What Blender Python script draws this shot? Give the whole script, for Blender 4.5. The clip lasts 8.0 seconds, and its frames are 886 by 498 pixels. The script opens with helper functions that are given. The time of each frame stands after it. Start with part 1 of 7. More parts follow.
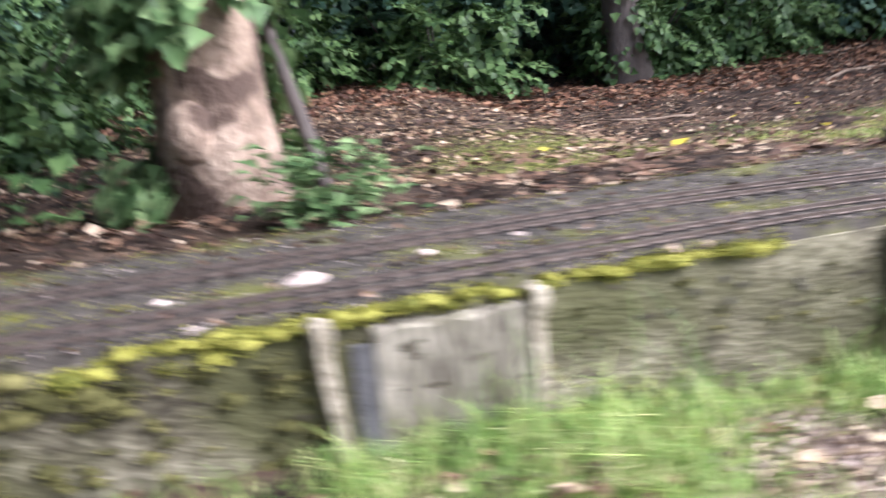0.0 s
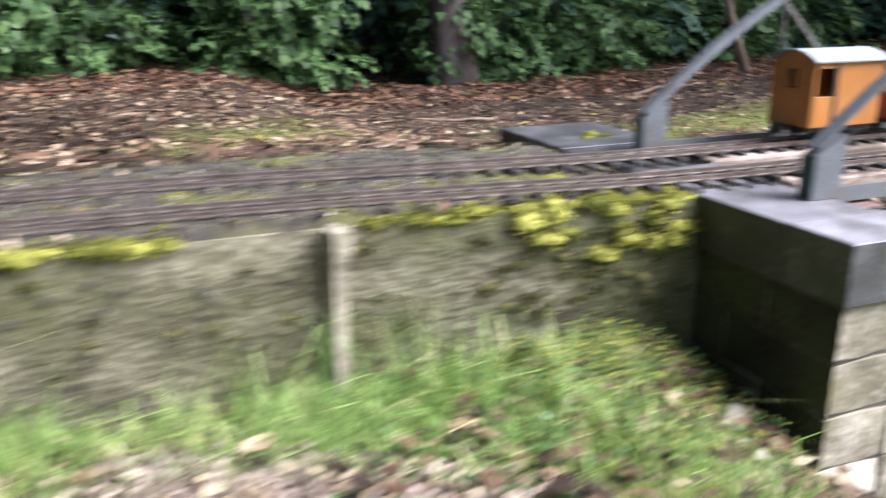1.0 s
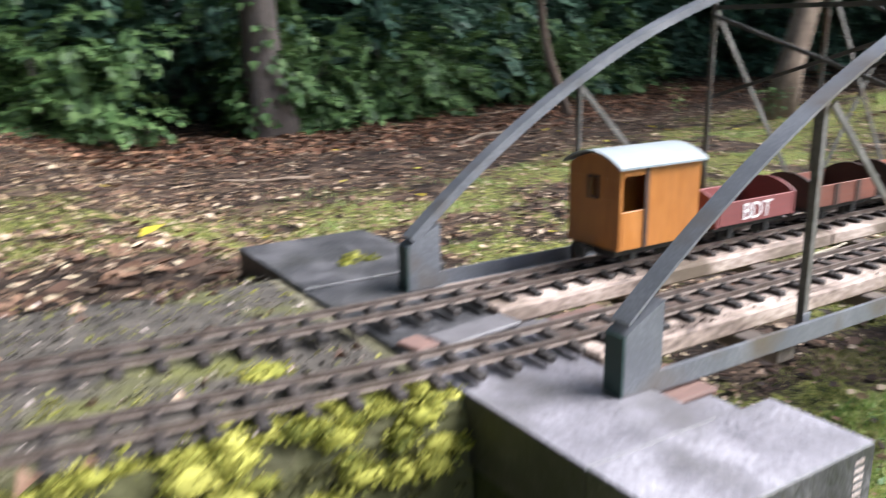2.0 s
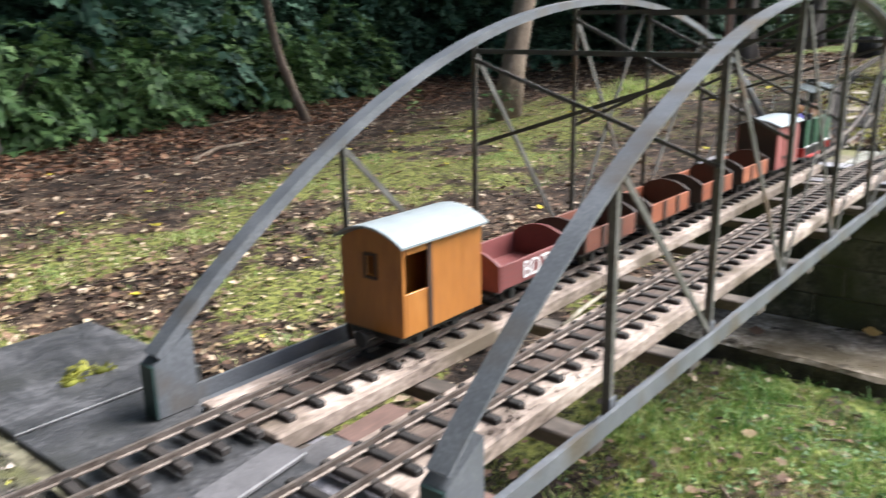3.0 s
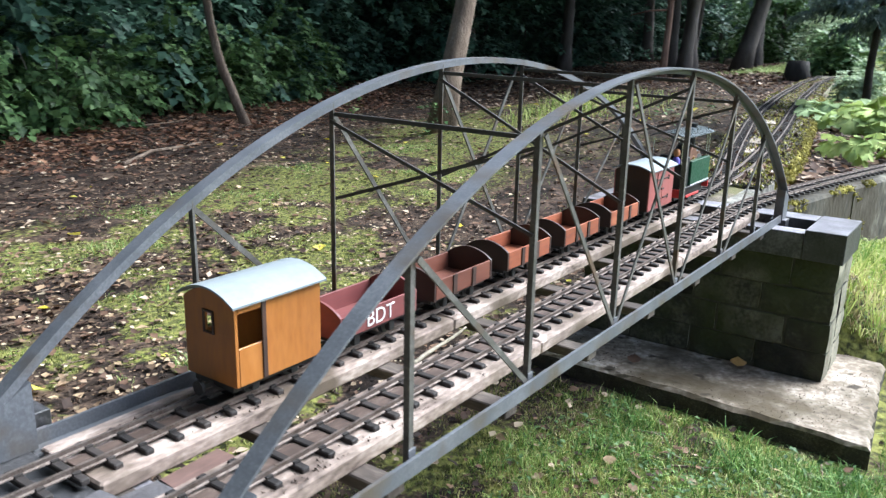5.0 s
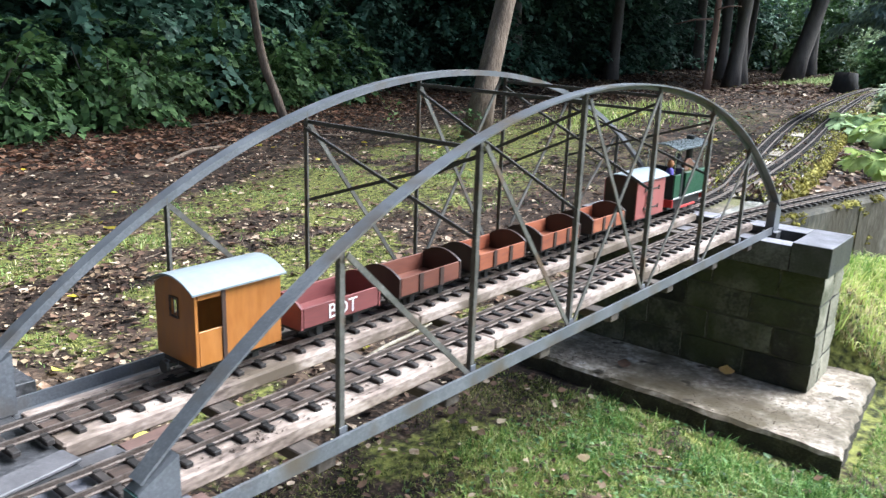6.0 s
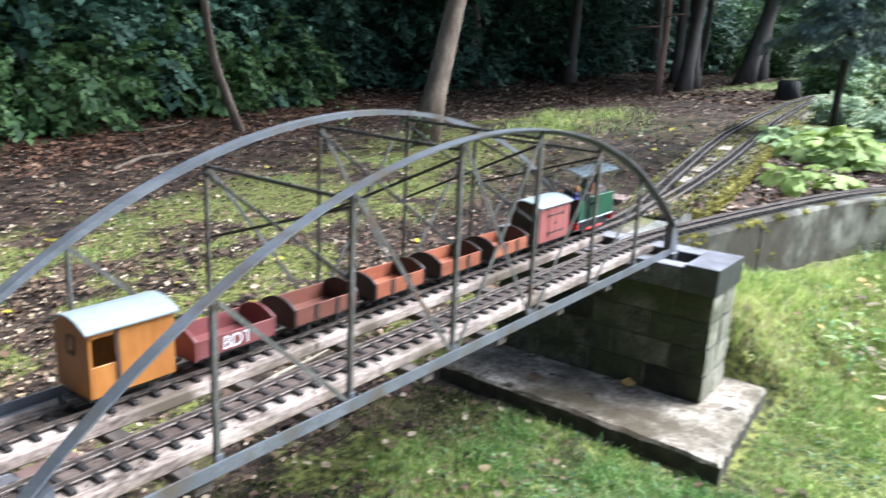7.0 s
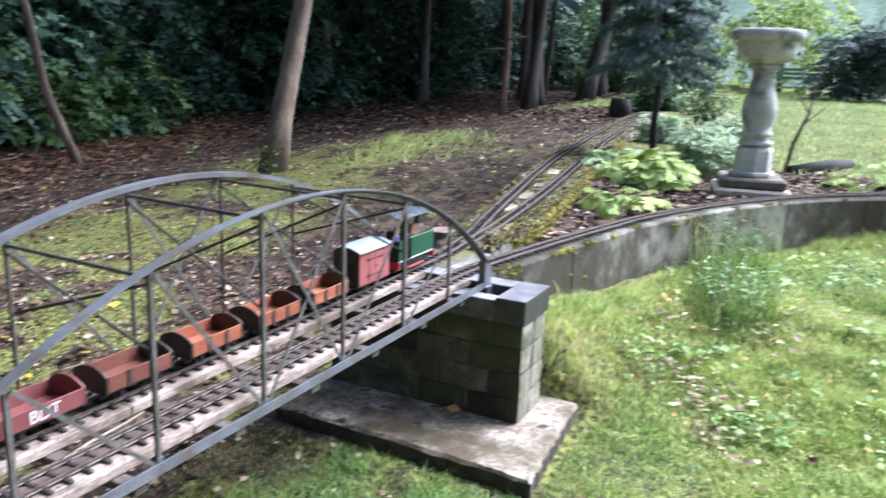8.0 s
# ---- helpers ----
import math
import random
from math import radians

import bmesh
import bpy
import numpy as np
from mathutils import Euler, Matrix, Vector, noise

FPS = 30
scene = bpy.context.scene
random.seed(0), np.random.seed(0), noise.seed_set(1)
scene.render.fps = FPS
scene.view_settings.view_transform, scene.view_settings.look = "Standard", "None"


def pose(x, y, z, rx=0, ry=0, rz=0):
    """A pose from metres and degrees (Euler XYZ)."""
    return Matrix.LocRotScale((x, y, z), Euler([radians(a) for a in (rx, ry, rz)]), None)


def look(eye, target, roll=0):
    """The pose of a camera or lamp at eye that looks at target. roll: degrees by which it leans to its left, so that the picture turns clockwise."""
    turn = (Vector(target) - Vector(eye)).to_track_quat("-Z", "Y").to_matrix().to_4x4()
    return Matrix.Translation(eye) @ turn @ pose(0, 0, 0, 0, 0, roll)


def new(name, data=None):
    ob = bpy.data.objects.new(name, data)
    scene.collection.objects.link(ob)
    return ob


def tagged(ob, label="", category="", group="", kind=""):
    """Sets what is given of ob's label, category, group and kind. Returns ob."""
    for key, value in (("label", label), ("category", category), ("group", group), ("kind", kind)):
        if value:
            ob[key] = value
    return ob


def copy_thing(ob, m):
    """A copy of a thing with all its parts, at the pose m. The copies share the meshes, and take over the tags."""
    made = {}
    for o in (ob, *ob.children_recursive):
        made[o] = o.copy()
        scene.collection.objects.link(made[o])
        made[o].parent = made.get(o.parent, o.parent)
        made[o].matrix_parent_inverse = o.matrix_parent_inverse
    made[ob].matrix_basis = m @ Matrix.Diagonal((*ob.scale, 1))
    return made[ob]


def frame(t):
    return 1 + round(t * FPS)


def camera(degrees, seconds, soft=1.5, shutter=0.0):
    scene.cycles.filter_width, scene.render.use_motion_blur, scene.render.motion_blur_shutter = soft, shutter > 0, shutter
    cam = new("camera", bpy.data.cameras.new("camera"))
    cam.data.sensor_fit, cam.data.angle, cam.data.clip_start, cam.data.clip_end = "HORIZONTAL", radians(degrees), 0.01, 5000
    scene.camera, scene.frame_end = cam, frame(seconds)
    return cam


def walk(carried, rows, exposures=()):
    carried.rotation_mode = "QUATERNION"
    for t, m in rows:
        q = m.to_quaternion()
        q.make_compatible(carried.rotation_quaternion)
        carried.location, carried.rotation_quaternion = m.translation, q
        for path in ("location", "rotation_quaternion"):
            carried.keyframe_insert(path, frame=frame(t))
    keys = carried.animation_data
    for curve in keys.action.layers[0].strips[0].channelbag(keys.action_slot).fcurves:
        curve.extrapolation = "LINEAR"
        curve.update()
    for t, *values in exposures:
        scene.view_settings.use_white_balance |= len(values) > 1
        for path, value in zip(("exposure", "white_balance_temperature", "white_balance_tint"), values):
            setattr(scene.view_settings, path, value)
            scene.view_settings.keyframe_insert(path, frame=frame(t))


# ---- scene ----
cam = camera(58.0, 8.0, soft=1.35, shutter=0.72)
PATH = [
    (0, (-1.685, -0.885, 0.372), (-1.277, 0.986, -0.206), -5.6),
    (0.5, (-1.283, -0.942, 0.312), (-0.782, 0.899, -0.287), 0.5),
    (1, (-0.958, -0.869, 0.264), (-0.271, 0.912, -0.331), -0.5),
    (1.2, (-0.817, -0.810, 0.288), (-0.057, 0.942, -0.306), -0.2),
    (1.5, (-0.713, -0.721, 0.288), (0.145, 1.006, -0.243), 1.4),
    (1.7, (-0.659, -0.640, 0.299), (0.252, 1.069, -0.212), 0.6),
    (2.8, (-0.508, -0.384, 0.399), (0.927, 0.904, -0.131), -1.4),
    (3, (-0.496, -0.373, 0.404), (1.002, 0.844, -0.119), -1.1),
    (3.5, (-0.475, -0.377, 0.443), (1.092, 0.738, -0.107), -1.1),
    (4, (-0.470, -0.406, 0.470), (1.130, 0.669, -0.064), -0.5),
    (4.5, (-0.468, -0.468, 0.500), (1.136, 0.601, -0.027), 0.5),
    (6, (-0.448, -0.739, 0.536), (1.059, 0.474, 0.023), 2.0),
    (6.5, (-0.447, -0.820, 0.585), (1.070, 0.378, 0.065), 2.5),
    (7, (-0.444, -0.931, 0.650), (1.115, 0.212, 0.136), 2.6),
    (7.5, (-0.461, -1.046, 0.731), (1.196, -0.040, 0.242), 2.5),
    (8, (-0.473, -1.117, 0.786), (1.268, -0.250, 0.320), 2.1),
]
walk(cam, [(t, look(eye, target, roll)) for t, eye, target, roll in PATH], exposures=[(0.0, 1.71, 5700, 18), (0.5, 1.74, 5650, 18), (1.0, 1.73, 5750, 12), (1.6, 1.65, 5850, 11), (2.9, 1.58, 6050, 8), (3.5, 1.54, 5850, 4), (4.4, 1.54, 5580, 5), (5.0, 1.56, 5540, 5), (6.5, 1.70, 5480, 5), (7.1, 1.74, 5380, 6), (7.5, 1.72, 5330, 10), (8.0, 1.70, 5340, 13)])

# ---------------------------------------------------------------- world and light
SUN_FROM = Vector((0.80, -0.58, 1.05)).normalized()
world = bpy.data.worlds.new("overcast")
scene.world = world
world.use_nodes = True
wn = world.node_tree
sky = wn.nodes.new("ShaderNodeTexSky")
sky.sky_type = "NISHITA"
sky.sun_disc = False
sky.sun_elevation = math.asin(SUN_FROM.z)
sky.sun_rotation = math.atan2(SUN_FROM.x, SUN_FROM.y)
sky.air_density, sky.dust_density, sky.ozone_density = 1.0, 4.0, 1.0
wn.links.new(sky.outputs[0], wn.nodes["Background"].inputs[0])
wn.nodes["Background"].inputs[1].default_value = 0.094
sun = new("sun", bpy.data.lights.new("sun", "SUN"))
sun.data.energy, sun.data.angle, sun.data.color = 3.6, radians(42), (1.0, 0.985, 0.95)
sun.matrix_world = look(SUN_FROM * 30, (0, 0, 0))


# ---------------------------------------------------------------- numbers helpers
rng = np.random.default_rng(7)


def sm(a, b, v):
    t = np.clip((np.asarray(v, float) - a) / (b - a), 0, 1)
    return t * t * (3 - 2 * t)


def lattice(ix, iy, seed):
    h = (ix.astype(np.int64) * 374761393 + iy.astype(np.int64) * 668265263 + seed * 1442695) & 0xFFFFFFFF
    h = ((h ^ (h >> 13)) * 1274126177) & 0xFFFFFFFF
    return ((h ^ (h >> 16)) & 0xFFFF) / 65535.0


def vnoise(x, y, seed=0):
    x, y = np.asarray(x, float), np.asarray(y, float)
    ix, iy = np.floor(x), np.floor(y)
    fx, fy = x - ix, y - iy
    fx, fy = fx * fx * (3 - 2 * fx), fy * fy * (3 - 2 * fy)
    a, b = lattice(ix, iy, seed), lattice(ix + 1, iy, seed)
    c, d = lattice(ix, iy + 1, seed), lattice(ix + 1, iy + 1, seed)
    return (a * (1 - fx) + b * fx) * (1 - fy) + (c * (1 - fx) + d * fx) * fy


def fbm(x, y, seed=0, octaves=4):
    total, amp = 0, 0.5
    for k in range(octaves):
        total = total + amp * vnoise(np.asarray(x) * 2 ** k, np.asarray(y) * 2 ** k, seed + k * 17)
        amp *= 0.5
    return total / (1 - 0.5 ** octaves)


# ---------------------------------------------------------------- materials
def surface(name, stops, scale=20.0, fine=8.0, rough=0.8, bump=0.3, depth=0.002, metal=0.0, island=0.0, single=0.0, stretch=(1, 1, 1),
            stain=None, coat=0.0, local=False, pit_shade=None):
    """A procedural surface: a colour ramp driven by noise at two scales, with grain, bump and optional stains."""
    m = bpy.data.materials.new(name)
    m.use_nodes = True
    t = m.node_tree
    N, L = t.nodes, t.links
    bsdf = N["Principled BSDF"]
    if local:
        src = N.new("ShaderNodeTexCoord").outputs["Object"]
    else:
        src = N.new("ShaderNodeNewGeometry").outputs["Position"]
    mp = N.new("ShaderNodeMapping")
    mp.inputs["Scale"].default_value = stretch
    L.new(src, mp.inputs["Vector"])
    n1, n2 = N.new("ShaderNodeTexNoise"), N.new("ShaderNodeTexNoise")
    n1.inputs["Scale"].default_value, n1.inputs["Detail"].default_value = scale, 4
    n2.inputs["Scale"].default_value, n2.inputs["Detail"].default_value = scale * fine, 3
    L.new(mp.outputs[0], n1.inputs["Vector"]), L.new(mp.outputs[0], n2.inputs["Vector"])
    mix = N.new("ShaderNodeMath")
    mix.operation = "MULTIPLY_ADD"
    mix.inputs[1].default_value = 0.45
    half = N.new("ShaderNodeMath")
    half.operation = "MULTIPLY"
    half.inputs[1].default_value = 0.55
    L.new(n1.outputs[0], half.inputs[0])
    L.new(n2.outputs[0], mix.inputs[0]), L.new(half.outputs[0], mix.inputs[2])
    fac = mix.outputs[0]
    for weight, node, socket in ((island, "ShaderNodeNewGeometry", "Random Per Island"), (single, "ShaderNodeObjectInfo", "Random")):
        if weight:
            r = N.new(node).outputs[socket]
            c = N.new("ShaderNodeMath")
            c.operation = "SUBTRACT"
            c.inputs[1].default_value = 0.5
            L.new(r, c.inputs[0])
            a = N.new("ShaderNodeMath")
            a.operation = "MULTIPLY_ADD"
            a.inputs[1].default_value = weight
            L.new(c.outputs[0], a.inputs[0]), L.new(fac, a.inputs[2])
            fac = a.outputs[0]
    ramp = N.new("ShaderNodeValToRGB")
    el = ramp.color_ramp.elements
    while len(el) < len(stops):
        el.new(0.5)
    for e, (p, c) in zip(el, stops):
        e.position, e.color = p, (*c, 1)
    L.new(fac, ramp.inputs[0])
    col = ramp.outputs[0]
    if stain:
        colour, sscale, low, high = stain
        ns = N.new("ShaderNodeTexNoise")
        ns.inputs["Scale"].default_value, ns.inputs["Detail"].default_value = sscale, 5
        L.new(src, ns.inputs["Vector"])
        mr = N.new("ShaderNodeMapRange")
        mr.inputs[1].default_value, mr.inputs[2].default_value = low, high
        L.new(ns.outputs[0], mr.inputs[0])
        mc = N.new("ShaderNodeMix")
        mc.data_type = "RGBA"
        L.new(mr.outputs[0], mc.inputs[0]), L.new(col, mc.inputs[6])
        mc.inputs[7].default_value = (*colour, 1)
        col = mc.outputs[2]
    # dark noise spots paint the shade of small pits; nothing is hollowed
    if pit_shade:
        colour, pscale, low, high = pit_shade
        pm = N.new("ShaderNodeMapping")
        pm.inputs["Scale"].default_value = (1, 1, 2.6)
        L.new(src, pm.inputs["Vector"])
        pn = N.new("ShaderNodeTexNoise")
        pn.inputs["Scale"].default_value, pn.inputs["Detail"].default_value = pscale, 2
        L.new(pm.outputs[0], pn.inputs["Vector"])
        pr = N.new("ShaderNodeMapRange")
        pr.inputs[1].default_value, pr.inputs[2].default_value = low, high
        L.new(pn.outputs[0], pr.inputs[0])
        pc = N.new("ShaderNodeMix")
        pc.data_type = "RGBA"
        L.new(pr.outputs[0], pc.inputs[0]), L.new(col, pc.inputs[6])
        pc.inputs[7].default_value = (*colour, 1)
        col = pc.outputs[2]
    L.new(col, bsdf.inputs["Base Color"])
    bsdf.inputs["Metallic"].default_value = metal
    rr = N.new("ShaderNodeMapRange")
    rr.inputs[1].default_value, rr.inputs[2].default_value = 0.3, 0.7
    rr.inputs[3].default_value, rr.inputs[4].default_value = max(0.05, rough - 0.12), min(1, rough + 0.12)
    L.new(n2.outputs[0], rr.inputs[0]), L.new(rr.outputs[0], bsdf.inputs["Roughness"])
    bsdf.inputs["Coat Weight"].default_value = coat
    if bump:
        b = N.new("ShaderNodeBump")
        b.inputs["Strength"].default_value, b.inputs["Distance"].default_value = bump, depth
        L.new(mix.outputs[0], b.inputs["Height"]), L.new(b.outputs[0], bsdf.inputs["Normal"])
    return m


def leafy(name, stops, scale=3.0, rough=0.5, island=0.7, through_light=0.25):
    """A leaf surface: colour by leaf and by patch, with some light passing through."""
    m = surface(name, stops, scale=scale, fine=6, rough=rough, bump=0, island=island)
    t = m.node_tree
    N, L = t.nodes, t.links
    bsdf, out = N["Principled BSDF"], N["Material Output"]
    bsdf.inputs["Specular IOR Level"].default_value = 0.28
    tr = N.new("ShaderNodeBsdfTranslucent")
    L.new(bsdf.inputs["Base Color"].links[0].from_socket, tr.inputs["Color"])
    mx = N.new("ShaderNodeMixShader")
    mx.inputs[0].default_value = through_light
    L.new(bsdf.outputs[0], mx.inputs[1]), L.new(tr.outputs[0], mx.inputs[2]), L.new(mx.outputs[0], out.inputs[0])
    return m


M = {}
M["steel_paint"] = surface("grey_bridge_paint", [(0.25, (0.050, 0.053, 0.061)), (0.5, (0.100, 0.104, 0.116)), (0.75, (0.19, 0.195, 0.21))], scale=11, fine=22, rough=0.5,
                           bump=0.18, depth=0.0012, stain=((0.085, 0.068, 0.052), 9, 0.52, 0.68))
M["steel_worn"] = surface("worn_grey_brown_paint", [(0.3, (0.040, 0.036, 0.031)), (0.5, (0.085, 0.079, 0.071)), (0.7, (0.165, 0.155, 0.142))], scale=14, fine=14, rough=0.6,
                          bump=0.25, depth=0.0012, stain=((0.095, 0.058, 0.036), 11, 0.56, 0.66))
M["dark_steel"] = surface("dark_steel_rod", [(0.3, (0.025, 0.026, 0.028)), (0.7, (0.07, 0.065, 0.06))], scale=20, rough=0.5, bump=0.1, depth=0.001)
M["foot_green"] = surface("foot_paint_dark_green", [(0.3, (0.012, 0.03, 0.028)), (0.7, (0.03, 0.06, 0.055))], scale=20, rough=0.5, bump=0.2, depth=0.001)
M["baulk"] = surface("weathered_deck_timber", [(0.34, (0.095, 0.066, 0.052)), (0.5, (0.31, 0.237, 0.198)), (0.66, (0.57, 0.465, 0.405))], scale=12, fine=7, rough=0.85,
                     bump=0.6, depth=0.002, stretch=(0.6, 1.6, 1.6), stain=((0.12, 0.088, 0.062), 6, 0.50, 0.66))
M["sleeper"] = surface("dark_sleeper", [(0.3, (0.014, 0.011, 0.010)), (0.7, (0.046, 0.036, 0.032))], scale=60, rough=0.75, bump=0.4, depth=0.001, single=0.4)
M["rail"] = surface("rail_metal", [(0.35, (0.095, 0.070, 0.057)), (0.65, (0.25, 0.205, 0.18))], scale=40, rough=0.52, bump=0.1, depth=0.0005, metal=0.6)
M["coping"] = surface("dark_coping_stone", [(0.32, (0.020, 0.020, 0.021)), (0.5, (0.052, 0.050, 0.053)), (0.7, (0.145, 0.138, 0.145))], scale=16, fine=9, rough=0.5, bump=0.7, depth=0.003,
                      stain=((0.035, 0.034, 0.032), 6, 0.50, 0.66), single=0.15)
M["block"] = surface("stone_block", [(0.33, (0.14, 0.118, 0.08)), (0.5, (0.33, 0.29, 0.228)), (0.66, (0.51, 0.455, 0.375))], scale=14, fine=8, rough=0.9, bump=0.8, depth=0.005, single=0.3,
                     stain=((0.17, 0.15, 0.08), 9, 0.56, 0.70))
# mossy block darkened so the shade on pier faces is in the colour
M["block_shaded"] = surface("shaded_mossy_block", [(0.34, (0.010, 0.009, 0.007)), (0.5, (0.036, 0.034, 0.025)), (0.68, (0.13, 0.122, 0.092))], scale=14, fine=6, rough=0.88, bump=1.0, depth=0.010, single=0.28,
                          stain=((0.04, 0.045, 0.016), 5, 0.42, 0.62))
M["wall_streaked"] = surface("streaked_concrete", [(0.36, (0.028, 0.024, 0.016)), (0.5, (0.100, 0.088, 0.064)), (0.62, (0.27, 0.255, 0.205))], scale=6, fine=6, rough=0.9, bump=1.0, depth=0.008, stretch=(1.3, 1.3, 0.6),
                             stain=((0.045, 0.034, 0.019), 3.6, 0.44, 0.60), single=0.6)
# brown darkened for wagon ends turned from the light, shade in the colour
M["shaded_end"] = surface("shaded_wagon_end", [(0.3, (0.022, 0.012, 0.010)), (0.7, (0.06, 0.03, 0.022))], scale=20, rough=0.6, bump=0.2, depth=0.0005)
M["mortar"] = surface("dark_mortar", [(0.3, (0.03, 0.027, 0.02)), (0.7, (0.085, 0.078, 0.06))], scale=30, rough=0.95, bump=0.5, depth=0.002)
M["slab"] = surface("concrete_slab", [(0.36, (0.11, 0.083, 0.056)), (0.5, (0.26, 0.208, 0.157)), (0.64, (0.53, 0.455, 0.38))], scale=7, fine=8, rough=0.9, bump=0.8, depth=0.004,
                    stain=((0.085, 0.064, 0.036), 3.6, 0.42, 0.56), pit_shade=((0.05, 0.036, 0.022), 13, 0.62, 0.68))
M["kerb"] = surface("streaked_kerb_concrete", [(0.36, (0.06, 0.055, 0.042)), (0.5, (0.17, 0.16, 0.135)), (0.64, (0.34, 0.33, 0.29))], scale=11, fine=5, rough=0.9, bump=0.9, depth=0.004, stretch=(1.4, 1.4, 0.35),
                    stain=((0.07, 0.07, 0.035), 8, 0.50, 0.66))
M["stone_red"] = surface("dull_red_stone", [(0.36, (0.07, 0.042, 0.034)), (0.5, (0.17, 0.11, 0.09)), (0.66, (0.36, 0.27, 0.235))], scale=16, fine=6, rough=0.9, bump=0.8, depth=0.004)
M["wall"] = surface("mossy_concrete_wall", [(0.36, (0.034, 0.027, 0.016)), (0.5, (0.116, 0.101, 0.064)), (0.64, (0.29, 0.26, 0.185))], scale=9, fine=7, rough=0.92, bump=1.0, depth=0.014,
                    stretch=(0.8, 0.8, 1.4), stain=((0.070, 0.068, 0.026), 3.6, 0.42, 0.62), pit_shade=((0.045, 0.037, 0.022), 16, 0.62, 0.70))
M["wall_pale"] = surface("pale_cement", [(0.36, (0.07, 0.058, 0.042)), (0.5, (0.20, 0.178, 0.138)), (0.64, (0.40, 0.36, 0.29))], scale=10, fine=5, rough=0.92, bump=1.0, depth=0.008, stretch=(1.6, 1.6, 0.45),
                         stain=((0.085, 0.08, 0.04), 7, 0.46, 0.62), pit_shade=((0.06, 0.05, 0.032), 18, 0.60, 0.68))
M["bed"] = surface("track_bed_gravel", [(0.3, (0.018, 0.015, 0.012)), (0.5, (0.050, 0.042, 0.034)), (0.75, (0.145, 0.122, 0.10))], scale=40, fine=5, rough=0.95, bump=1.0, depth=0.006,
                   stain=((0.10, 0.10, 0.025), 6, 0.54, 0.66))
M["bank"] = surface("bank_earth", [(0.28, (0.05, 0.04, 0.028)), (0.5, (0.13, 0.105, 0.075)), (0.72, (0.30, 0.25, 0.185))], scale=22, fine=6, rough=0.95, bump=1.0, depth=0.010,
                    stain=((0.11, 0.10, 0.035), 5, 0.48, 0.62))
M["slate"] = surface("slate_piece", [(0.3, (0.055, 0.051, 0.053)), (0.7, (0.145, 0.135, 0.142))], scale=25, rough=0.6, bump=0.4, depth=0.002, single=0.3)
M["slate_dark"] = surface("dark_wet_slate", [(0.3, (0.030, 0.029, 0.031)), (0.55, (0.075, 0.072, 0.074)), (0.8, (0.15, 0.145, 0.15))], scale=22, fine=6, rough=0.7, bump=0.8, depth=0.004)
M["dry_earth"] = surface("pale_trodden_earth", [(0.2, (0.13, 0.09, 0.07)), (0.5, (0.30, 0.225, 0.185)), (0.8, (0.52, 0.42, 0.36))], scale=14, fine=7, rough=0.95, bump=0.6, depth=0.003, island=0.7)
M["rust_board"] = surface("red_brown_board", [(0.3, (0.09, 0.05, 0.04)), (0.7, (0.20, 0.12, 0.10))], scale=18, rough=0.85, bump=0.5, depth=0.002, stretch=(0.3, 1, 1))
M["stone_pale"] = surface("pale_stone", [(0.25, (0.30, 0.24, 0.21)), (0.75, (0.62, 0.52, 0.47))], scale=25, rough=0.85, bump=0.6, depth=0.003, single=0.3)
M["bath"] = surface("weathered_stone", [(0.2, (0.20, 0.195, 0.18)), (0.5, (0.44, 0.43, 0.40)), (0.8, (0.64, 0.62, 0.59))], scale=7, fine=10, rough=0.9, bump=0.6, depth=0.005,
                    stain=((0.13, 0.125, 0.10), 5, 0.52, 0.68))
M["bark"] = surface("tree_bark", [(0.25, (0.07, 0.048, 0.034)), (0.5, (0.18, 0.128, 0.092)), (0.75, (0.33, 0.255, 0.19))], scale=6, fine=7, rough=0.95, bump=1.0, depth=0.02, stretch=(1.5, 1.5, 0.5))
M["bark_pale"] = surface("pale_mottled_bark", [(0.28, (0.09, 0.062, 0.045)), (0.46, (0.26, 0.185, 0.135)), (0.62, (0.46, 0.35, 0.265)), (0.8, (0.60, 0.49, 0.39))], scale=9, fine=5, rough=0.95, bump=1.0, depth=0.02,
                          stretch=(1.2, 1.2, 0.8), stain=((0.085, 0.055, 0.04), 6, 0.50, 0.58))
M["bark_dark"] = surface("dark_bark", [(0.2, (0.048, 0.040, 0.036)), (0.8, (0.17, 0.14, 0.125))], scale=5, fine=7, rough=0.95, bump=1.0, depth=0.02, stretch=(1.5, 1.5, 0.5))
M["post"] = surface("old_concrete_stake", [(0.34, (0.10, 0.083, 0.055)), (0.5, (0.25, 0.215, 0.16)), (0.66, (0.43, 0.385, 0.30))], scale=25, fine=5, rough=0.9, bump=0.9, depth=0.005)
M["moss"] = leafy("yellow_moss", [(0.2, (0.09, 0.10, 0.015)), (0.5, (0.27, 0.265, 0.045)), (0.85, (0.50, 0.47, 0.11))], scale=30, rough=0.8, island=0.6)
M["grass"] = leafy("grass_blade", [(0.18, (0.065, 0.13, 0.022)), (0.42, (0.20, 0.335, 0.068)), (0.64, (0.42, 0.49, 0.15)), (0.88, (0.68, 0.58, 0.35))], scale=4.5, rough=0.6, island=0.55)
M["grass_deep"] = leafy("deep_green_grass_blade", [(0.18, (0.035, 0.085, 0.018)), (0.45, (0.10, 0.21, 0.045)), (0.7, (0.22, 0.34, 0.09)), (0.92, (0.46, 0.46, 0.20))], scale=5, rough=0.55, island=0.55)
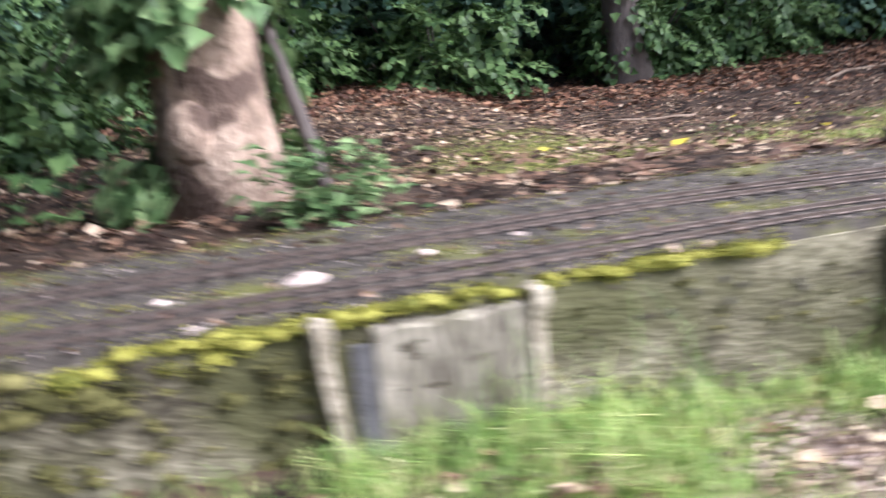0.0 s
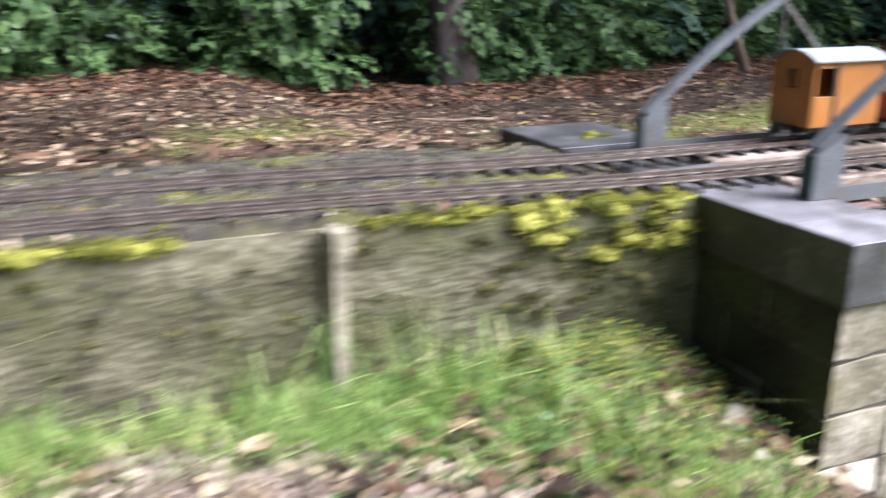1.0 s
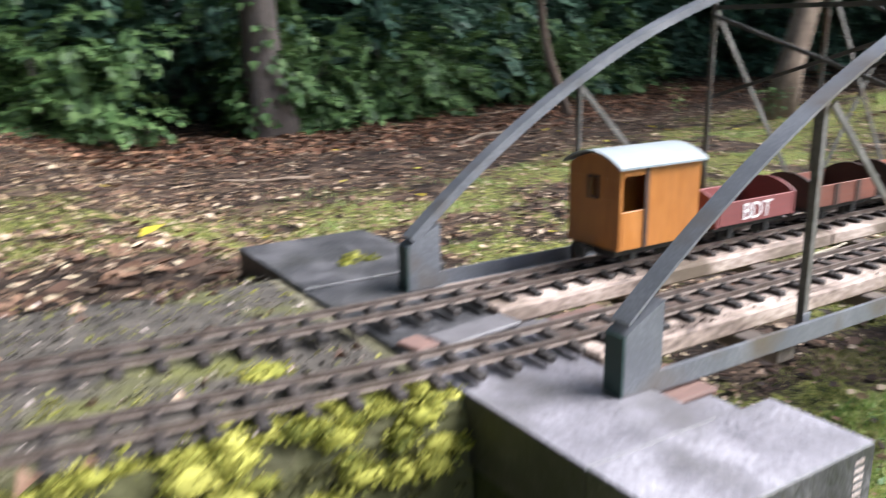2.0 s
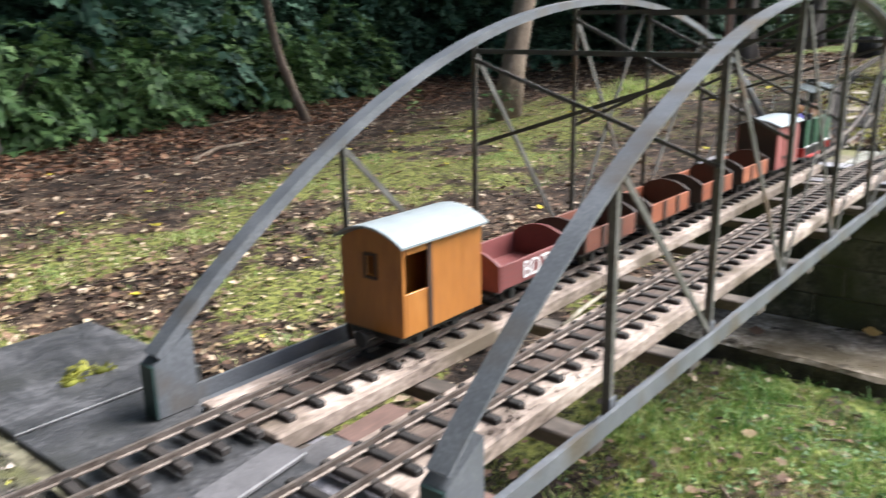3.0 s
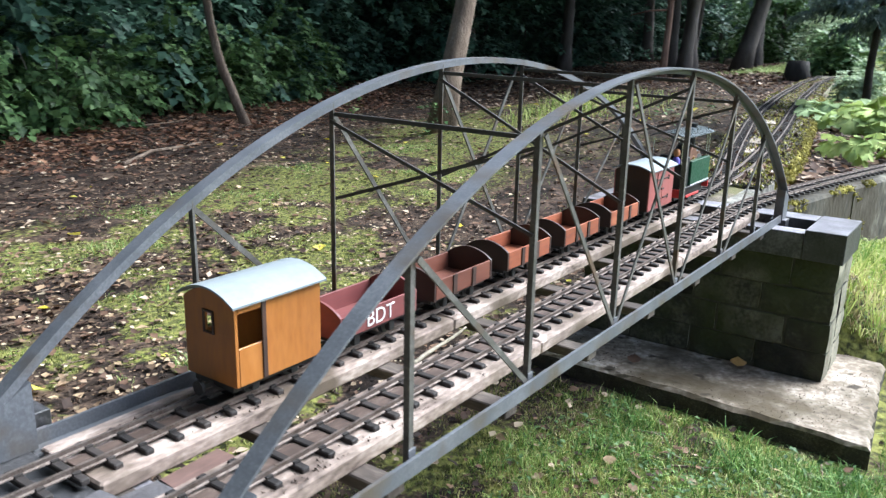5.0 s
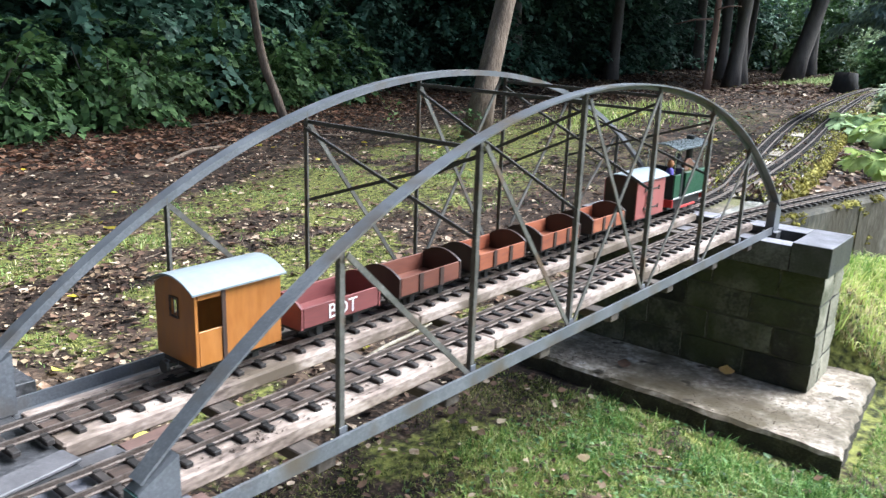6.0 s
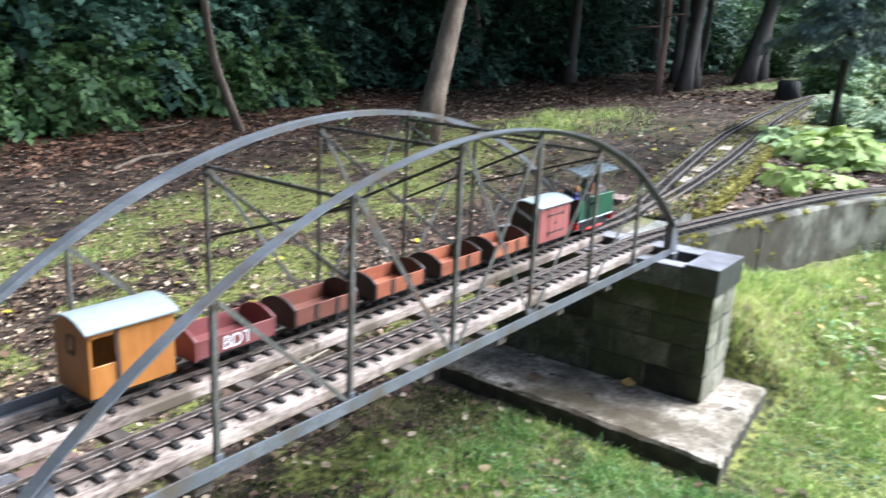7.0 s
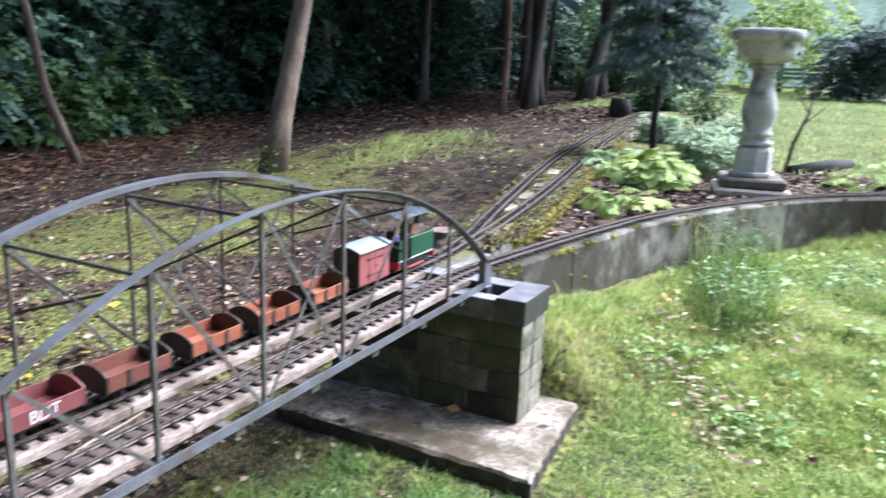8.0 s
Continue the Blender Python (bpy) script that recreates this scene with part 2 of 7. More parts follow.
M["grass_lush"] = leafy("lush_grass_blade", [(0.18, (0.075, 0.145, 0.03)), (0.42, (0.21, 0.36, 0.09)), (0.64, (0.42, 0.50, 0.18)), (0.88, (0.68, 0.58, 0.37))], scale=3, rough=0.55, island=0.5)
M["leaf_dead"] = leafy("dead_leaf", [(0.08, (0.032, 0.019, 0.014)), (0.5, (0.10, 0.055, 0.036)), (0.86, (0.24, 0.145, 0.092)), (1.0, (0.52, 0.40, 0.29))], scale=8, rough=0.7, island=1.1, through_light=0.15)
M["leaf_rust"] = leafy("rust_leaf", [(0.1, (0.06, 0.028, 0.018)), (0.5, (0.18, 0.085, 0.050)), (0.9, (0.36, 0.20, 0.12))], scale=8, rough=0.75, island=1.0, through_light=0.15)
M["leaf_yellow"] = leafy("yellow_leaf", [(0.3, (0.52, 0.40, 0.03)), (0.7, (0.75, 0.66, 0.12))], scale=20, rough=0.6, island=0.5)
M["leaf_orange"] = leafy("orange_leaf", [(0.3, (0.50, 0.26, 0.07)), (0.7, (0.70, 0.44, 0.16))], scale=20, rough=0.6, island=0.3)
M["leaf_fresh"] = leafy("dock_leaf", [(0.2, (0.09, 0.17, 0.04)), (0.5, (0.22, 0.34, 0.10)), (0.85, (0.42, 0.52, 0.22))], scale=6, rough=0.6, island=0.8)
M["leaf_pale"] = leafy("withered_leaf", [(0.1, (0.10, 0.065, 0.04)), (0.5, (0.25, 0.185, 0.115)), (0.9, (0.55, 0.45, 0.31))], scale=8, rough=0.75, island=0.9, through_light=0.15)
M["leaf_tan"] = leafy("tan_leaf", [(0.1, (0.07, 0.045, 0.028)), (0.5, (0.19, 0.125, 0.075)), (0.95, (0.46, 0.33, 0.20))], scale=8, rough=0.75, island=1.0, through_light=0.15)
M["bark_red"] = surface("reddish_bark", [(0.25, (0.10, 0.052, 0.036)), (0.75, (0.26, 0.155, 0.11))], scale=6, fine=7, rough=0.95, bump=0.8, depth=0.01, stretch=(1.5, 1.5, 0.5))
M["rotten"] = surface("rotten_wood", [(0.3, (0.010, 0.008, 0.007)), (0.6, (0.026, 0.021, 0.017)), (0.85, (0.07, 0.058, 0.046))], scale=14, fine=7, rough=0.95, bump=1.0, depth=0.012, stretch=(1.5, 1.5, 0.6))
M["laurel"] = leafy("dark_shrub_leaf", [(0.15, (0.022, 0.050, 0.034)), (0.5, (0.060, 0.125, 0.080)), (0.85, (0.155, 0.255, 0.165))], scale=1.2, rough=0.55, island=0.6, through_light=0.15)
M["ivy"] = leafy("mixed_low_leaf", [(0.15, (0.03, 0.06, 0.02)), (0.5, (0.075, 0.14, 0.045)), (0.85, (0.16, 0.25, 0.09))], scale=2, rough=0.5, island=0.7)
M["ivy_light"] = leafy("light_ivy_leaf", [(0.15, (0.05, 0.095, 0.035)), (0.5, (0.13, 0.22, 0.085)), (0.85, (0.30, 0.42, 0.19))], scale=3, rough=0.5, island=0.7)
M["canopy"] = leafy("canopy_leaf", [(0.2, (0.03, 0.055, 0.02)), (0.8, (0.09, 0.14, 0.05))], scale=1.0, rough=0.5, island=0.6)
# dark needles lifted towards blue-grey, as painted haze
M["yew"] = leafy("hazed_dark_needle", [(0.2, (0.05, 0.08, 0.07)), (0.8, (0.13, 0.175, 0.15))], scale=2, rough=0.6, island=0.5)
M["bigleaf"] = leafy("large_pale_leaf", [(0.15, (0.18, 0.28, 0.07)), (0.5, (0.38, 0.49, 0.15)), (0.85, (0.62, 0.66, 0.27))], scale=5, rough=0.75, island=0.7, through_light=0.3)
M["bigleaf_cool"] = leafy("large_blue_green_leaf", [(0.15, (0.17, 0.26, 0.10)), (0.5, (0.35, 0.46, 0.21)), (0.85, (0.58, 0.65, 0.39))], scale=5, rough=0.7, island=0.7, through_light=0.25)
# grey-green leaf lightened so that haze over the bed is in the colour
M["haze_leaf"] = leafy("hazed_grey_green_leaf", [(0.15, (0.25, 0.32, 0.19)), (0.5, (0.43, 0.52, 0.34)), (0.85, (0.62, 0.68, 0.48))], scale=3, rough=0.7, island=0.6)
# far lawn's grass is paled to carry the bright haze over it
M["lawn_pale"] = leafy("pale_lawn_blade", [(0.18, (0.20, 0.30, 0.09)), (0.45, (0.40, 0.50, 0.19)), (0.8, (0.62, 0.62, 0.32))], scale=0.8, rough=0.6, island=0.4)
M["grass_dry"] = leafy("dry_grass_blade", [(0.2, (0.22, 0.15, 0.08)), (0.5, (0.42, 0.33, 0.19)), (0.8, (0.62, 0.54, 0.36))], scale=3, rough=0.7, island=0.5)
# lighter copy of the grass, with the open lawn's sunlight in its colour
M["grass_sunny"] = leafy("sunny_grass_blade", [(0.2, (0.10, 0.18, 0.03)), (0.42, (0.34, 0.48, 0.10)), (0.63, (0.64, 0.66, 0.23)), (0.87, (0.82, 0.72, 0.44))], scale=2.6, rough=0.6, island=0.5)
M["moss_green"] = leafy("green_moss_tuft", [(0.2, (0.034, 0.044, 0.012)), (0.42, (0.120, 0.160, 0.036)), (0.60, (0.29, 0.30, 0.080)), (0.82, (0.46, 0.40, 0.19))], scale=2.6, rough=0.8, island=0.6)
M["moss_ochre"] = leafy("ochre_moss", [(0.2, (0.075, 0.065, 0.014)), (0.5, (0.22, 0.19, 0.036)), (0.85, (0.42, 0.37, 0.09))], scale=20, rough=0.85, island=0.6)
M["moss_dull"] = leafy("dull_olive_moss", [(0.2, (0.035, 0.034, 0.012)), (0.5, (0.10, 0.095, 0.030)), (0.85, (0.22, 0.20, 0.075))], scale=24, rough=0.85, island=0.6)
M["dark_timber"] = surface("dark_cross_timber", [(0.28, (0.028, 0.022, 0.018)), (0.5, (0.085, 0.066, 0.055)), (0.75, (0.22, 0.18, 0.15))], scale=18, fine=6, rough=0.85, bump=0.5, depth=0.002, stretch=(1.5, 0.4, 1.5))
M["slab_side"] = surface("dark_rough_concrete", [(0.28, (0.018, 0.014, 0.010)), (0.5, (0.048, 0.039, 0.028)), (0.75, (0.12, 0.10, 0.075))], scale=20, rough=0.95, bump=1.0, depth=0.006)
M["oiled_board"] = surface("oil_stained_board", [(0.28, (0.034, 0.022, 0.017)), (0.5, (0.088, 0.057, 0.044)), (0.75, (0.20, 0.148, 0.122))], scale=26, fine=6, rough=0.8, bump=0.5, depth=0.002, stretch=(0.4, 1.5, 1.5))
# paler stone for upward faces, with the skylight put into its colour
M["coping_top"] = surface("skylit_coping", [(0.3, (0.10, 0.093, 0.104)), (0.5, (0.20, 0.188, 0.208)), (0.7, (0.36, 0.34, 0.37))], scale=18, fine=9, rough=0.5, bump=0.7, depth=0.003,
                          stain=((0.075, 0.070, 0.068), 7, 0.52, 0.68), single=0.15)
# paler copy for the far pier's sunny south faces
M["block_lit"] = surface("lit_grey_block", [(0.22, (0.10, 0.09, 0.062)), (0.48, (0.24, 0.22, 0.16)), (0.8, (0.44, 0.405, 0.315))], scale=12, fine=8, rough=0.9, bump=0.9, depth=0.006, single=0.3,
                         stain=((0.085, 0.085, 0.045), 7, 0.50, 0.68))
M["rubble"] = surface("brown_rubble", [(0.25, (0.12, 0.095, 0.07)), (0.5, (0.28, 0.23, 0.175)), (0.8, (0.52, 0.45, 0.37))], scale=30, rough=0.9, bump=0.8, depth=0.004, single=0.5)
M["soil"] = surface("bare_soil", [(0.3, (0.018, 0.011, 0.008)), (0.5, (0.048, 0.031, 0.021)), (0.7, (0.125, 0.087, 0.060))], scale=10, fine=8, rough=0.95, bump=1.0, depth=0.01)
# haze between the far trunks is painted in as pale blue-grey
M["thicket"] = surface("hazy_wood_depth", [(0.3, (0.050, 0.064, 0.068)), (0.5, (0.13, 0.155, 0.16)), (0.8, (0.28, 0.32, 0.32))], scale=2.2, fine=7, rough=1.0, bump=1.0, depth=0.1)
M["far_green"] = surface("glowing_far_foliage", [(0.25, (0.10, 0.14, 0.11)), (0.5, (0.24, 0.30, 0.23)), (0.8, (0.46, 0.52, 0.43))], scale=1.0, fine=7, rough=1.0, bump=1.0, depth=0.1)
# added glow stands in for bright haze over the distant foliage
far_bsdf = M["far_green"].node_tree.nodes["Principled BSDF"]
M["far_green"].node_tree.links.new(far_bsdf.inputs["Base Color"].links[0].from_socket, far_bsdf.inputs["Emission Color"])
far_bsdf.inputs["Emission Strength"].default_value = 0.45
# train paint
M["green_paint"] = surface("loco_green", [(0.3, (0.008, 0.050, 0.024)), (0.7, (0.014, 0.078, 0.036))], scale=15, rough=0.4, bump=0.05, depth=0.0005, coat=0.2)
M["black_paint"] = surface("satin_black", [(0.3, (0.008, 0.008, 0.009)), (0.7, (0.03, 0.03, 0.03))], scale=40, rough=0.5, bump=0.1, depth=0.0005)
M["red_paint"] = surface("signal_red", [(0.3, (0.42, 0.02, 0.02)), (0.7, (0.58, 0.045, 0.035))], scale=30, rough=0.45, bump=0)
M["copper"] = surface("brown_copper", [(0.3, (0.16, 0.075, 0.05)), (0.7, (0.30, 0.16, 0.11))], scale=40, rough=0.4, bump=0, metal=0.5)
M["brass"] = surface("brass_fitting", [(0.3, (0.45, 0.32, 0.12)), (0.7, (0.7, 0.55, 0.25))], scale=40, rough=0.3, bump=0, metal=1)
M["chrome"] = surface("bright_pillar", [(0.3, (0.5, 0.52, 0.54)), (0.7, (0.75, 0.76, 0.78))], scale=40, rough=0.25, bump=0, metal=1)
M["cab_roof"] = surface("dark_cab_roof", [(0.3, (0.045, 0.055, 0.06)), (0.7, (0.10, 0.115, 0.125))], scale=20, rough=0.3, bump=0.1, depth=0.0005, coat=0.4)
M["van_red"] = surface("van_red_paint", [(0.25, (0.22, 0.058, 0.050)), (0.75, (0.34, 0.105, 0.092))], scale=14, rough=0.6, bump=0.2, depth=0.0006, stretch=(2, 2, 0.4))
M["van_roof"] = surface("pale_blue_roof", [(0.3, (0.185, 0.212, 0.225)), (0.7, (0.275, 0.298, 0.31))], scale=12, rough=0.55, bump=0.05, depth=0.0005)
M["orange_wood"] = surface("orange_stained_wood", [(0.25, (0.18, 0.046, 0.022)), (0.5, (0.32, 0.098, 0.045)), (0.8, (0.46, 0.18, 0.085))], scale=16, fine=7, rough=0.6, bump=0.3, depth=0.0006,
                           stretch=(0.35, 1.5, 2), single=0.25)
M["maroon_wood"] = surface("maroon_paint", [(0.25, (0.12, 0.030, 0.030)), (0.75, (0.22, 0.065, 0.06))], scale=16, rough=0.6, bump=0.25, depth=0.0006, stretch=(0.35, 1.5, 2))
M["brown_wood"] = surface("dark_brown_stain", [(0.25, (0.10, 0.030, 0.02)), (0.75, (0.21, 0.075, 0.045))], scale=16, rough=0.6, bump=0.25, depth=0.0006, stretch=(0.35, 1.5, 2))
M["strap"] = surface("dark_strap", [(0.3, (0.03, 0.018, 0.015)), (0.7, (0.075, 0.04, 0.03))], scale=30, rough=0.6, bump=0.1, depth=0.0004)
M["yellow_wood"] = surface("varnished_yellow_wood", [(0.25, (0.24, 0.080, 0.016)), (0.5, (0.38, 0.145, 0.03)), (0.8, (0.50, 0.215, 0.05))], scale=10, fine=7, rough=0.45, bump=0.15, depth=0.0005,
                           stretch=(1.5, 1.5, 0.4), coat=0.15)
M["white_paint"] = surface("white_lettering", [(0.3, (0.66, 0.64, 0.64)), (0.7, (0.82, 0.80, 0.80))], scale=60, rough=0.7, bump=0)
M["doll_blue"] = surface("figure_blue", [(0.3, (0.07, 0.05, 0.30)), (0.7, (0.12, 0.09, 0.42))], scale=60, rough=0.6, bump=0)
M["doll_tan"] = surface("figure_orange", [(0.3, (0.50, 0.20, 0.08)), (0.7, (0.62, 0.29, 0.12))], scale=60, rough=0.6, bump=0)
M["bench"] = surface("faded_green_bench", [(0.3, (0.16, 0.28, 0.16)), (0.7, (0.30, 0.44, 0.28))], scale=10, rough=0.6, bump=0.1)


# ---------------------------------------------------------------- mesh helpers
class Bits:
    """Collects verts and faces for one mesh."""

    def __init__(self):
        self.v, self.f = [], []

    def add(self, verts, faces):
        n = len(self.v)
        self.v.extend(tuple(p) for p in verts)
        self.f.extend(tuple(i + n for i in f) for f in faces)
        return self

    def box(self, x0, x1, y0, y1, z0, z1, b=0.0):
        """A box, its upright and top edges chamfered by b."""
        if b <= 0:
            v = [(x, y, z) for z in (z0, z1) for x, y in ((x0, y0), (x1, y0), (x1, y1), (x0, y1))]
            return self.add(v, [(3, 2, 1, 0), (4, 5, 6, 7), (0, 1, 5, 4), (1, 2, 6, 5), (2, 3, 7, 6), (3, 0, 4, 7)])
        b = min(b, (x1 - x0) * 0.45, (y1 - y0) * 0.45, (z1 - z0) * 0.45)

        def ring(z, e, c):
            a0, a1, c0, c1 = x0 + e, x1 - e, y0 + e, y1 - e
            return [(a0 + c, c0, z), (a1 - c, c0, z), (a1, c0 + c, z), (a1, c1 - c, z), (a1 - c, c1, z), (a0 + c, c1, z), (a0, c1 - c, z), (a0, c0 + c, z)]
        v = ring(z0, b, b) + ring(z0 + b, 0, b) + ring(z1 - b, 0, b) + ring(z1, b, b)
        f = [tuple(range(7, -1, -1)), tuple(range(24, 32))]
        for k in range(3):
            for i in range(8):
                j = (i + 1) % 8
                f.append((k * 8 + i, k * 8 + j, k * 8 + 8 + j, k * 8 + 8 + i))
        return self.add(v, f)

    def bar(self, p, q, w, h, up=(0, 0, 1)):
        """A rectangular bar from p to q: w across, h along up."""
        p, q, up = Vector(p), Vector(q), Vector(up)
        d = (q - p).normalized()
        s = d.cross(up)
        s = s.normalized() if s.length > 1e-6 else Vector((0, 1, 0))
        u = s.cross(d).normalized()
        v = [o + s * (a * w / 2) + u * (c * h / 2) for o in (p, q) for a, c in ((-1, -1), (1, -1), (1, 1), (-1, 1))]
        return self.add(v, [(0, 1, 2, 3), (7, 6, 5, 4), (0, 4, 5, 1), (1, 5, 6, 2), (2, 6, 7, 3), (3, 7, 4, 0)])

    def rod(self, p, q, r0, r1=None, n=10, caps=True):
        p, q = Vector(p), Vector(q)
        r1 = r0 if r1 is None else r1
        d = (q - p).normalized()
        s = d.orthogonal().normalized()
        u = d.cross(s)
        v = [o + (s * math.cos(a) + u * math.sin(a)) * r for o, r in ((p, r0), (q, r1)) for a in [2 * math.pi * i / n for i in range(n)]]
        f = [(i, (i + 1) % n, n + (i + 1) % n, n + i) for i in range(n)]
        if caps:
            f += [tuple(range(n - 1, -1, -1)), tuple(range(n, 2 * n))]
        return self.add(v, f)

    def lathe(self, c, prof, n=24, axis="z"):
        """Turns (radius, height) pairs round an axis through c."""
        v = []
        for r, h in prof:
            for i in range(n):
                a = 2 * math.pi * i / n
                p = (r * math.cos(a), r * math.sin(a), h)
                if axis == "x":
                    p = (p[2], p[0], p[1])
                elif axis == "y":
                    p = (p[0], p[2], p[1])
                v.append((c[0] + p[0], c[1] + p[1], c[2] + p[2]))
        f = [(k * n + i, k * n + (i + 1) % n, (k + 1) * n + (i + 1) % n, (k + 1) * n + i) for k in range(len(prof) - 1) for i in range(n)]
        f += [tuple(range(n - 1, -1, -1)), tuple(range((len(prof) - 1) * n, len(prof) * n))]
        return self.add(v, f)

    def sweep(self, pts, prof, side=None, close=True):
        """Sweeps a closed profile of (across, up) pairs along pts; across is level, to the left of the way."""
        v, n = [], len(prof)
        pts = [Vector(p) for p in pts]
        for i, p in enumerate(pts):
            d = (pts[min(i + 1, len(pts) - 1)] - pts[max(i - 1, 0)]).normalized()
            s = Vector(side) if side else Vector((-d.y, d.x, 0)).normalized()
            u = d.cross(s) if side else Vector((0, 0, 1))
            if u.z < 0:
                u = -u
            v += [p + s * a + u * b for a, b in prof]
        f = [(k * n + i, k * n + (i + 1) % n, (k + 1) * n + (i + 1) % n, (k + 1) * n + i) for k in range(len(pts) - 1) for i in range(n)]
        if close:
            f += [tuple(range(n - 1, -1, -1)), tuple(range((len(pts) - 1) * n, len(pts) * n))]
        return self.add(v, f)

    def mesh(self, name, material, smooth=False):
        me = bpy.data.meshes.new(name)
        me.from_pydata([tuple(p) for p in self.v], [], self.f)
        for m in material if isinstance(material, (list, tuple)) else [material]:
            me.materials.append(m)
        bm = bmesh.new()
        bm.from_mesh(me)
        bmesh.ops.recalc_face_normals(bm, faces=bm.faces)
        bm.to_mesh(me)
        bm.free()
        if smooth:
            me.polygons.foreach_set("use_smooth", [True] * len(me.polygons))
        me.update()
        return me


def part(name, bits, material, parent=None, label="", smooth=False):
    """One mesh object, under its thing where one is given."""
    me = bits if isinstance(bits, bpy.types.Mesh) else bits.mesh(name, material, smooth)
    ob = new(name, me)
    ob.parent = parent
    if label:
        ob["label"] = label
    return ob


def thing(name, x, y, z, label, category, group="", kind="", rz=0.0):
    ob = new(name)
    ob.empty_display_size = 0.05
    ob.matrix_world = pose(x, y, z, 0, 0, rz)
    return tagged(ob, label, category, group, kind)


def raw_mesh(name, verts, faces, material, smooth=False):
    """A mesh straight from arrays: verts N x 3, faces N x 3 or N x 4."""
    me = bpy.data.meshes.new(name)
    verts, faces = np.asarray(verts, np.float32), np.asarray(faces, np.int32)
    k = faces.shape[1]
    me.vertices.add(len(verts))
    me.vertices.foreach_set("co", verts.ravel())
    me.loops.add(faces.size)
    me.loops.foreach_set("vertex_index", faces.ravel())
    me.polygons.add(len(faces))
    me.polygons.foreach_set("loop_start", np.arange(0, faces.size, k, dtype=np.int32))
    me.polygons.foreach_set("loop_total", np.full(len(faces), k, np.int32))
    if smooth:
        me.polygons.foreach_set("use_smooth", np.ones(len(faces), bool))
    me.materials.append(material)
    me.update(calc_edges=True)
    me.validate()
    return me


def unit(v):
    return v / np.maximum(np.linalg.norm(v, axis=-1, keepdims=True), 1e-9)


def leaves(name, at, ahead, up, size, material, wide=0.5, fold=0.25, droop=0.15):
    """Many folded leaves with six corners: at N x 3, ahead and up N x 3, size N."""
    at, ahead = np.asarray(at, float), unit(np.asarray(ahead, float))
    side = unit(np.cross(ahead, np.asarray(up, float)))
    nor = np.cross(side, ahead)
    s = np.asarray(size, float)[:, None]
    base, tip = at, at + ahead * s - nor * s * droop
    mid = at + ahead * s * 0.5
    l1 = at + ahead * s * 0.38 + side * s * wide * 0.5 + nor * s * fold * wide
    r1 = at + ahead * s * 0.38 - side * s * wide * 0.5 + nor * s * fold * wide
    v = np.stack([base, l1, mid, r1, tip], 1).reshape(-1, 3)
    n = np.arange(len(at))[:, None] * 5
    f = np.concatenate([n + [0, 2, 1], n + [1, 2, 4], n + [0, 3, 2], n + [3, 4, 2]])
    return raw_mesh(name, v, f, material)


def round_leaves(name, at, ahead, up, size, material, wide=0.7, curl=0.3):
    """Many withered leaves with ten wavy corners, curled along and across."""
    r = np.random.default_rng(len(at))
    at, ahead = np.asarray(at, float), unit(np.asarray(ahead, float))
    side = unit(np.cross(ahead, np.asarray(up, float)))
    nor = np.cross(side, ahead)
    s = np.asarray(size, float)[:, None]
    k = r.uniform(-0.3, 1.0, (len(at), 1)) * curl
    rows = [at + ahead * s * 0.45 + nor * s * k * 0.1]
    outline = ((0.0, 0.0), (0.12, 0.24), (0.34, 0.46), (0.60, 0.47), (0.84, 0.25), (1.0, 0.0), (0.82, -0.27), (0.58, -0.44), (0.32, -0.47), (0.13, -0.22))
    for a, b in outline:
        a2 = a + r.uniform(-0.06, 0.06, (len(at), 1))
        b2 = b * wide * r.uniform(0.75, 1.25, (len(at), 1))
        lift = k * (abs(b) * 1.1 + (a - 0.5) ** 2) + r.uniform(-0.05, 0.05, (len(at), 1))
        rows.append(at + ahead * s * a2 + side * s * b2 + nor * s * lift)
    v = np.stack(rows, 1).reshape(-1, 3)
    n = np.arange(len(at))[:, None] * 11
    f = np.concatenate([n + [0, 1 + i, 1 + (i + 1) % 10] for i in range(10)])
    return raw_mesh(name, v, f, material)


def blades(name, at, lean, height, width, material):
    """Grass blades of three triangles, bent along lean (N x 2)."""
    at, lean = np.asarray(at, float), np.asarray(lean, float)
    h, w = np.asarray(height)[:, None], np.asarray(width)[:, None]
    ang = rng.uniform(0, 2 * np.pi, len(at))
    s = np.stack([np.cos(ang), np.sin(ang), 0 * ang], 1) * w
    up = np.array([0, 0, 1.0])
    ln = np.concatenate([lean, np.zeros((len(at), 1))], 1)
    m = at + up * h * 0.55 + ln * h * 0.3
    t = at + up * h * (1 - 0.35 * np.linalg.norm(lean, axis=1)[:, None]) + ln * h
    v = np.stack([at - s, at + s, m - s * 0.7, m + s * 0.7, t], 1).reshape(-1, 3)
    n = np.arange(len(at))[:, None] * 5
    f = np.concatenate([n + [0, 1, 3], n + [0, 3, 2], n + [2, 3, 4]])
    return raw_mesh(name, v, f, material)


# ---------------------------------------------------------------- plan
GIRDER_FAR = 0.42
NEAR_Y, FAR_Y = 0.128, 0.314
RIGHT_X = [-60, 2.2, 2.5, 2.96, 3.8, 4.57, 5.2, 5.6, 6.2, 6.5, 6.6]
RIGHT_Y = [0.128, 0.128, 0.075, -0.01, -0.20, -0.52, -0.93, -1.33, -2.2, -3.2, -60]


def near_track(x):
    """The middle of the track along the wall, over the bridge's front side and round the right-hand curve."""
    x = np.asarray(x, float)
    return np.where(x < 2.2, NEAR_Y + 0.08 * sm(-0.05, -0.95, x), np.interp(x, RIGHT_X, RIGHT_Y))


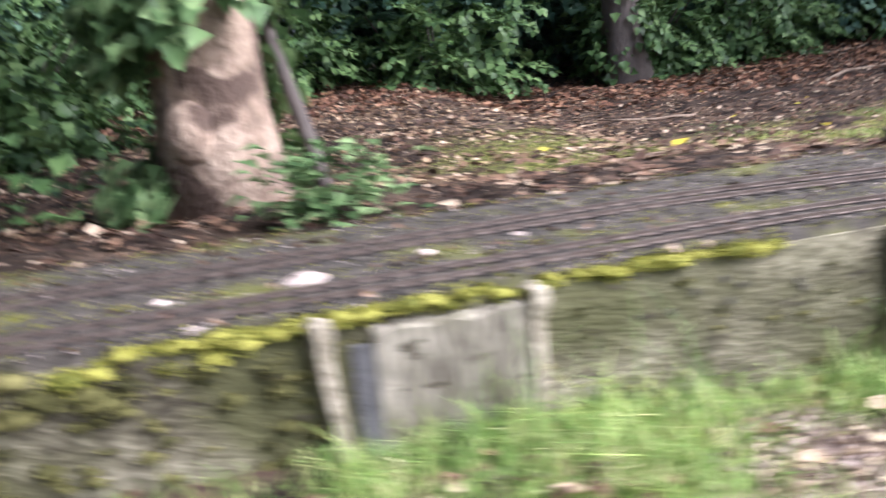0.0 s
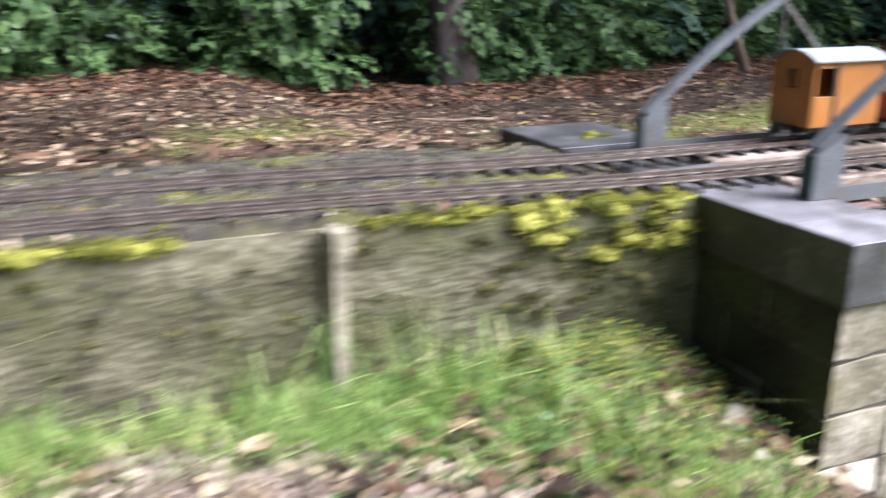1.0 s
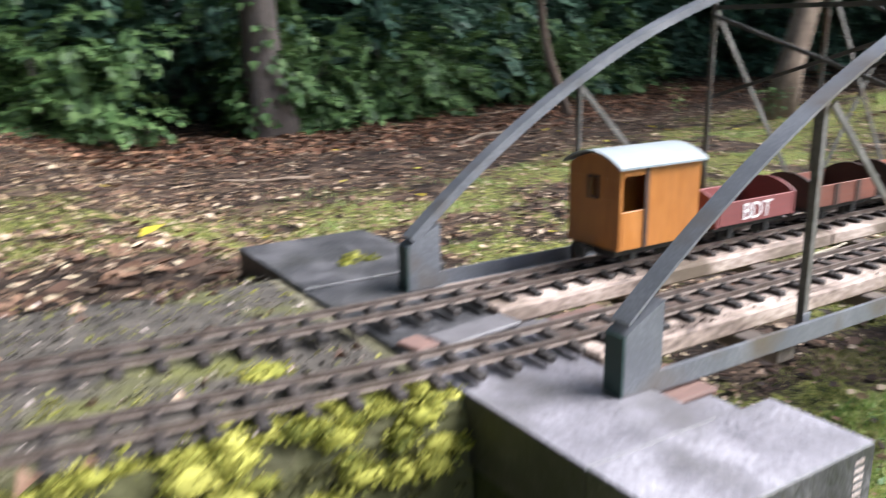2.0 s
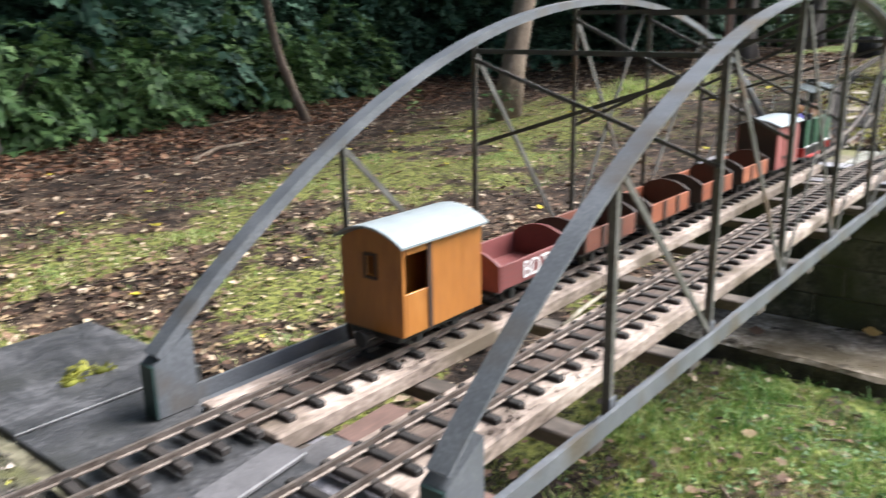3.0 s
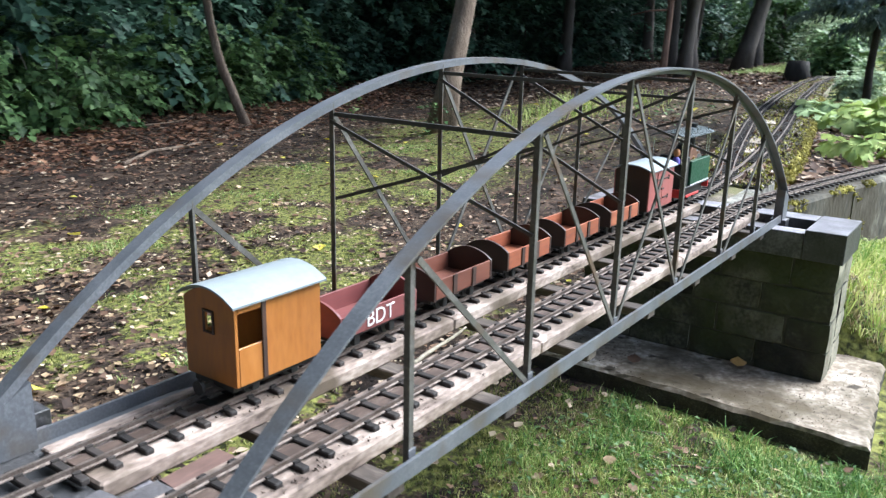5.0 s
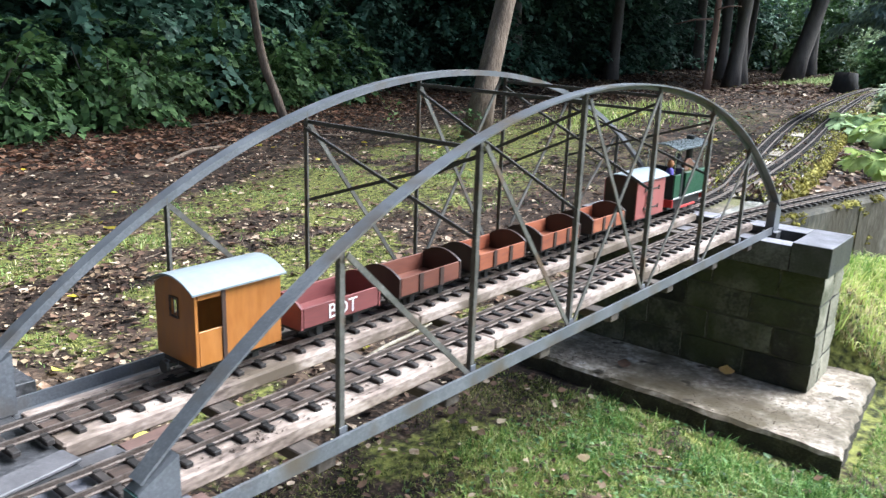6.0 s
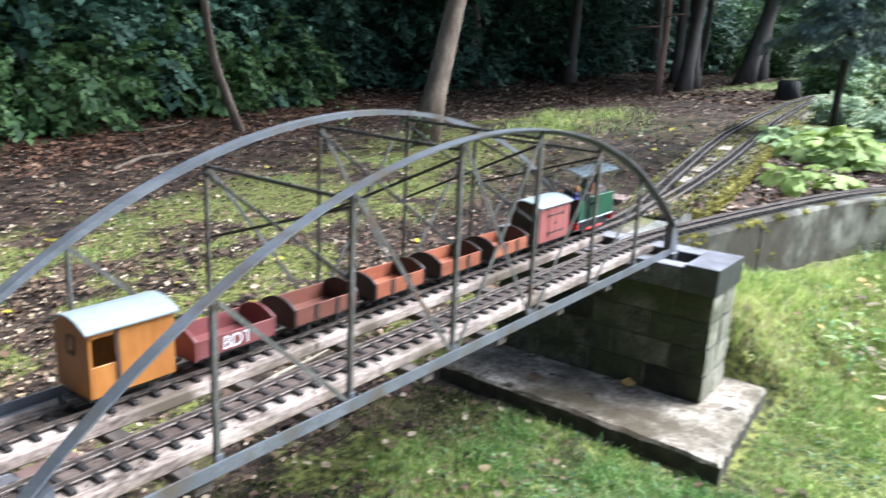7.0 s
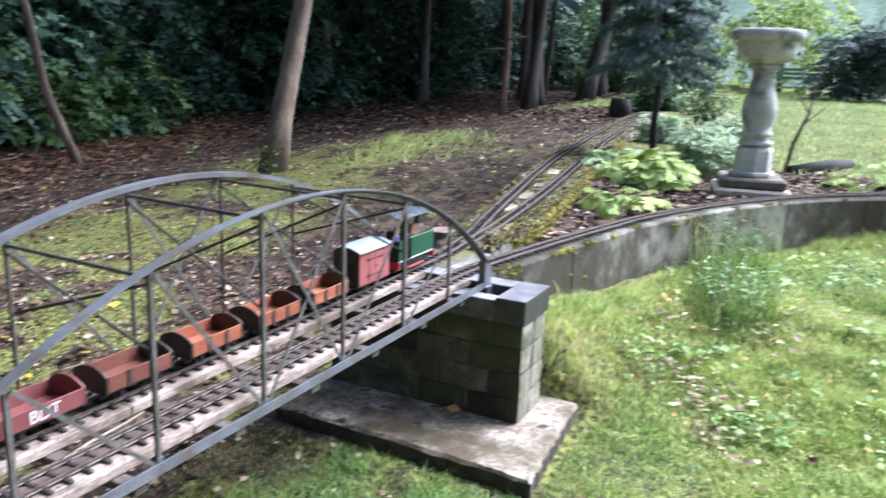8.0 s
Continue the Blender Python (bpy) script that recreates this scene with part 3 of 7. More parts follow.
FORK_X = [-60, 2.4, 2.75, 3.1, 3.75, 4.2, 4.85, 6.0, 8.0, 11.0, 14.0]
LEFT_OFF = [0, 0, 0.043, 0.135, 0.285, 0.385, 0.53, 0.765, 1.10, 1.53, 1.85]
SIDING_OFF = [0, 0, 0.010, 0.048, 0.140, 0.210, 0.320, 0.53, 0.88, 1.33, 1.66]


def far_track(x):
    x = np.asarray(x, float)
    return FAR_Y + 0.09 * sm(-0.1, -1.1, x) + np.interp(x, FORK_X, LEFT_OFF)


def siding_track(x):
    """The right-hand branch of the fork past the bridge."""
    return FAR_Y + np.interp(np.asarray(x, float), FORK_X, SIDING_OFF)


def wall_face(x):
    return np.interp(x, [-3.5, -0.75, -0.45, -0.17], [0.155, 0.138, 0.112, 0.083])


def ground_z(x, y):
    """The height of the ground sheet."""
    x, y = np.asarray(x, float), np.asarray(y, float)
    near = -0.24 - 0.295 * sm(-0.55, 0.35, x) + 0.165 * sm(2.1, 3.6, x) + 0.06 * sm(4, 9, x)
    near = near - 0.04 * sm(-0.1, -0.9, y) * sm(0.3, -0.3, x)
    low = sm(-0.25, 0.7, x)
    far = (-0.055 - 0.24 * sm(0.65, 2.6, y)) * (1 - low) - 0.53 * low - 0.07 * sm(2.5, 5.0, y)
    off = y - far_track(np.minimum(x, 14))
    far = far + (-0.10 - far) * sm(3.0, 9.0, x) * sm(5.5, 1.0, off)
    far = far + 0.25 * sm(14, 30, x)
    turf = np.interp(x, [2.2, 2.6, 2.8, 3.4, 4.0, 5.0, 5.6], [-0.20, -0.19, -0.195, -0.265, -0.31, -0.32, -0.24])
    near = near + (turf - near) * sm(0.62, 0.06, np.interp(x, RIGHT_X, RIGHT_Y) - y) * sm(2.22, 2.42, x)
    z = np.where(y < 0.3, near, far)
    bed = (x > 2.3) & (y > np.interp(x, RIGHT_X, RIGHT_Y)) & (off < 0)
    z = np.where(bed, -0.085 + 0.1 * sm(8, 25, x), z)
    bump = (fbm(x * 1.3, y * 1.3, 3) - 0.5) * 0.10 + (fbm(x * 6, y * 6, 5) - 0.5) * 0.03
    tame = np.clip(np.hypot(np.maximum(0, np.abs(x - 1.95) - 0.45), np.maximum(0, np.abs(y - 0.1) - 0.6)) / 0.4, 0.25, 1)
    mound = 0.06 * np.exp(-((x + 0.31) / 0.15) ** 2 - ((y - 0.02) / 0.13) ** 2) * (y < 0.3)
    return z + bump * tame + mound


def trodden(x, y):
    """Bare, worn earth below the approach wall, 0 to 1."""
    x, y = np.asarray(x, float), np.asarray(y, float)
    worn = np.exp(-((x + 0.93) / 0.24) ** 2 - ((y + 0.13) / 0.15) ** 2) + 0.9 * np.exp(-((x + 0.72) / 0.2) ** 2 - ((y + 0.30) / 0.14) ** 2)
    worn = worn + 1.1 * np.exp(-((x + 0.235) / 0.075) ** 2 - ((y + 0.04) / 0.16) ** 2)
    away = sm(-0.35, -1.6, y)
    wood_edge = 0.95 * sm(-1.56 + 0.2 * away, -1.72 - 0.9 * away, x + 2.2 * away * (fbm(x * 0.8, y * 0.8, 27) - 0.5))
    return np.clip(np.maximum(1.25 * worn, wood_edge) * sm(0.3, 0.2, y) + 0.6 * (fbm(x * 7, y * 7, 29) - 0.5) * (worn > 0.1), 0, 1)


def green_amount(x, y):
    """How much of the ground is grass or moss, 0 to 1."""
    x, y = np.asarray(x, float), np.asarray(y, float)
    patch = fbm(x * 0.9 + 3, y * 0.9, 21)
    spot = fbm(x * 4, y * 4, 33)
    g = sm(0.40, 0.62, 0.62 * patch + 0.38 * spot + 0.05)
    far_side = y > 0.3
    band = sm(4.3, 2.2, y - 0.33 * np.clip(x - 1.0, 0, 6)) * sm(-1.6, -0.2, x) * sm(11, 7.5, x)
    band = band * (1 - 0.75 * sm(2.2, 3.2, x) * sm(2.6, 1.4, y - far_track(np.minimum(x, 14))))
    band = band * (1 - 0.75 * sm(0.75, 0.1, x) * sm(1.5, 0.9, y))
    ridge = np.exp(-((y - 2.98 - 0.36 * (x - 1.3)) / 0.34) ** 2) * sm(0.9, 1.4, x) * sm(5.2, 4.0, x)
    belt = np.exp(-((y - 2.52 - 0.27 * (x - 1.1)) / 0.20) ** 2) * sm(3.6, 2.8, x)
    pool = np.exp(-((x - 1.35) / 0.4) ** 2 - ((y - 2.03) / 0.25) ** 2) + np.exp(-((x - 2.4) / 0.4) ** 2 - ((y - 2.18) / 0.22) ** 2) + np.exp(-((x - 3.6) / 0.5) ** 2 - ((y - 3.35) / 0.4) ** 2)
    bare = sm(1.95, 1.60, y - 0.14 * np.clip(x - 1.0, 0, 4)) * sm(6.0, 4.5, x)
    drift = 0.11 * ridge - 0.10 * belt + 0.11 * pool - 0.085 * bare
    g_far = np.clip(sm(0.40, 0.60, 0.4 * patch + 0.4 * spot + 0.2 * fbm(x * 13, y * 13, 35) + 0.03 + drift) * band * 1.1, 0, 1)
    g_near = np.clip(0.14 + 0.16 * sm(0.2, 0.7, x) + 2.3 * (spot - 0.42) + 0.6 * patch + 0.45 * sm(1.9, 2.5, x), 0, 1) * (1 - trodden(x, y))
    under = sm(0.08, 0.25, y) * sm(0.9, 0.5, y) * sm(-0.2, 0.1, x) * sm(2.3, 2.1, x)
    out = np.where(far_side, g_far, g_near) * (1 - 0.25 * under)
    bed = (x > 2.3) & (y > np.interp(x, RIGHT_X, RIGHT_Y)) & (y < far_track(np.minimum(x, 14)))
    out = np.maximum(out, 0.9 * sm(14.5, 17, x) * sm(5.4, 3.6, y))
    return np.where(bed, np.where(x > 6.8, 0.9, 0.05), out)


# ---------------------------------------------------------------- ground
def ground_material():
    m = surface("ground_soil_and_moss", [(0.38, (0.008, 0.005, 0.0036)), (0.5, (0.028, 0.0175, 0.012)), (0.62, (0.115, 0.077, 0.053))], scale=6, fine=9, rough=0.95, bump=1.0, depth=0.012)
    t = m.node_tree
    N, L = t.nodes, t.links
    bsdf = N["Principled BSDF"]
    bsdf.inputs["Specular IOR Level"].default_value = 0.22
    soil = bsdf.inputs["Base Color"].links[0].from_socket
    at = N.new("ShaderNodeAttribute")
    at.attribute_name = "green"
    geo = N.new("ShaderNodeNewGeometry")
    n = N.new("ShaderNodeTexNoise")
    n.inputs["Scale"].default_value, n.inputs["Detail"].default_value = 38, 6
    L.new(geo.outputs["Position"], n.inputs["Vector"])
    ramp = N.new("ShaderNodeValToRGB")
    for e, (p, c) in zip(ramp.color_ramp.elements, [(0.38, (0.028, 0.030, 0.010)), (0.64, (0.215, 0.215, 0.055))]):
        e.position, e.color = p, (*c, 1)
    L.new(n.outputs[0], ramp.inputs[0])
    a = N.new("ShaderNodeMath")
    a.operation = "MULTIPLY_ADD"
    a.inputs[1].default_value, a.inputs[2].default_value = 0.9, -0.45
    L.new(n.outputs[0], a.inputs[0])
    s = N.new("ShaderNodeMath")
    s.operation = "ADD"
    L.new(at.outputs["Fac"], s.inputs[0]), L.new(a.outputs[0], s.inputs[1])
    mr = N.new("ShaderNodeMapRange")
    mr.inputs[1].default_value, mr.inputs[2].default_value = 0.25, 0.6
    L.new(s.outputs[0], mr.inputs[0])
    mx = N.new("ShaderNodeMix")
    mx.data_type = "RGBA"
    L.new(mr.outputs[0], mx.inputs[0]), L.new(soil, mx.inputs[6]), L.new(ramp.outputs[0], mx.inputs[7])
    L.new(mx.outputs[2], bsdf.inputs["Base Color"])
    return m


gx = np.concatenate([[-90, -50, -25, -14, -9, -6, -4.5], np.arange(-3.5, 8.5, 0.05), np.arange(8.5, 20, 0.4), [22, 26, 32, 45, 70, 120]])
gy = np.concatenate([[-120, -60, -30, -18, -12], np.arange(-9, -2.7, 0.3), np.arange(-2.6, 6.0, 0.05), np.arange(6.0, 16, 0.4), [18, 22, 30, 50, 120]])
GX, GY = np.meshgrid(gx, gy)
gv = np.stack([GX, GY, ground_z(GX, GY)], -1).reshape(-1, 3)
w = len(gx)
idx = (np.arange(len(gy) - 1)[:, None] * w + np.arange(w - 1)[None, :]).ravel()
gme = raw_mesh("ground", gv, np.stack([idx, idx + 1, idx + w + 1, idx + w], 1), ground_material(), smooth=True)
att = gme.attributes.new("green", "FLOAT", "POINT")
att.data.foreach_set("value", green_amount(GX, GY).ravel().astype(np.float32))
ground = tagged(new("ground", gme), "dark woodland soil with patches of moss and grass", "ground", kind="structure")


# ---------------------------------------------------------------- retaining walls and track beds
def strip_wall(name, xs, face_y, back_y, top_z, foot_z, material, label, wobble=0.006):
    """A wall along x with a rough front face, a slightly uneven top and real thickness."""
    rows = [0.0, 0.25, 0.5, 0.75, 0.93, 1.0]
    v, f = [], []
    for x in xs:
        yf, yb, zt, zf = float(face_y(x)), float(back_y(x)), float(top_z(x)), float(foot_z(x))
        col = []
        for r in rows:
            z = zf + (zt - zf) * r
            o = (float(fbm(x * 5, z * 9, 61)) - 0.5) * 2 * wobble
            col.append((x, yf - 0.01 * (1 - r) + o + (0.008 if r == 1.0 else 0), z))
        col += [(x, (yf + yb) / 2, zt + (float(fbm(x * 7, 3, 63)) - 0.5) * 0.008), (x, yb, zt), (x, yb, zf)]
        v.append(col)
    n = len(v[0])
    verts = [p for c in v for p in c]
    for i in range(len(v) - 1):
        for k in range(n):
            f.append((i * n + k, (i + 1) * n + k, (i + 1) * n + (k + 1) % n, i * n + (k + 1) % n))
    f += [tuple(range(n)), tuple(range(len(verts) - n, len(verts)))]
    return tagged(part(name, Bits().add(verts, f), material), label, "wall", kind="structure")


# the wall along the approach, with both tracks on its top
xs = np.arange(-5.4, -0.169, 0.06)
approach = strip_wall("wall_approach", list(xs) + [-0.172], lambda x: wall_face(x), lambda x: 0.60, lambda x: -0.026, lambda x: -0.62, M["wall"],
           "weathered concrete retaining wall with mossy top edge carrying two tracks")
panel_xs = np.linspace(-1.572, -1.352, 9)
pv = []
for x in panel_xs:
    f0 = float(wall_face(x))
    pv += [(x, f0 - 0.016 + (float(fbm(x * 11, z * 17, 64)) - 0.5) * 0.006, z) for z in (-0.33, -0.22, -0.13, -0.065, -0.052 + 0.014 * float(vnoise(x * 30, 2.0, 66)))] + [(x, f0 + 0.02, -0.034), (x, f0 + 0.02, -0.33)]
pf = [(i * 7 + k, (i + 1) * 7 + k, (i + 1) * 7 + (k + 1) % 7, i * 7 + (k + 1) % 7) for i in range(8) for k in range(7)] + [tuple(range(7)), tuple(range(56, 63))]
part("cement_patch", Bits().add(pv, pf), M["wall_pale"], approach, "pale grey cement patch with vertical streaks")
v, f = [], []
for i, x in enumerate(np.arange(-5.4, -0.17, 0.05)):
    ys = np.concatenate([[wall_face(x) + 0.010, wall_face(x) + 0.014, wall_face(x) + 0.03], np.linspace(wall_face(x) + 0.06, 0.62, 11)])
    v += [(x, y, -0.0225 + 0.0140 * float(sm(-0.22, -0.55, x)) + (float(fbm(x * 14, y * 14, 71)) - 0.5) * 0.007 + (0.002 if 0 < k < 13 else -0.045)) for k, y in enumerate(ys)]
n = len(v) // 14
f = [(i * 14 + k, (i + 1) * 14 + k, (i + 1) * 14 + k + 1, i * 14 + k + 1) for i in range(n - 1) for k in range(13)]
tagged(part("track_bed", Bits().add(v, f), M["bed"], smooth=True), "dark gravel and earth bed between the tracks", "track bed", kind="structure")

# the concrete wall under the right-hand curve, cast in panels
curve_x = list(np.interp(np.linspace(0, 1, 60), np.linspace(0, 1, 9), [2.233, 2.5, 2.96, 3.8, 4.57, 5.2, 5.6, 6.2, 6.5]))
curve = [Vector((x, float(near_track(x)), 0)) for x in curve_x]


def resample(points, step):
    out, left = [points[0].copy()], step
    for a, b in zip(points, points[1:]):
        d = (b - a).length
        while left <= d:
            out.append(a.lerp(b, left / d))
            a, d, left = out[-1], d - left, step
        left -= d
    return out


def smoothed(points, times=6):
    for _ in range(times):
        points = [points[0]] + [(points[i - 1] + points[i] * 2 + points[i + 1]) / 4 for i in range(1, len(points) - 1)] + [points[-1]]
    return points


curve = smoothed(resample(curve, 0.06), 14)
curved_wall = thing("wall_curve", 0, 0, 0, "grey concrete retaining wall stained green, under the curving track", "wall", kind="structure")
step = 12
for k in range(0, len(curve) - 2, step):
    seg = curve[k:k + step + 1]
    a = seg[0].lerp(seg[1], 0.09)
    seg = [a] + seg[1:]
    prof = [(-0.074, -0.75), (-0.074, -0.034), (-0.066, -0.024), (0.085, -0.022), (0.095, -0.03), (0.095, -0.75)]
    shift = 0.003 * ((k // step) % 2)
    part("panel", Bits().sweep(seg, [(a - shift if a < 0 else a, b) for a, b in prof]), M["wall_streaked"], curved_wall)

part("core", Bits().sweep(curve, [(-0.055, -0.75), (-0.055, -0.03), (0.08, -0.03), (0.08, -0.75)]), M["slab_side"], curved_wall)

# the bank under the far track, with a stony edge
bank_x = np.arange(2.233, 14.0, 0.08)


def bank_edge(x):
    return float(siding_track(x) - 0.11 - 0.05 * sm(2.8, 3.6, x))


bv = []
for x in bank_x:
    yl, yc = bank_edge(x), float(far_track(x))
    zt = -0.02
    wob = (float(fbm(x * 6, 1, 81)) - 0.5) * 0.03
    prof = [(yl + wob - 0.03, -0.60), (yl + wob, -0.14), (yl + wob * 0.7, zt - 0.016), (yl + 0.02, zt - 0.006), (0.5 * yl + 0.5 * yc, zt - 0.003), (yc + 0.06, zt - 0.003), (yc + 0.10, zt - 0.01), (yc + 0.30, -0.62)]
    bv += [(x, y, z + (float(fbm(x * 9, y * 9, 83)) - 0.5) * 0.016) for y, z in prof]
bf = [(i * 8 + k, (i + 1) * 8 + k, (i + 1) * 8 + k + 1, i * 8 + k + 1) for i in range(len(bank_x) - 1) for k in range(7)]
kerb = tagged(new("bank_kerb"), "streaked grey concrete kerb holding the start of the bank", "kerb", kind="structure")
for xa, xb in ((2.236, 2.52), (2.524, 2.86)):
    run = [Vector((x, bank_edge(x), 0)) for x in np.linspace(xa, xb, 6)]
    part("panel", Bits().sweep(run, [(-0.030, -0.40), (-0.030, -0.026), (-0.025, -0.021), (0.020, -0.021), (0.024, -0.025), (0.024, -0.40)]), M["kerb"], kerb)
tagged(part("bank", Bits().add(bv, bf), M["bank"], smooth=True), "low earth and stone bank carrying the straight track", "bank", kind="structure")


# ---------------------------------------------------------------- piers
def block_mesh(lx, ly, lz, seed):
    """A rough-faced block with worn edges, its middle at the origin."""
    b = Bits()
    nx, ny, nz = 3, 5, 3
    at = {}

    def corner(i, j, k):
        if (i, j, k) not in at:
            p = np.array([lx * (i / nx - 0.5), ly * (j / ny - 0.5), lz * (k / nz - 0.5)])
            ends = (i in (0, nx)) + (j in (0, ny)) + (k in (0, nz))
            n = np.array([(i == nx) * 1.0 - (i == 0), (j == ny) * 1.0 - (j == 0), (k == nz) * 1.0 - (k == 0)])
            q = float(fbm(p[1] * 22 + seed * 3.7 + p[0] * 9, p[2] * 22 + p[0] * 13, 300 + seed % 50)) - 0.5
            at[(i, j, k)] = len(b.v)
            b.v.append(tuple(p + n * (q * 0.011 - (0.0, 0.0, 0.0016, 0.003)[ends])))
        return at[(i, j, k)]

    for i in range(nx):
        for j in range(ny):
            for k in (0, nz):
                b.f.append((corner(i, j, k), corner(i + 1, j, k), corner(i + 1, j + 1, k), corner(i, j + 1, k)))
    for i in range(nx):
        for k in range(nz):
            for j in (0, ny):
                b.f.append((corner(i, j, k), corner(i + 1, j, k), corner(i + 1, j, k + 1), corner(i, j, k + 1)))
    for j in range(ny):
        for k in range(nz):
            for i in (0, nx):
                b.f.append((corner(i, j, k), corner(i, j + 1, k), corner(i, j + 1, k + 1), corner(i, j, k + 1)))
    return b


BLOCKS = {}


def pier(name, x0, x1, y0, y1, courses, z_top, height, label, pale=False):
    p = thing(name, (x0 + x1) / 2, (y0 + y1) / 2, z_top - courses * height, label, "pier", kind="structure")
    base = p.matrix_world.translation
    core = Bits().box(x0 + 0.006 - base.x, x1 - 0.006 - base.x, y0 + 0.006 - base.y, y1 - 0.006 - base.y, -0.05, courses * height - 0.001)
    part("core", core, M["mortar"], p)
    lx, full = (x1 - x0 - 0.004) / 2, 0.205
    for c in range(courses):
        y = y0
        first = full * (0.62 if c % 2 else 1.0)
        while y < y1 - 0.02:
            ly = min(first, y1 - y)
            first = full
            for k in range(2):
                key = (round(lx, 3), round(ly, 3), round(height, 3), c % 3, k, pale)
                if key not in BLOCKS:
                    me = block_mesh(lx, ly - 0.002, height - 0.002, len(BLOCKS)).mesh("block", [M["block"] if pale else M["block_lit"], M["block_shaded"]])
                    # painted shade: west faces take the dark block, far pier's south the light one
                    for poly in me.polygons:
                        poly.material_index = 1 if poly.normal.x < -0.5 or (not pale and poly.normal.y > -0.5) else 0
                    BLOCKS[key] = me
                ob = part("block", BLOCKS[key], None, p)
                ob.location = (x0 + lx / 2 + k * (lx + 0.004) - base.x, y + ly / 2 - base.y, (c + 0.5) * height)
            y += ly
    return p


pier("pier_near", -0.168, 0.058, -0.192, 0.775, 6, -0.102, 0.078, "near bridge pier of pale rough stone blocks, west faces coloured as shaded", pale=True)
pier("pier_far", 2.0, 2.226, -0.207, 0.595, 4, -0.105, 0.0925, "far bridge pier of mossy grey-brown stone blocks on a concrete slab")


def coping(name, spans, label, dark_tops=False):
    c = thing(name, spans[0][0], spans[0][2], spans[0][5], label, "coping", kind="structure")
    o = c.matrix_world.translation
    for x0, x1, y0, y1, z0, z1 in spans:
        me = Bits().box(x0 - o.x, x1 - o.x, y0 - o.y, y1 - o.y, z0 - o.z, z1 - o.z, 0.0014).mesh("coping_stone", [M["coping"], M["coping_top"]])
        # tops painted as skylit, sides as shaded; flagged stones keep dark tops
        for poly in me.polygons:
            poly.material_index = 1 if poly.normal.z > 0.9 and not (dark_tops and y0 > 0.15) else 0
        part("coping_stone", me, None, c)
    return c


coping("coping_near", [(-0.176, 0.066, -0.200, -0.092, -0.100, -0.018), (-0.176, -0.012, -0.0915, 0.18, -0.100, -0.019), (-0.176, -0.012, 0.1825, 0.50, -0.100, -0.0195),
                       (-0.176, 0.066, 0.5025, 0.79, -0.100, -0.017), (-0.010, 0.058, -0.0895, 0.50, -0.100, -0.0375)], "dark grey coping stones on the near pier, tops darker at one end", dark_tops=True)
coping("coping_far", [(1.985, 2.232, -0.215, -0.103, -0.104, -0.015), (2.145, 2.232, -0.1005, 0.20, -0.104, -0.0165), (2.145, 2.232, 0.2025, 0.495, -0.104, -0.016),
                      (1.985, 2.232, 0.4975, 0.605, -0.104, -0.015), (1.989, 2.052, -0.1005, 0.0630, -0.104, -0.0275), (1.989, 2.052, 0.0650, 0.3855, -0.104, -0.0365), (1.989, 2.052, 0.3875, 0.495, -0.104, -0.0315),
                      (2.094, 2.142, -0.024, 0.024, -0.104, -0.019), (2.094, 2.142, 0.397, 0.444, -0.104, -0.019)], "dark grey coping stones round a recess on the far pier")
marks = thing("stencil_marks", 0.03, -0.2, -0.06, "small faded white stripes on the coping's end", "marking")
for k in range(6):
    part("stripe", Bits().box(0.006, 0.020, -0.0006, 0.0006, 0.028 - k * 0.008, 0.0305 - k * 0.008), M["stone_pale"], marks)

sv = []
r = random.Random(4)
corners = [(1.655, -0.385), (1.83, -0.372), (2.05, -0.352), (2.30, -0.335), (2.315, 0.0), (2.32, 0.62), (2.0, 0.66), (1.70, 0.62), (1.69, 0.3), (1.672, 0.0)]
outline = []
for (xa, ya), (xb, yb) in zip(corners, corners[1:] + corners[:1]):
    for k in range(8):
        q = k / 8
        outline.append((xa + (xb - xa) * q + r.uniform(-1, 1) * 0.005, ya + (yb - ya) * q + r.uniform(-1, 1) * 0.005))
m = len(outline)
for inset, z in ((0, -0.62), (0, -0.486), (0.012, -0.475)):
    cx, cy = 1.98, 0.12
    for x, y in outline:
        d = Vector((cx - x, cy - y)).normalized() * inset
        sv.append((x + d.x + (r.uniform(-1, 1) * 0.004 if z > -0.5 else 0), y + d.y, z))
sf = [(k * m + i, k * m + (i + 1) % m, (k + 1) * m + (i + 1) % m, (k + 1) * m + i) for k in range(2) for i in range(m)] + [tuple(range(2 * m, 3 * m))]
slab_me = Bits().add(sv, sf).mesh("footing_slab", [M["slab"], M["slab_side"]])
# faces below the top edge take the darker concrete
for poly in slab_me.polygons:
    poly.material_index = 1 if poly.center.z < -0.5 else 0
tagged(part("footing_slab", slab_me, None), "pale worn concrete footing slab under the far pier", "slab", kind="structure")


# ---------------------------------------------------------------- tracks
SLEEPER = Bits().box(-0.0062, 0.0062, -0.045, 0.045, -0.0065, 0.0025, 0.0015)
for yy in (-0.0255, 0.0225):
    SLEEPER.box(-0.005, 0.005, yy - 0.004, yy + 0.007, 0.0025, 0.0055)
SLEEPER = SLEEPER.mesh("sleeper", M["sleeper"])


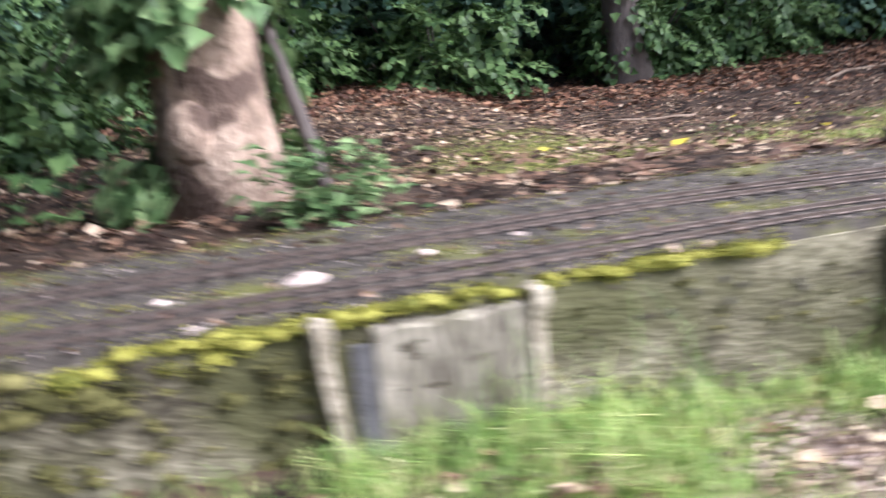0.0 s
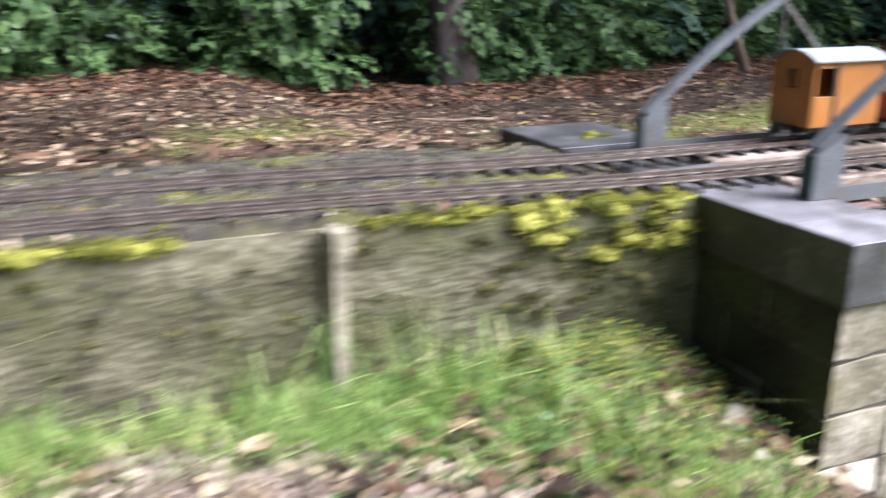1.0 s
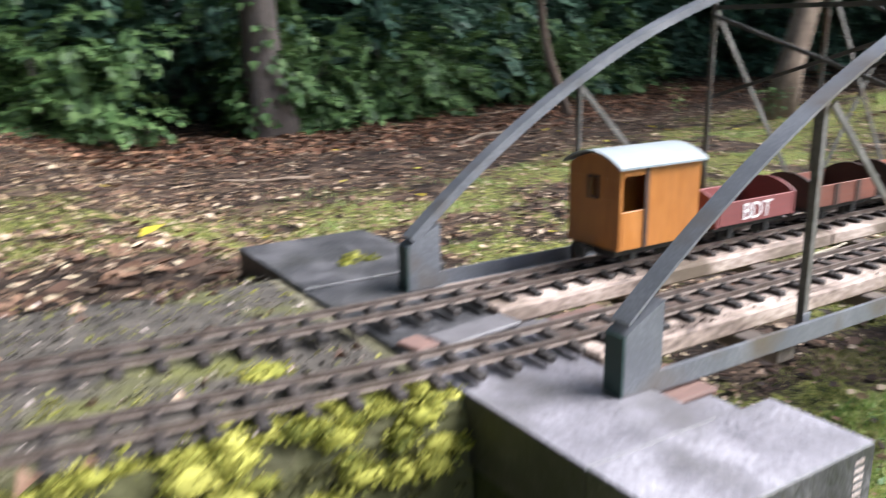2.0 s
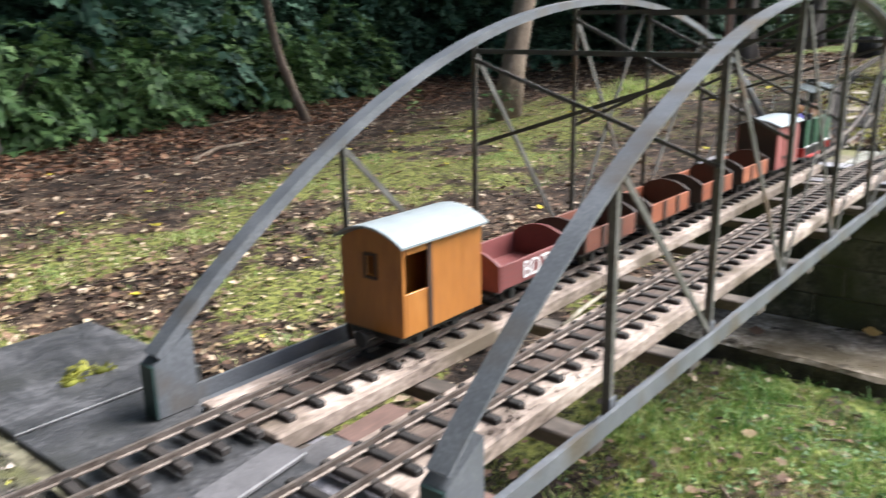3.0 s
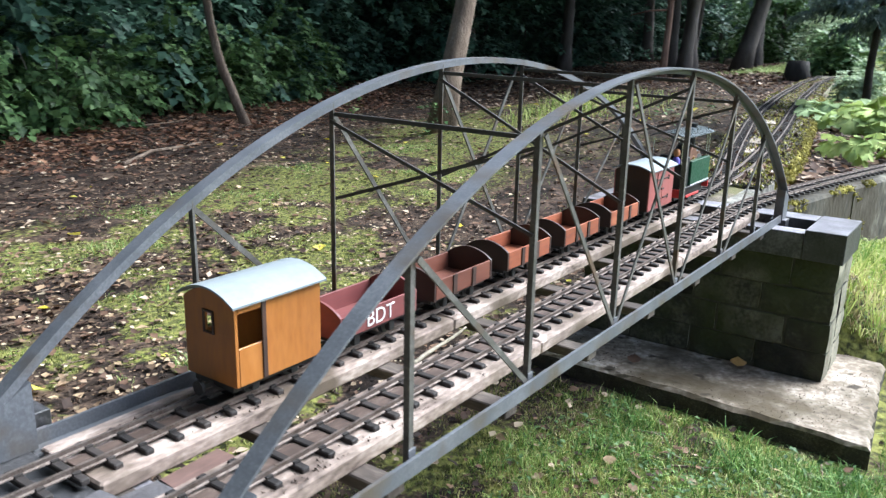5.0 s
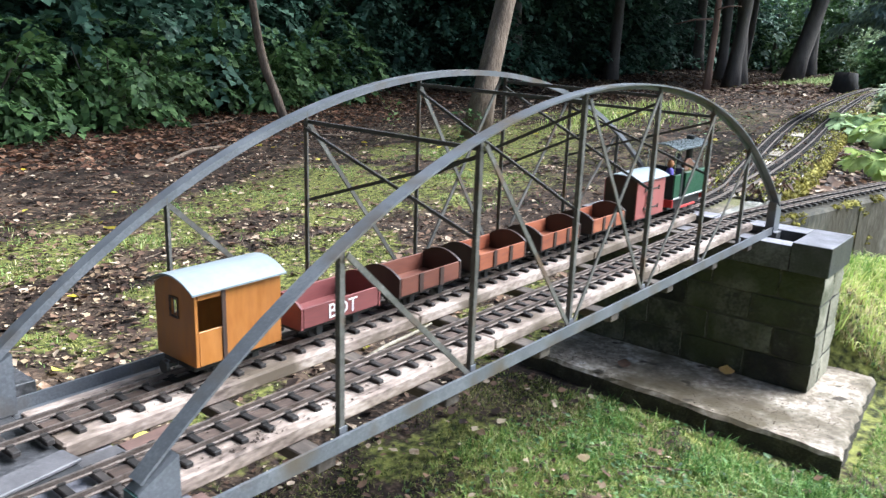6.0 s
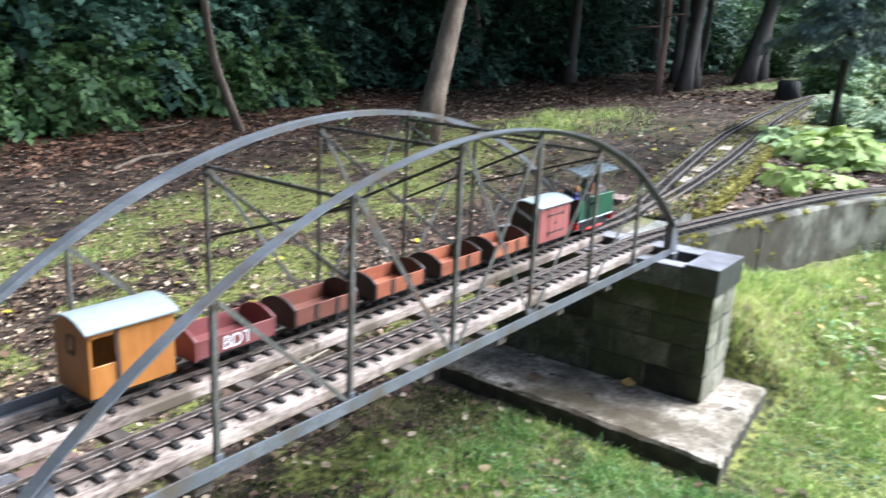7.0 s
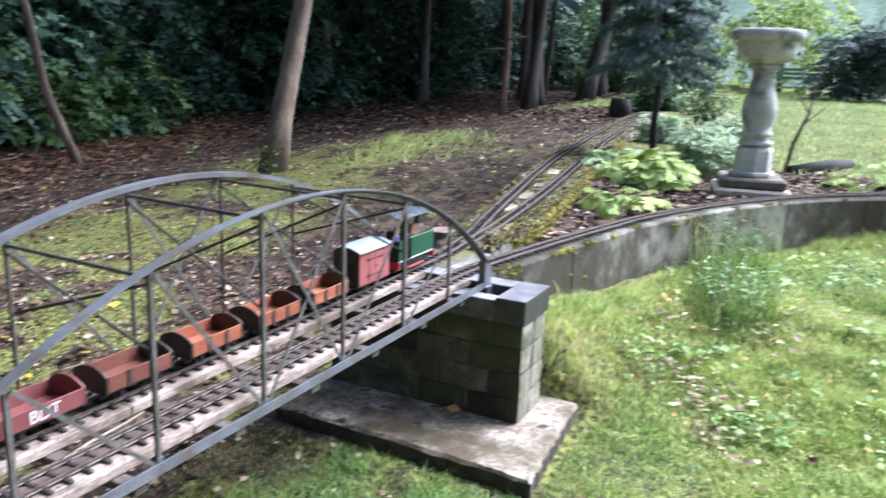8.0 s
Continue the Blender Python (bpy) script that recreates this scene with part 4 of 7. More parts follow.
def lay_track(name, points, lift, label, near_range, ties_from=-99):
    """Two rails and their sleepers along points; sleepers past the near range are joined."""
    t = thing(name, points[0].x, points[0].y, 0, label, "railway track")
    o = Vector((points[0].x, points[0].y, 0))
    for s in (-1, 1):
        rail = Bits()
        prof = [(-0.0035, 0), (0.0035, 0), (0.0035, 0.0015), (0.0012, 0.0025), (0.0012, 0.0055), (0.0019, 0.0065), (0.0019, 0.0088), (-0.0019, 0.0088), (-0.0019, 0.0065), (-0.0012, 0.0055),
                (-0.0012, 0.0025), (-0.0035, 0.0015)]
        rail.sweep([p - o + Vector((0, 0, lift)) for p in points], [(a + s * 0.0235, b + 0.0025) for a, b in prof])
        part("rail", rail, M["rail"], t)
    rest = Bits()
    ties = resample(points, 0.0445)
    for i, p in enumerate(ties[:-1]):
        if p.x < ties_from:
            continue
        d = ties[i + 1] - p
        m = Matrix.Translation(p - o + Vector((0, 0, lift))) @ Matrix.Rotation(math.atan2(d.y, d.x) + random.uniform(-0.02, 0.02), 4, "Z")
        if near_range[0] < p.x < near_range[1]:
            ob = part("sleeper", SLEEPER, None, t)
            ob.matrix_local = m
        else:
            rest.add([m @ v.co for v in SLEEPER.vertices], [tuple(f.vertices) for f in SLEEPER.polygons])
    if rest.v:
        tagged(part("sleeper_run", rest, M["sleeper"], t), kind="stuff")
    return t


near_pts = [Vector((x, float(near_track(x)), 0)) for x in np.arange(-5.4, 2.2, 0.05)]
near_pts = smoothed(resample(near_pts + curve, 0.05), 6)
far_pts = smoothed([Vector((x, float(far_track(x)), 0)) for x in np.arange(-5.4, 13.5, 0.06)], 6)
DECK = -0.0065
lay_track("track_near", near_pts, DECK, "model railway track with dark sleepers crossing the bridge and curving", (-2.2, 5.6))
lay_track("track_far", far_pts, DECK, "model railway track with dark sleepers running straight past the bridge", (-2.2, 5.6))
siding_pts = smoothed([Vector((x, float(siding_track(x)), 0)) for x in np.arange(2.62, 13.5, 0.06)], 6)
lay_track("track_siding", siding_pts, DECK - 0.0008, "model railway branch track with dark sleepers forking off along the bank", (2.6, 5.6), ties_from=3.17)


# ---------------------------------------------------------------- bridge
X0, X1, MID = -0.055, 2.145, 1.045
POSTS = [0.262, 0.563, 0.885, 1.208, 1.530, 1.832]
RISE = {0.0: 0.459, GIRDER_FAR: 0.4645}


def arch_z(x, girder=0.0):
    """The top of the bow over the girder at y = girder; the far one stands a little prouder."""
    d = x - MID
    return RISE[girder] - (0.2754 + (RISE[girder] - 0.455) / 1.21) * d ** 2 - 0.0456 * d ** 4


bridge = thing("truss_bridge", MID, 0.21, -0.03, "grey painted steel bowstring truss bridge carrying two model tracks", "bridge")
BO = bridge.matrix_world.translation


def bridge_part(name, bits, material, label=""):
    bits.v = [(x - BO.x, y - BO.y, z - BO.z) for x, y, z in bits.v]
    return part(name, bits, material, bridge, label)


for gi, gy_ in enumerate((0.0, GIRDER_FAR)):
    out = -1 if gi == 0 else 1
    # the bow: a top flange with a web under it
    arc = [Vector((X0 + 0.004 + (X1 - X0 - 0.008) * k / 72, gy_, 0)) for k in range(73)]
    for p in arc:
        p.z = arch_z(p.x, gy_)
    low = Vector((X0 + 0.004, gy_, -0.006))
    leg = sorted((-out * 0.0118, -out * 0.0085))
    bow = Bits().sweep(arc, [(-0.012, 0.0), (0.012, 0.0), (0.012, -0.0034), (leg[1], -0.0034), (leg[1], -0.0125), (leg[0], -0.0125), (leg[0], -0.0034), (-0.012, -0.0034)], side=(0, 1, 0))
    bridge_part("arch", bow, M["steel_paint"], "grey curved steel arch")
    for end, sx in ((X0, 1), (X1, -1)):
        z_up = arch_z(end, gy_) + 0.004
        plate = Bits().add([(end, gy_ - 0.013, -0.018), (end + sx * 0.052, gy_ - 0.013, -0.018), (end + sx * 0.052, gy_ - 0.013, z_up + 0.016), (end, gy_ - 0.013, z_up - 0.012),
                            (end, gy_ + 0.013, -0.018), (end + sx * 0.052, gy_ + 0.013, -0.018), (end + sx * 0.052, gy_ + 0.013, z_up + 0.016), (end, gy_ + 0.013, z_up - 0.012)],
                           [(0, 1, 2, 3), (7, 6, 5, 4), (0, 4, 5, 1), (1, 5, 6, 2), (2, 6, 7, 3), (3, 7, 4, 0)])
        foot = bridge_part("arch_foot", plate, M["steel_paint"])
        cap = Bits().box(end - (0.003 if sx > 0 else 0), end + (0.003 if sx < 0 else 0), gy_ - 0.0125, gy_ + 0.0125, -0.018, z_up - 0.013)
        cap.v = [(x - BO.x, y - BO.y, z - BO.z) for x, y, z in cap.v]
        part("end_face", cap, M["foot_green"], foot, "dark green foot end")
    # the tie: an angle with its upright leg outside
    chord = Bits().box(X0 + 0.045, X1 - 0.045, gy_ + out * 0.008 - 0.0025, gy_ + out * 0.008 + 0.0025, -0.026, -0.003)
    chord.box(X0 + 0.045, X1 - 0.045, min(gy_ + out * 0.0045, gy_ - out * 0.020), max(gy_ + out * 0.0045, gy_ - out * 0.016), -0.026, -0.0225)
    bridge_part("bottom_chord", chord, M["steel_paint"], "grey steel angle tie")
    uprights = []
    for i, x in enumerate(POSTS):
        post = Bits().box(x - 0.0045, x + 0.0045, gy_ - out * 0.004 - 0.0016, gy_ - out * 0.004 + 0.0016, -0.0222, arch_z(x, gy_) - 0.005)
        post.box(x - 0.0045, x - 0.002, gy_ - out * 0.0088 - 0.0032, gy_ - out * 0.0088 + 0.0032, -0.0222, arch_z(x, gy_) - 0.005)
        uprights.append(bridge_part("post", post, M["steel_worn"]))
    pairs = [(0, 1), (1, 2), (2, 3), (5, 4), (4, 3), (3, 2)]
    for a, b in pairs:
        xa, xb = POSTS[a], POSTS[b]
        s = 0.010 if xb > xa else -0.010
        yo = gy_ + out * 0.001 + (0.0045 if (a, b) == (3, 2) else 0)
        bridge_part("diagonal", Bits().bar((xa + s * 0.5, yo, arch_z(xa, gy_) - 0.018), (xb - s, yo, -0.012), 0.003, 0.0088, up=(0, 0, 1)), M["steel_worn"])
    for i, x in enumerate(POSTS):
        g = Bits().box(x - 0.0075, x + 0.0075, gy_ - out * 0.0012 - 0.001, gy_ - out * 0.0012 + 0.001, -0.020, 0.004, 0.0005)
        bridge_part("gusset", g, M["steel_paint"]).parent = uprights[i]
for x in POSTS[1:5]:
    zn, zf = arch_z(x) - 0.024, arch_z(x, GIRDER_FAR) - 0.022
    bridge_part("top_strut", Bits().bar((x, 0.004, zn), (x, GIRDER_FAR - 0.004, zf), 0.006, 0.007), M["dark_steel"], "dark steel cross strut")
    for y0, y1, za, dx in ((0.006, GIRDER_FAR - 0.006, zn, 0.006), (GIRDER_FAR - 0.006, 0.006, zf, -0.006)):
        bridge_part("sway_brace", Bits().bar((x + dx, y0, za - 0.012), (x + dx, y1, 0.224), 0.003, 0.006), M["dark_steel"])
for x in (0.015, 0.235, 0.515, 0.800, 1.085, 1.375, 1.665, 1.945, 2.085):
    bridge_part("cross_beam", Bits().box(x - 0.018, x + 0.018, 0.004, GIRDER_FAR - 0.004, -0.054, -0.0355, 0.002), M["dark_timber"], "dark weathered timber cross beam")

for name, ya, yb in (("deck_baulk", 0.066, 0.184), ("deck_baulk", 0.254, 0.372)):
    for xa, xb in ((-0.010, 0.720), (0.7215, 1.440), (1.4415, 2.143)):
        bits_ob = part(name, Bits().box(xa, xb, ya, yb, -0.0350, -0.0108, 0.003), M["baulk"])
        tagged(bits_ob, "weathered pale timber baulk under the rails on the bridge", "timber baulk", group="bridge deck baulks")
        mid_y = 0.5 * (ya + yb) + (0.003 if ya < 0.2 else 0.001)
        part("stained_board", Bits().box(xa + 0.002, xb - 0.002, mid_y - 0.0195, mid_y + 0.0195, -0.0107, -0.0078, 0.001), M["oiled_board"], bits_ob, "dark oil-stained board between the rails")
strip = part("edge_plank", Bits().box(0.0, 2.14, 0.387, 0.408, -0.030, -0.018, 0.002), M["baulk"])
tagged(strip, "narrow pale plank beside the far girder", "plank")

for x, y, a, lx, ly, mt, lab in ((-0.07, 0.222, 8, 0.12, 0.042, "slate", "loose grey slate piece between the tracks"), (0.022, 0.222, -4, 0.075, 0.046, "slate", "loose grey slate piece between the tracks"),
                                 (0.105, 0.221, 3, 0.10, 0.046, "rust_board", "red-brown board piece between the tracks"), (0.03, 0.012, 0, 0.075, 0.085, "rust_board", "red-brown board under the bridge's foot"),
                                 (-0.152, 0.222, 12, 0.034, 0.04, "rust_board", "red-brown board piece between the tracks")):
    ob = part("loose_slate" if mt == "slate" else "loose_board", Bits().box(-lx / 2, lx / 2, -ly / 2, ly / 2, 0, 0.006, 0.0015), M[mt])
    ob.matrix_world = pose(x, y, -0.0185 if x < -0.015 else -0.0372, 0, 0, a)
    tagged(ob, lab, "slate" if mt == "slate" else "board")


# ---------------------------------------------------------------- the train
RAIL_TOP = 0.005
TY = FAR_Y


def wheels(parent, xs, r=0.013):
    for x in xs:
        for s in (-1, 1):
            b = Bits().lathe((x, s * 0.024, r), [(0.002, -0.003), (r, -0.003), (r, 0.0005), (r + 0.002, 0.001), (r + 0.002, 0.003), (0.002, 0.003)], 16, axis="y")
            wob = part("wheel", b, M["black_paint"], parent)
            axle = Bits().box(x - 0.007, x + 0.007, s * 0.036 - 0.005, s * 0.036 + 0.005, r - 0.006, 0.030, 0.001)
            part("axle_box", axle, M["black_paint"], wob)


def couplers(parent, half):
    for s in (-1, 1):
        b = Bits().bar((s * half, 0, 0.022), (s * (half + 0.022), 0, 0.022), 0.008, 0.006)
        b.lathe((s * (half + 0.022), 0, 0.022), [(0.002, -0.003), (0.011, -0.003), (0.011, 0.003), (0.002, 0.003)], 12, axis="x")
        part("coupling", b, M["black_paint"], parent)


def open_wagon(x0, x1, wood, label, letters=False):
    half = (x1 - x0) / 2
    wgn = thing("open_wagon", (x0 + x1) / 2, TY, RAIL_TOP, label, "wagon", group="wagons of the train")
    part("chassis", Bits().box(-half + 0.004, half - 0.004, -0.040, 0.040, 0.022, 0.031, 0.001), M["black_paint"], wgn)
    part("floor", Bits().box(-half + 0.002, half - 0.002, -0.049, 0.049, 0.0315, 0.036), M[wood], wgn)
    for s in (-1, 1):
        board = part("side", Bits().box(-half + 0.004, half - 0.004, s * 0.051 - 0.0022, s * 0.051 + 0.0022, 0.033, 0.070, 0.0006), M[wood], wgn)
        for xf in () if letters else (-0.345, 0.335):
            part("strap", Bits().box(xf * half - 0.006, xf * half + 0.006, s * 0.0545 - 0.0011, s * 0.0545 + 0.0011, 0.032, 0.0705), M["strap"], board)
        end = [(s * half - 0.0022, y, 0.033) for y in (-0.053, 0.053)]
        v, n = [], 13
        for xo in (s * half - 0.0025, s * half + 0.0025):
            v += [(xo, -0.0535, 0.031)] + [(xo, -0.0535 + 0.107 * k / (n - 1), 0.070 + 0.020 * math.sin(math.pi * k / (n - 1)) ** 0.8) for k in range(n)] + [(xo, 0.0535, 0.031)]
        m = n + 2
        f = [tuple(range(m)), tuple(range(2 * m - 1, m - 1, -1))] + [(i, (i + 1) % m, m + (i + 1) % m, m + i) for i in range(m)]
        part("end_board", Bits().add(v, f), M["maroon_wood"] if letters else M["shaded_end"], wgn, "" if letters else "arched end board in a dark colour that holds its shade")
    wheels(wgn, (-0.045, 0.045))
    couplers(wgn, half)
    if letters:
        cu = bpy.data.curves.new("lettering", "FONT")
        cu.body, cu.size, cu.extrude, cu.align_x = "BDT", 0.038, 0.0004, "CENTER"
        ob = new("lettering", cu)
        dg = bpy.context.evaluated_depsgraph_get()
        me = bpy.data.meshes.new_from_object(ob.evaluated_get(dg))
        bpy.data.objects.remove(ob)
        me.materials.clear()
        me.materials.append(M["white_paint"])
        lt = part("lettering", me, None, wgn, "white hand-painted letters BDT")
        lt.matrix_local = pose(0.0, -0.0538, 0.0385, 90, 0, 0)
    return wgn


def arched_roof(half_x, half_y, z0, rise, thick, over=0.008, n=14):
    v = []
    for x in (-half_x - over, half_x + over):
        for t in (0, thick):
            v += [(x, (half_y + over) * (2 * k / n - 1), z0 + t + rise * (1 - (2 * k / n - 1) ** 2)) for k in range(n + 1)]
    m = n + 1
    f = []
    for k in range(n):
        f += [(k, k + 1, 2 * m + k + 1, 2 * m + k), (m + k, 3 * m + k, 3 * m + k + 1, m + k + 1), (k, m + k, m + k + 1, k + 1), (2 * m + k, 2 * m + k + 1, 3 * m + k + 1, 3 * m + k)]
    f += [(0, 2 * m, 3 * m, m), (m - 1, 2 * m - 1, 4 * m - 1, 3 * m - 1)]
    return Bits().add(v, f)


def gable_end(x, half_y, z0, z1, rise, t=0.002, n=12, hole=None):
    v = []
    for xo in (x - t, x + t):
        v += [(xo, -half_y, z0)] + [(xo, half_y * (2 * k / n - 1), z1 + rise * (1 - (2 * k / n - 1) ** 2)) for k in range(n + 1)] + [(xo, half_y, z0)]
    m = n + 3
    f = [tuple(range(m)), tuple(range(2 * m - 1, m - 1, -1))] + [(i, (i + 1) % m, m + (i + 1) % m, m + i) for i in range(m)]
    return Bits().add(v, f)


def red_van(x0, x1):
    half = (x1 - x0) / 2
    van = thing("goods_van", (x0 + x1) / 2, TY, RAIL_TOP, "dull red wooden goods van with pale blue arched roof", "van", group="wagons of the train")
    part("chassis", Bits().box(-half + 0.004, half - 0.004, -0.042, 0.042, 0.020, 0.031, 0.001), M["black_paint"], van)
    for s in (-1, 1):
        side = part("side", Bits().box(-half, half, s * 0.0515 - 0.002, s * 0.0515 + 0.002, 0.030, 0.142, 0.0008), M["van_red"], van)
        part("end", gable_end(s * (half - 0.002), 0.0494, 0.030, 0.143, 0.015), M["shaded_end"], van, "end boards in a dark colour that holds their shade")
        for k in (-1, 1):
            door = part("door", Bits().box(0.0008 if k > 0 else -0.0375, 0.0375 if k > 0 else -0.0008, s * 0.0545 - 0.0012, s * 0.0545 + 0.0012, 0.040, 0.134, 0.0006), M["van_red"], van)
            for z in (0.058, 0.114):
                h = Bits().box(min(k * 0.007, k * 0.046), max(k * 0.007, k * 0.046), s * 0.0565 - 0.0012, s * 0.0565 + 0.0012, z - 0.0022, z + 0.0022)
                h.box(k * 0.046 - 0.002, k * 0.046 + 0.002, s * 0.0565 - 0.0014, s * 0.0565 + 0.0014, z - 0.006, z + 0.006)
                part("strap_hinge", h, M["strap"], door, "dark strap hinge")
        part("latch", Bits().box(-0.007, 0.007, s * 0.057 - 0.0015, s * 0.057 + 0.0015, 0.083, 0.088, 0.0005), M["strap"], van)
    part("roof", arched_roof(half, 0.0535, 0.1425, 0.016, 0.003), M["van_roof"], van, "pale blue-grey roof", smooth=False)
    wheels(van, (-0.042, 0.042))
    couplers(van, half)
    return van


def brake_van(x0, x1):
    half = (x1 - x0) / 2
    van = thing("brake_van", (x0 + x1) / 2, TY, RAIL_TOP, "varnished yellow wooden guard's van with open doorway and pale roof", "van", group="wagons of the train")
    part("chassis", Bits().box(-half + 0.003, half - 0.003, -0.042, 0.042, 0.016, 0.0265, 0.001), M["black_paint"], van)
    for s in (-1, 1):
        y0, y1 = s * 0.0515 - 0.002, s * 0.0515 + 0.002
        # closed panel, half door under the opening, lintel and corner post
        part("side_panel", Bits().box(-half + 0.052, half, y0, y1, 0.027, 0.144, 0.0006), M["yellow_wood"], van)
        part("half_door", Bits().box(-half + 0.0065, -half + 0.0505, y0, y1, 0.027, 0.083, 0.0006), M["yellow_wood"], van)
        part("corner_post", Bits().box(-half, -half + 0.006, y0, y1, 0.027, 0.144, 0.0006), M["yellow_wood"], van)
        part("door_post", Bits().box(-half + 0.048, -half + 0.056, s * 0.0545 - 0.001, s * 0.0545 + 0.001, 0.027, 0.144, 0.0004), M["strap"], van)
        part("lintel", Bits().box(-half + 0.0065, -half + 0.0505, y0, y1, 0.134, 0.144), M["yellow_wood"], van)
    for s in (-1, 1):
        # end with a real window hole: sill, head, two jambs and the arched top
        x, e = s * (half - 0.002), 0.0018
        b = Bits().box(x - e, x + e, -0.0494, 0.0494, 0.027, 0.100)
        for ya, yb in ((-0.0494, -0.008), (0.008, 0.0494)):
            b.box(x - e, x + e, ya, yb, 0.1001, 0.128)
        b2 = gable_end(x, 0.0494, 0.1281, 0.145, 0.017, t=e)
        b.add(b2.v, b2.f)
        end = part("end", b, M["yellow_wood"], van)
        ring = Bits()
        for ya, yb, za, zb in ((-0.0115, -0.008, 0.097, 0.1315), (0.008, 0.0115, 0.097, 0.1315), (-0.0079, 0.0079, 0.097, 0.1000), (-0.0079, 0.0079, 0.1283, 0.1315)):
            ring.box(min(x + s * 0.0019, x + s * 0.004), max(x + s * 0.0019, x + s * 0.004), ya, yb, za, zb)
        part("window_rim", ring, M["strap"], end)
    part("roof", arched_roof(half, 0.0535, 0.1445, 0.020, 0.003, over=0.007), M["van_roof"], van, "pale blue-grey roof")
    wheels(van, (-0.038, 0.038))
    couplers(van, half)
    return van


def locomotive(x0, x1):
    half = (x1 - x0) / 2
    lo = thing("steam_locomotive", (x0 + x1) / 2, TY, RAIL_TOP, "small green model steam locomotive with side tanks and black canopy roof", "locomotive")
    part("frame", Bits().box(-half + 0.006, half - 0.006, -0.034, 0.034, 0.018, 0.052, 0.001), M["black_paint"], lo)
    part("footplate", Bits().box(-half, half, -0.054, 0.054, 0.052, 0.057, 0.001), M["black_paint"], lo)
    for s in (-1, 1):
        part("buffer_beam", Bits().box(s * half - 0.004, s * half + 0.004, -0.053, 0.053, 0.030, 0.056, 0.001), M["red_paint"], lo, "red buffer beam")
        part("coupling", Bits().bar((s * (half + 0.004), 0, 0.024), (s * (half + 0.028), 0, 0.024), 0.010, 0.006), M["black_paint"], lo)
        y0, y1 = s * 0.045 - 0.008, s * 0.045 + 0.008
        tank = part("side_tank", Bits().box(-half + 0.086, half - 0.004, y0, y1, 0.0575, 0.135, 0.0012), M["green_paint"], lo)
        part("lining", Bits().box(-half + 0.087, half - 0.005, s * 0.0535 - 0.0006, s * 0.0535 + 0.0006, 0.058, 0.0605), M["white_paint"], tank, "thin white line")
        cab = part("cab_side", Bits().box(-half + 0.002, -half + 0.046, s * 0.0505 - 0.002, s * 0.0505 + 0.002, 0.0575, 0.135, 0.0008), M["green_paint"], lo)
        part("lining", Bits().box(-half + 0.003, -half + 0.045, s * 0.0533 - 0.0006, s * 0.0533 + 0.0006, 0.058, 0.0605), M["white_paint"], cab, "thin white line")
        for x in (-half + 0.006, half - 0.03, half - 0.006):
            part("pillar", Bits().rod((x, s * 0.046, 0.057), (x, s * 0.046, 0.213), 0.0018, n=8), M["chrome"], lo, "bright metal pillar")
        part("coupling_rod", Bits().box(-0.050, 0.070, s * 0.043 - 0.002, s * 0.043 + 0.002, 0.017, 0.025, 0.001), M["red_paint"], lo, "red side rod")
        for x in (-0.045, 0.02, 0.065):
            wheel = Bits().lathe((x, s * 0.030, 0.021), [(0.003, -0.003), (0.021, -0.003), (0.021, 0.001), (0.023, 0.0015), (0.023, 0.003), (0.003, 0.003)], 20, axis="y")
            part("wheel", wheel, M["black_paint"], lo)
    part("cab_back", Bits().box(-half + 0.001, -half + 0.005, -0.048, 0.048, 0.0575, 0.135, 0.0008), M["black_paint"], lo)
    part("backhead", Bits().box(-half + 0.066, -half + 0.085, -0.046, 0.046, 0.0575, 0.150, 0.002), M["black_paint"], lo)
    part("boiler", Bits().lathe((-0.045, 0, 0.125), [(0.004, 0), (0.030, 0.0), (0.030, 0.10), (0.033, 0.101), (0.033, 0.150), (0.028, 0.154), (0.004, 0.156)], 24, axis="x"), M["black_paint"], lo, smooth=False)
    fly = part("flywheel", Bits().lathe((0.022, -0.026, 0.135), [(0.004, -0.006), (0.036, -0.006), (0.038, -0.003), (0.038, 0.003), (0.036, 0.006), (0.004, 0.006)], 32, axis="y"), M["copper"], lo, "brown metal disc")
    part("hub", Bits().lathe((0.022, -0.033, 0.135), [(0.002, -0.003), (0.006, -0.003), (0.006, 0.003), (0.002, 0.003)], 12, axis="y"), M["brass"], fly)
    part("steam_dome", Bits().lathe((-0.01, 0, 0.152), [(0.014, 0), (0.014, 0.018), (0.011, 0.026), (0.004, 0.030)], 20), M["black_paint"], lo)
    part("chimney", Bits().lathe((0.088, 0, 0.155), [(0.016, 0), (0.011, 0.006), (0.011, 0.075), (0.015, 0.078), (0.015, 0.086), (0.004, 0.0861)], 20), M["black_paint"], lo)
    part("firebox_door", Bits().lathe((0.086, -0.024, 0.135), [(0.002, -0.004), (0.017, -0.004), (0.017, 0.004), (0.002, 0.004)], 20, axis="y"), M["copper"], lo, "small brown metal disc")
    pipe = Bits()
    for k in range(10):
        a0, a1 = math.pi * k / 10, math.pi * (k + 1) / 10
        pipe.rod((0.02 + 0.038 * math.cos(a0), 0.012, 0.146 + 0.036 * math.sin(a0)), (0.02 + 0.038 * math.cos(a1), 0.012, 0.146 + 0.036 * math.sin(a1)), 0.0035, n=8)
    part("steam_pipe", pipe, M["black_paint"], lo)
    part("lever", Bits().rod((-0.06, 0.012, 0.13), (-0.072, 0.012, 0.178), 0.002, n=8), M["chrome"], lo)
    roof = part("canopy_roof", arched_roof(half, 0.052, 0.213, 0.014, 0.0025, over=0.006), M["cab_roof"], lo, "glossy dark arched roof")
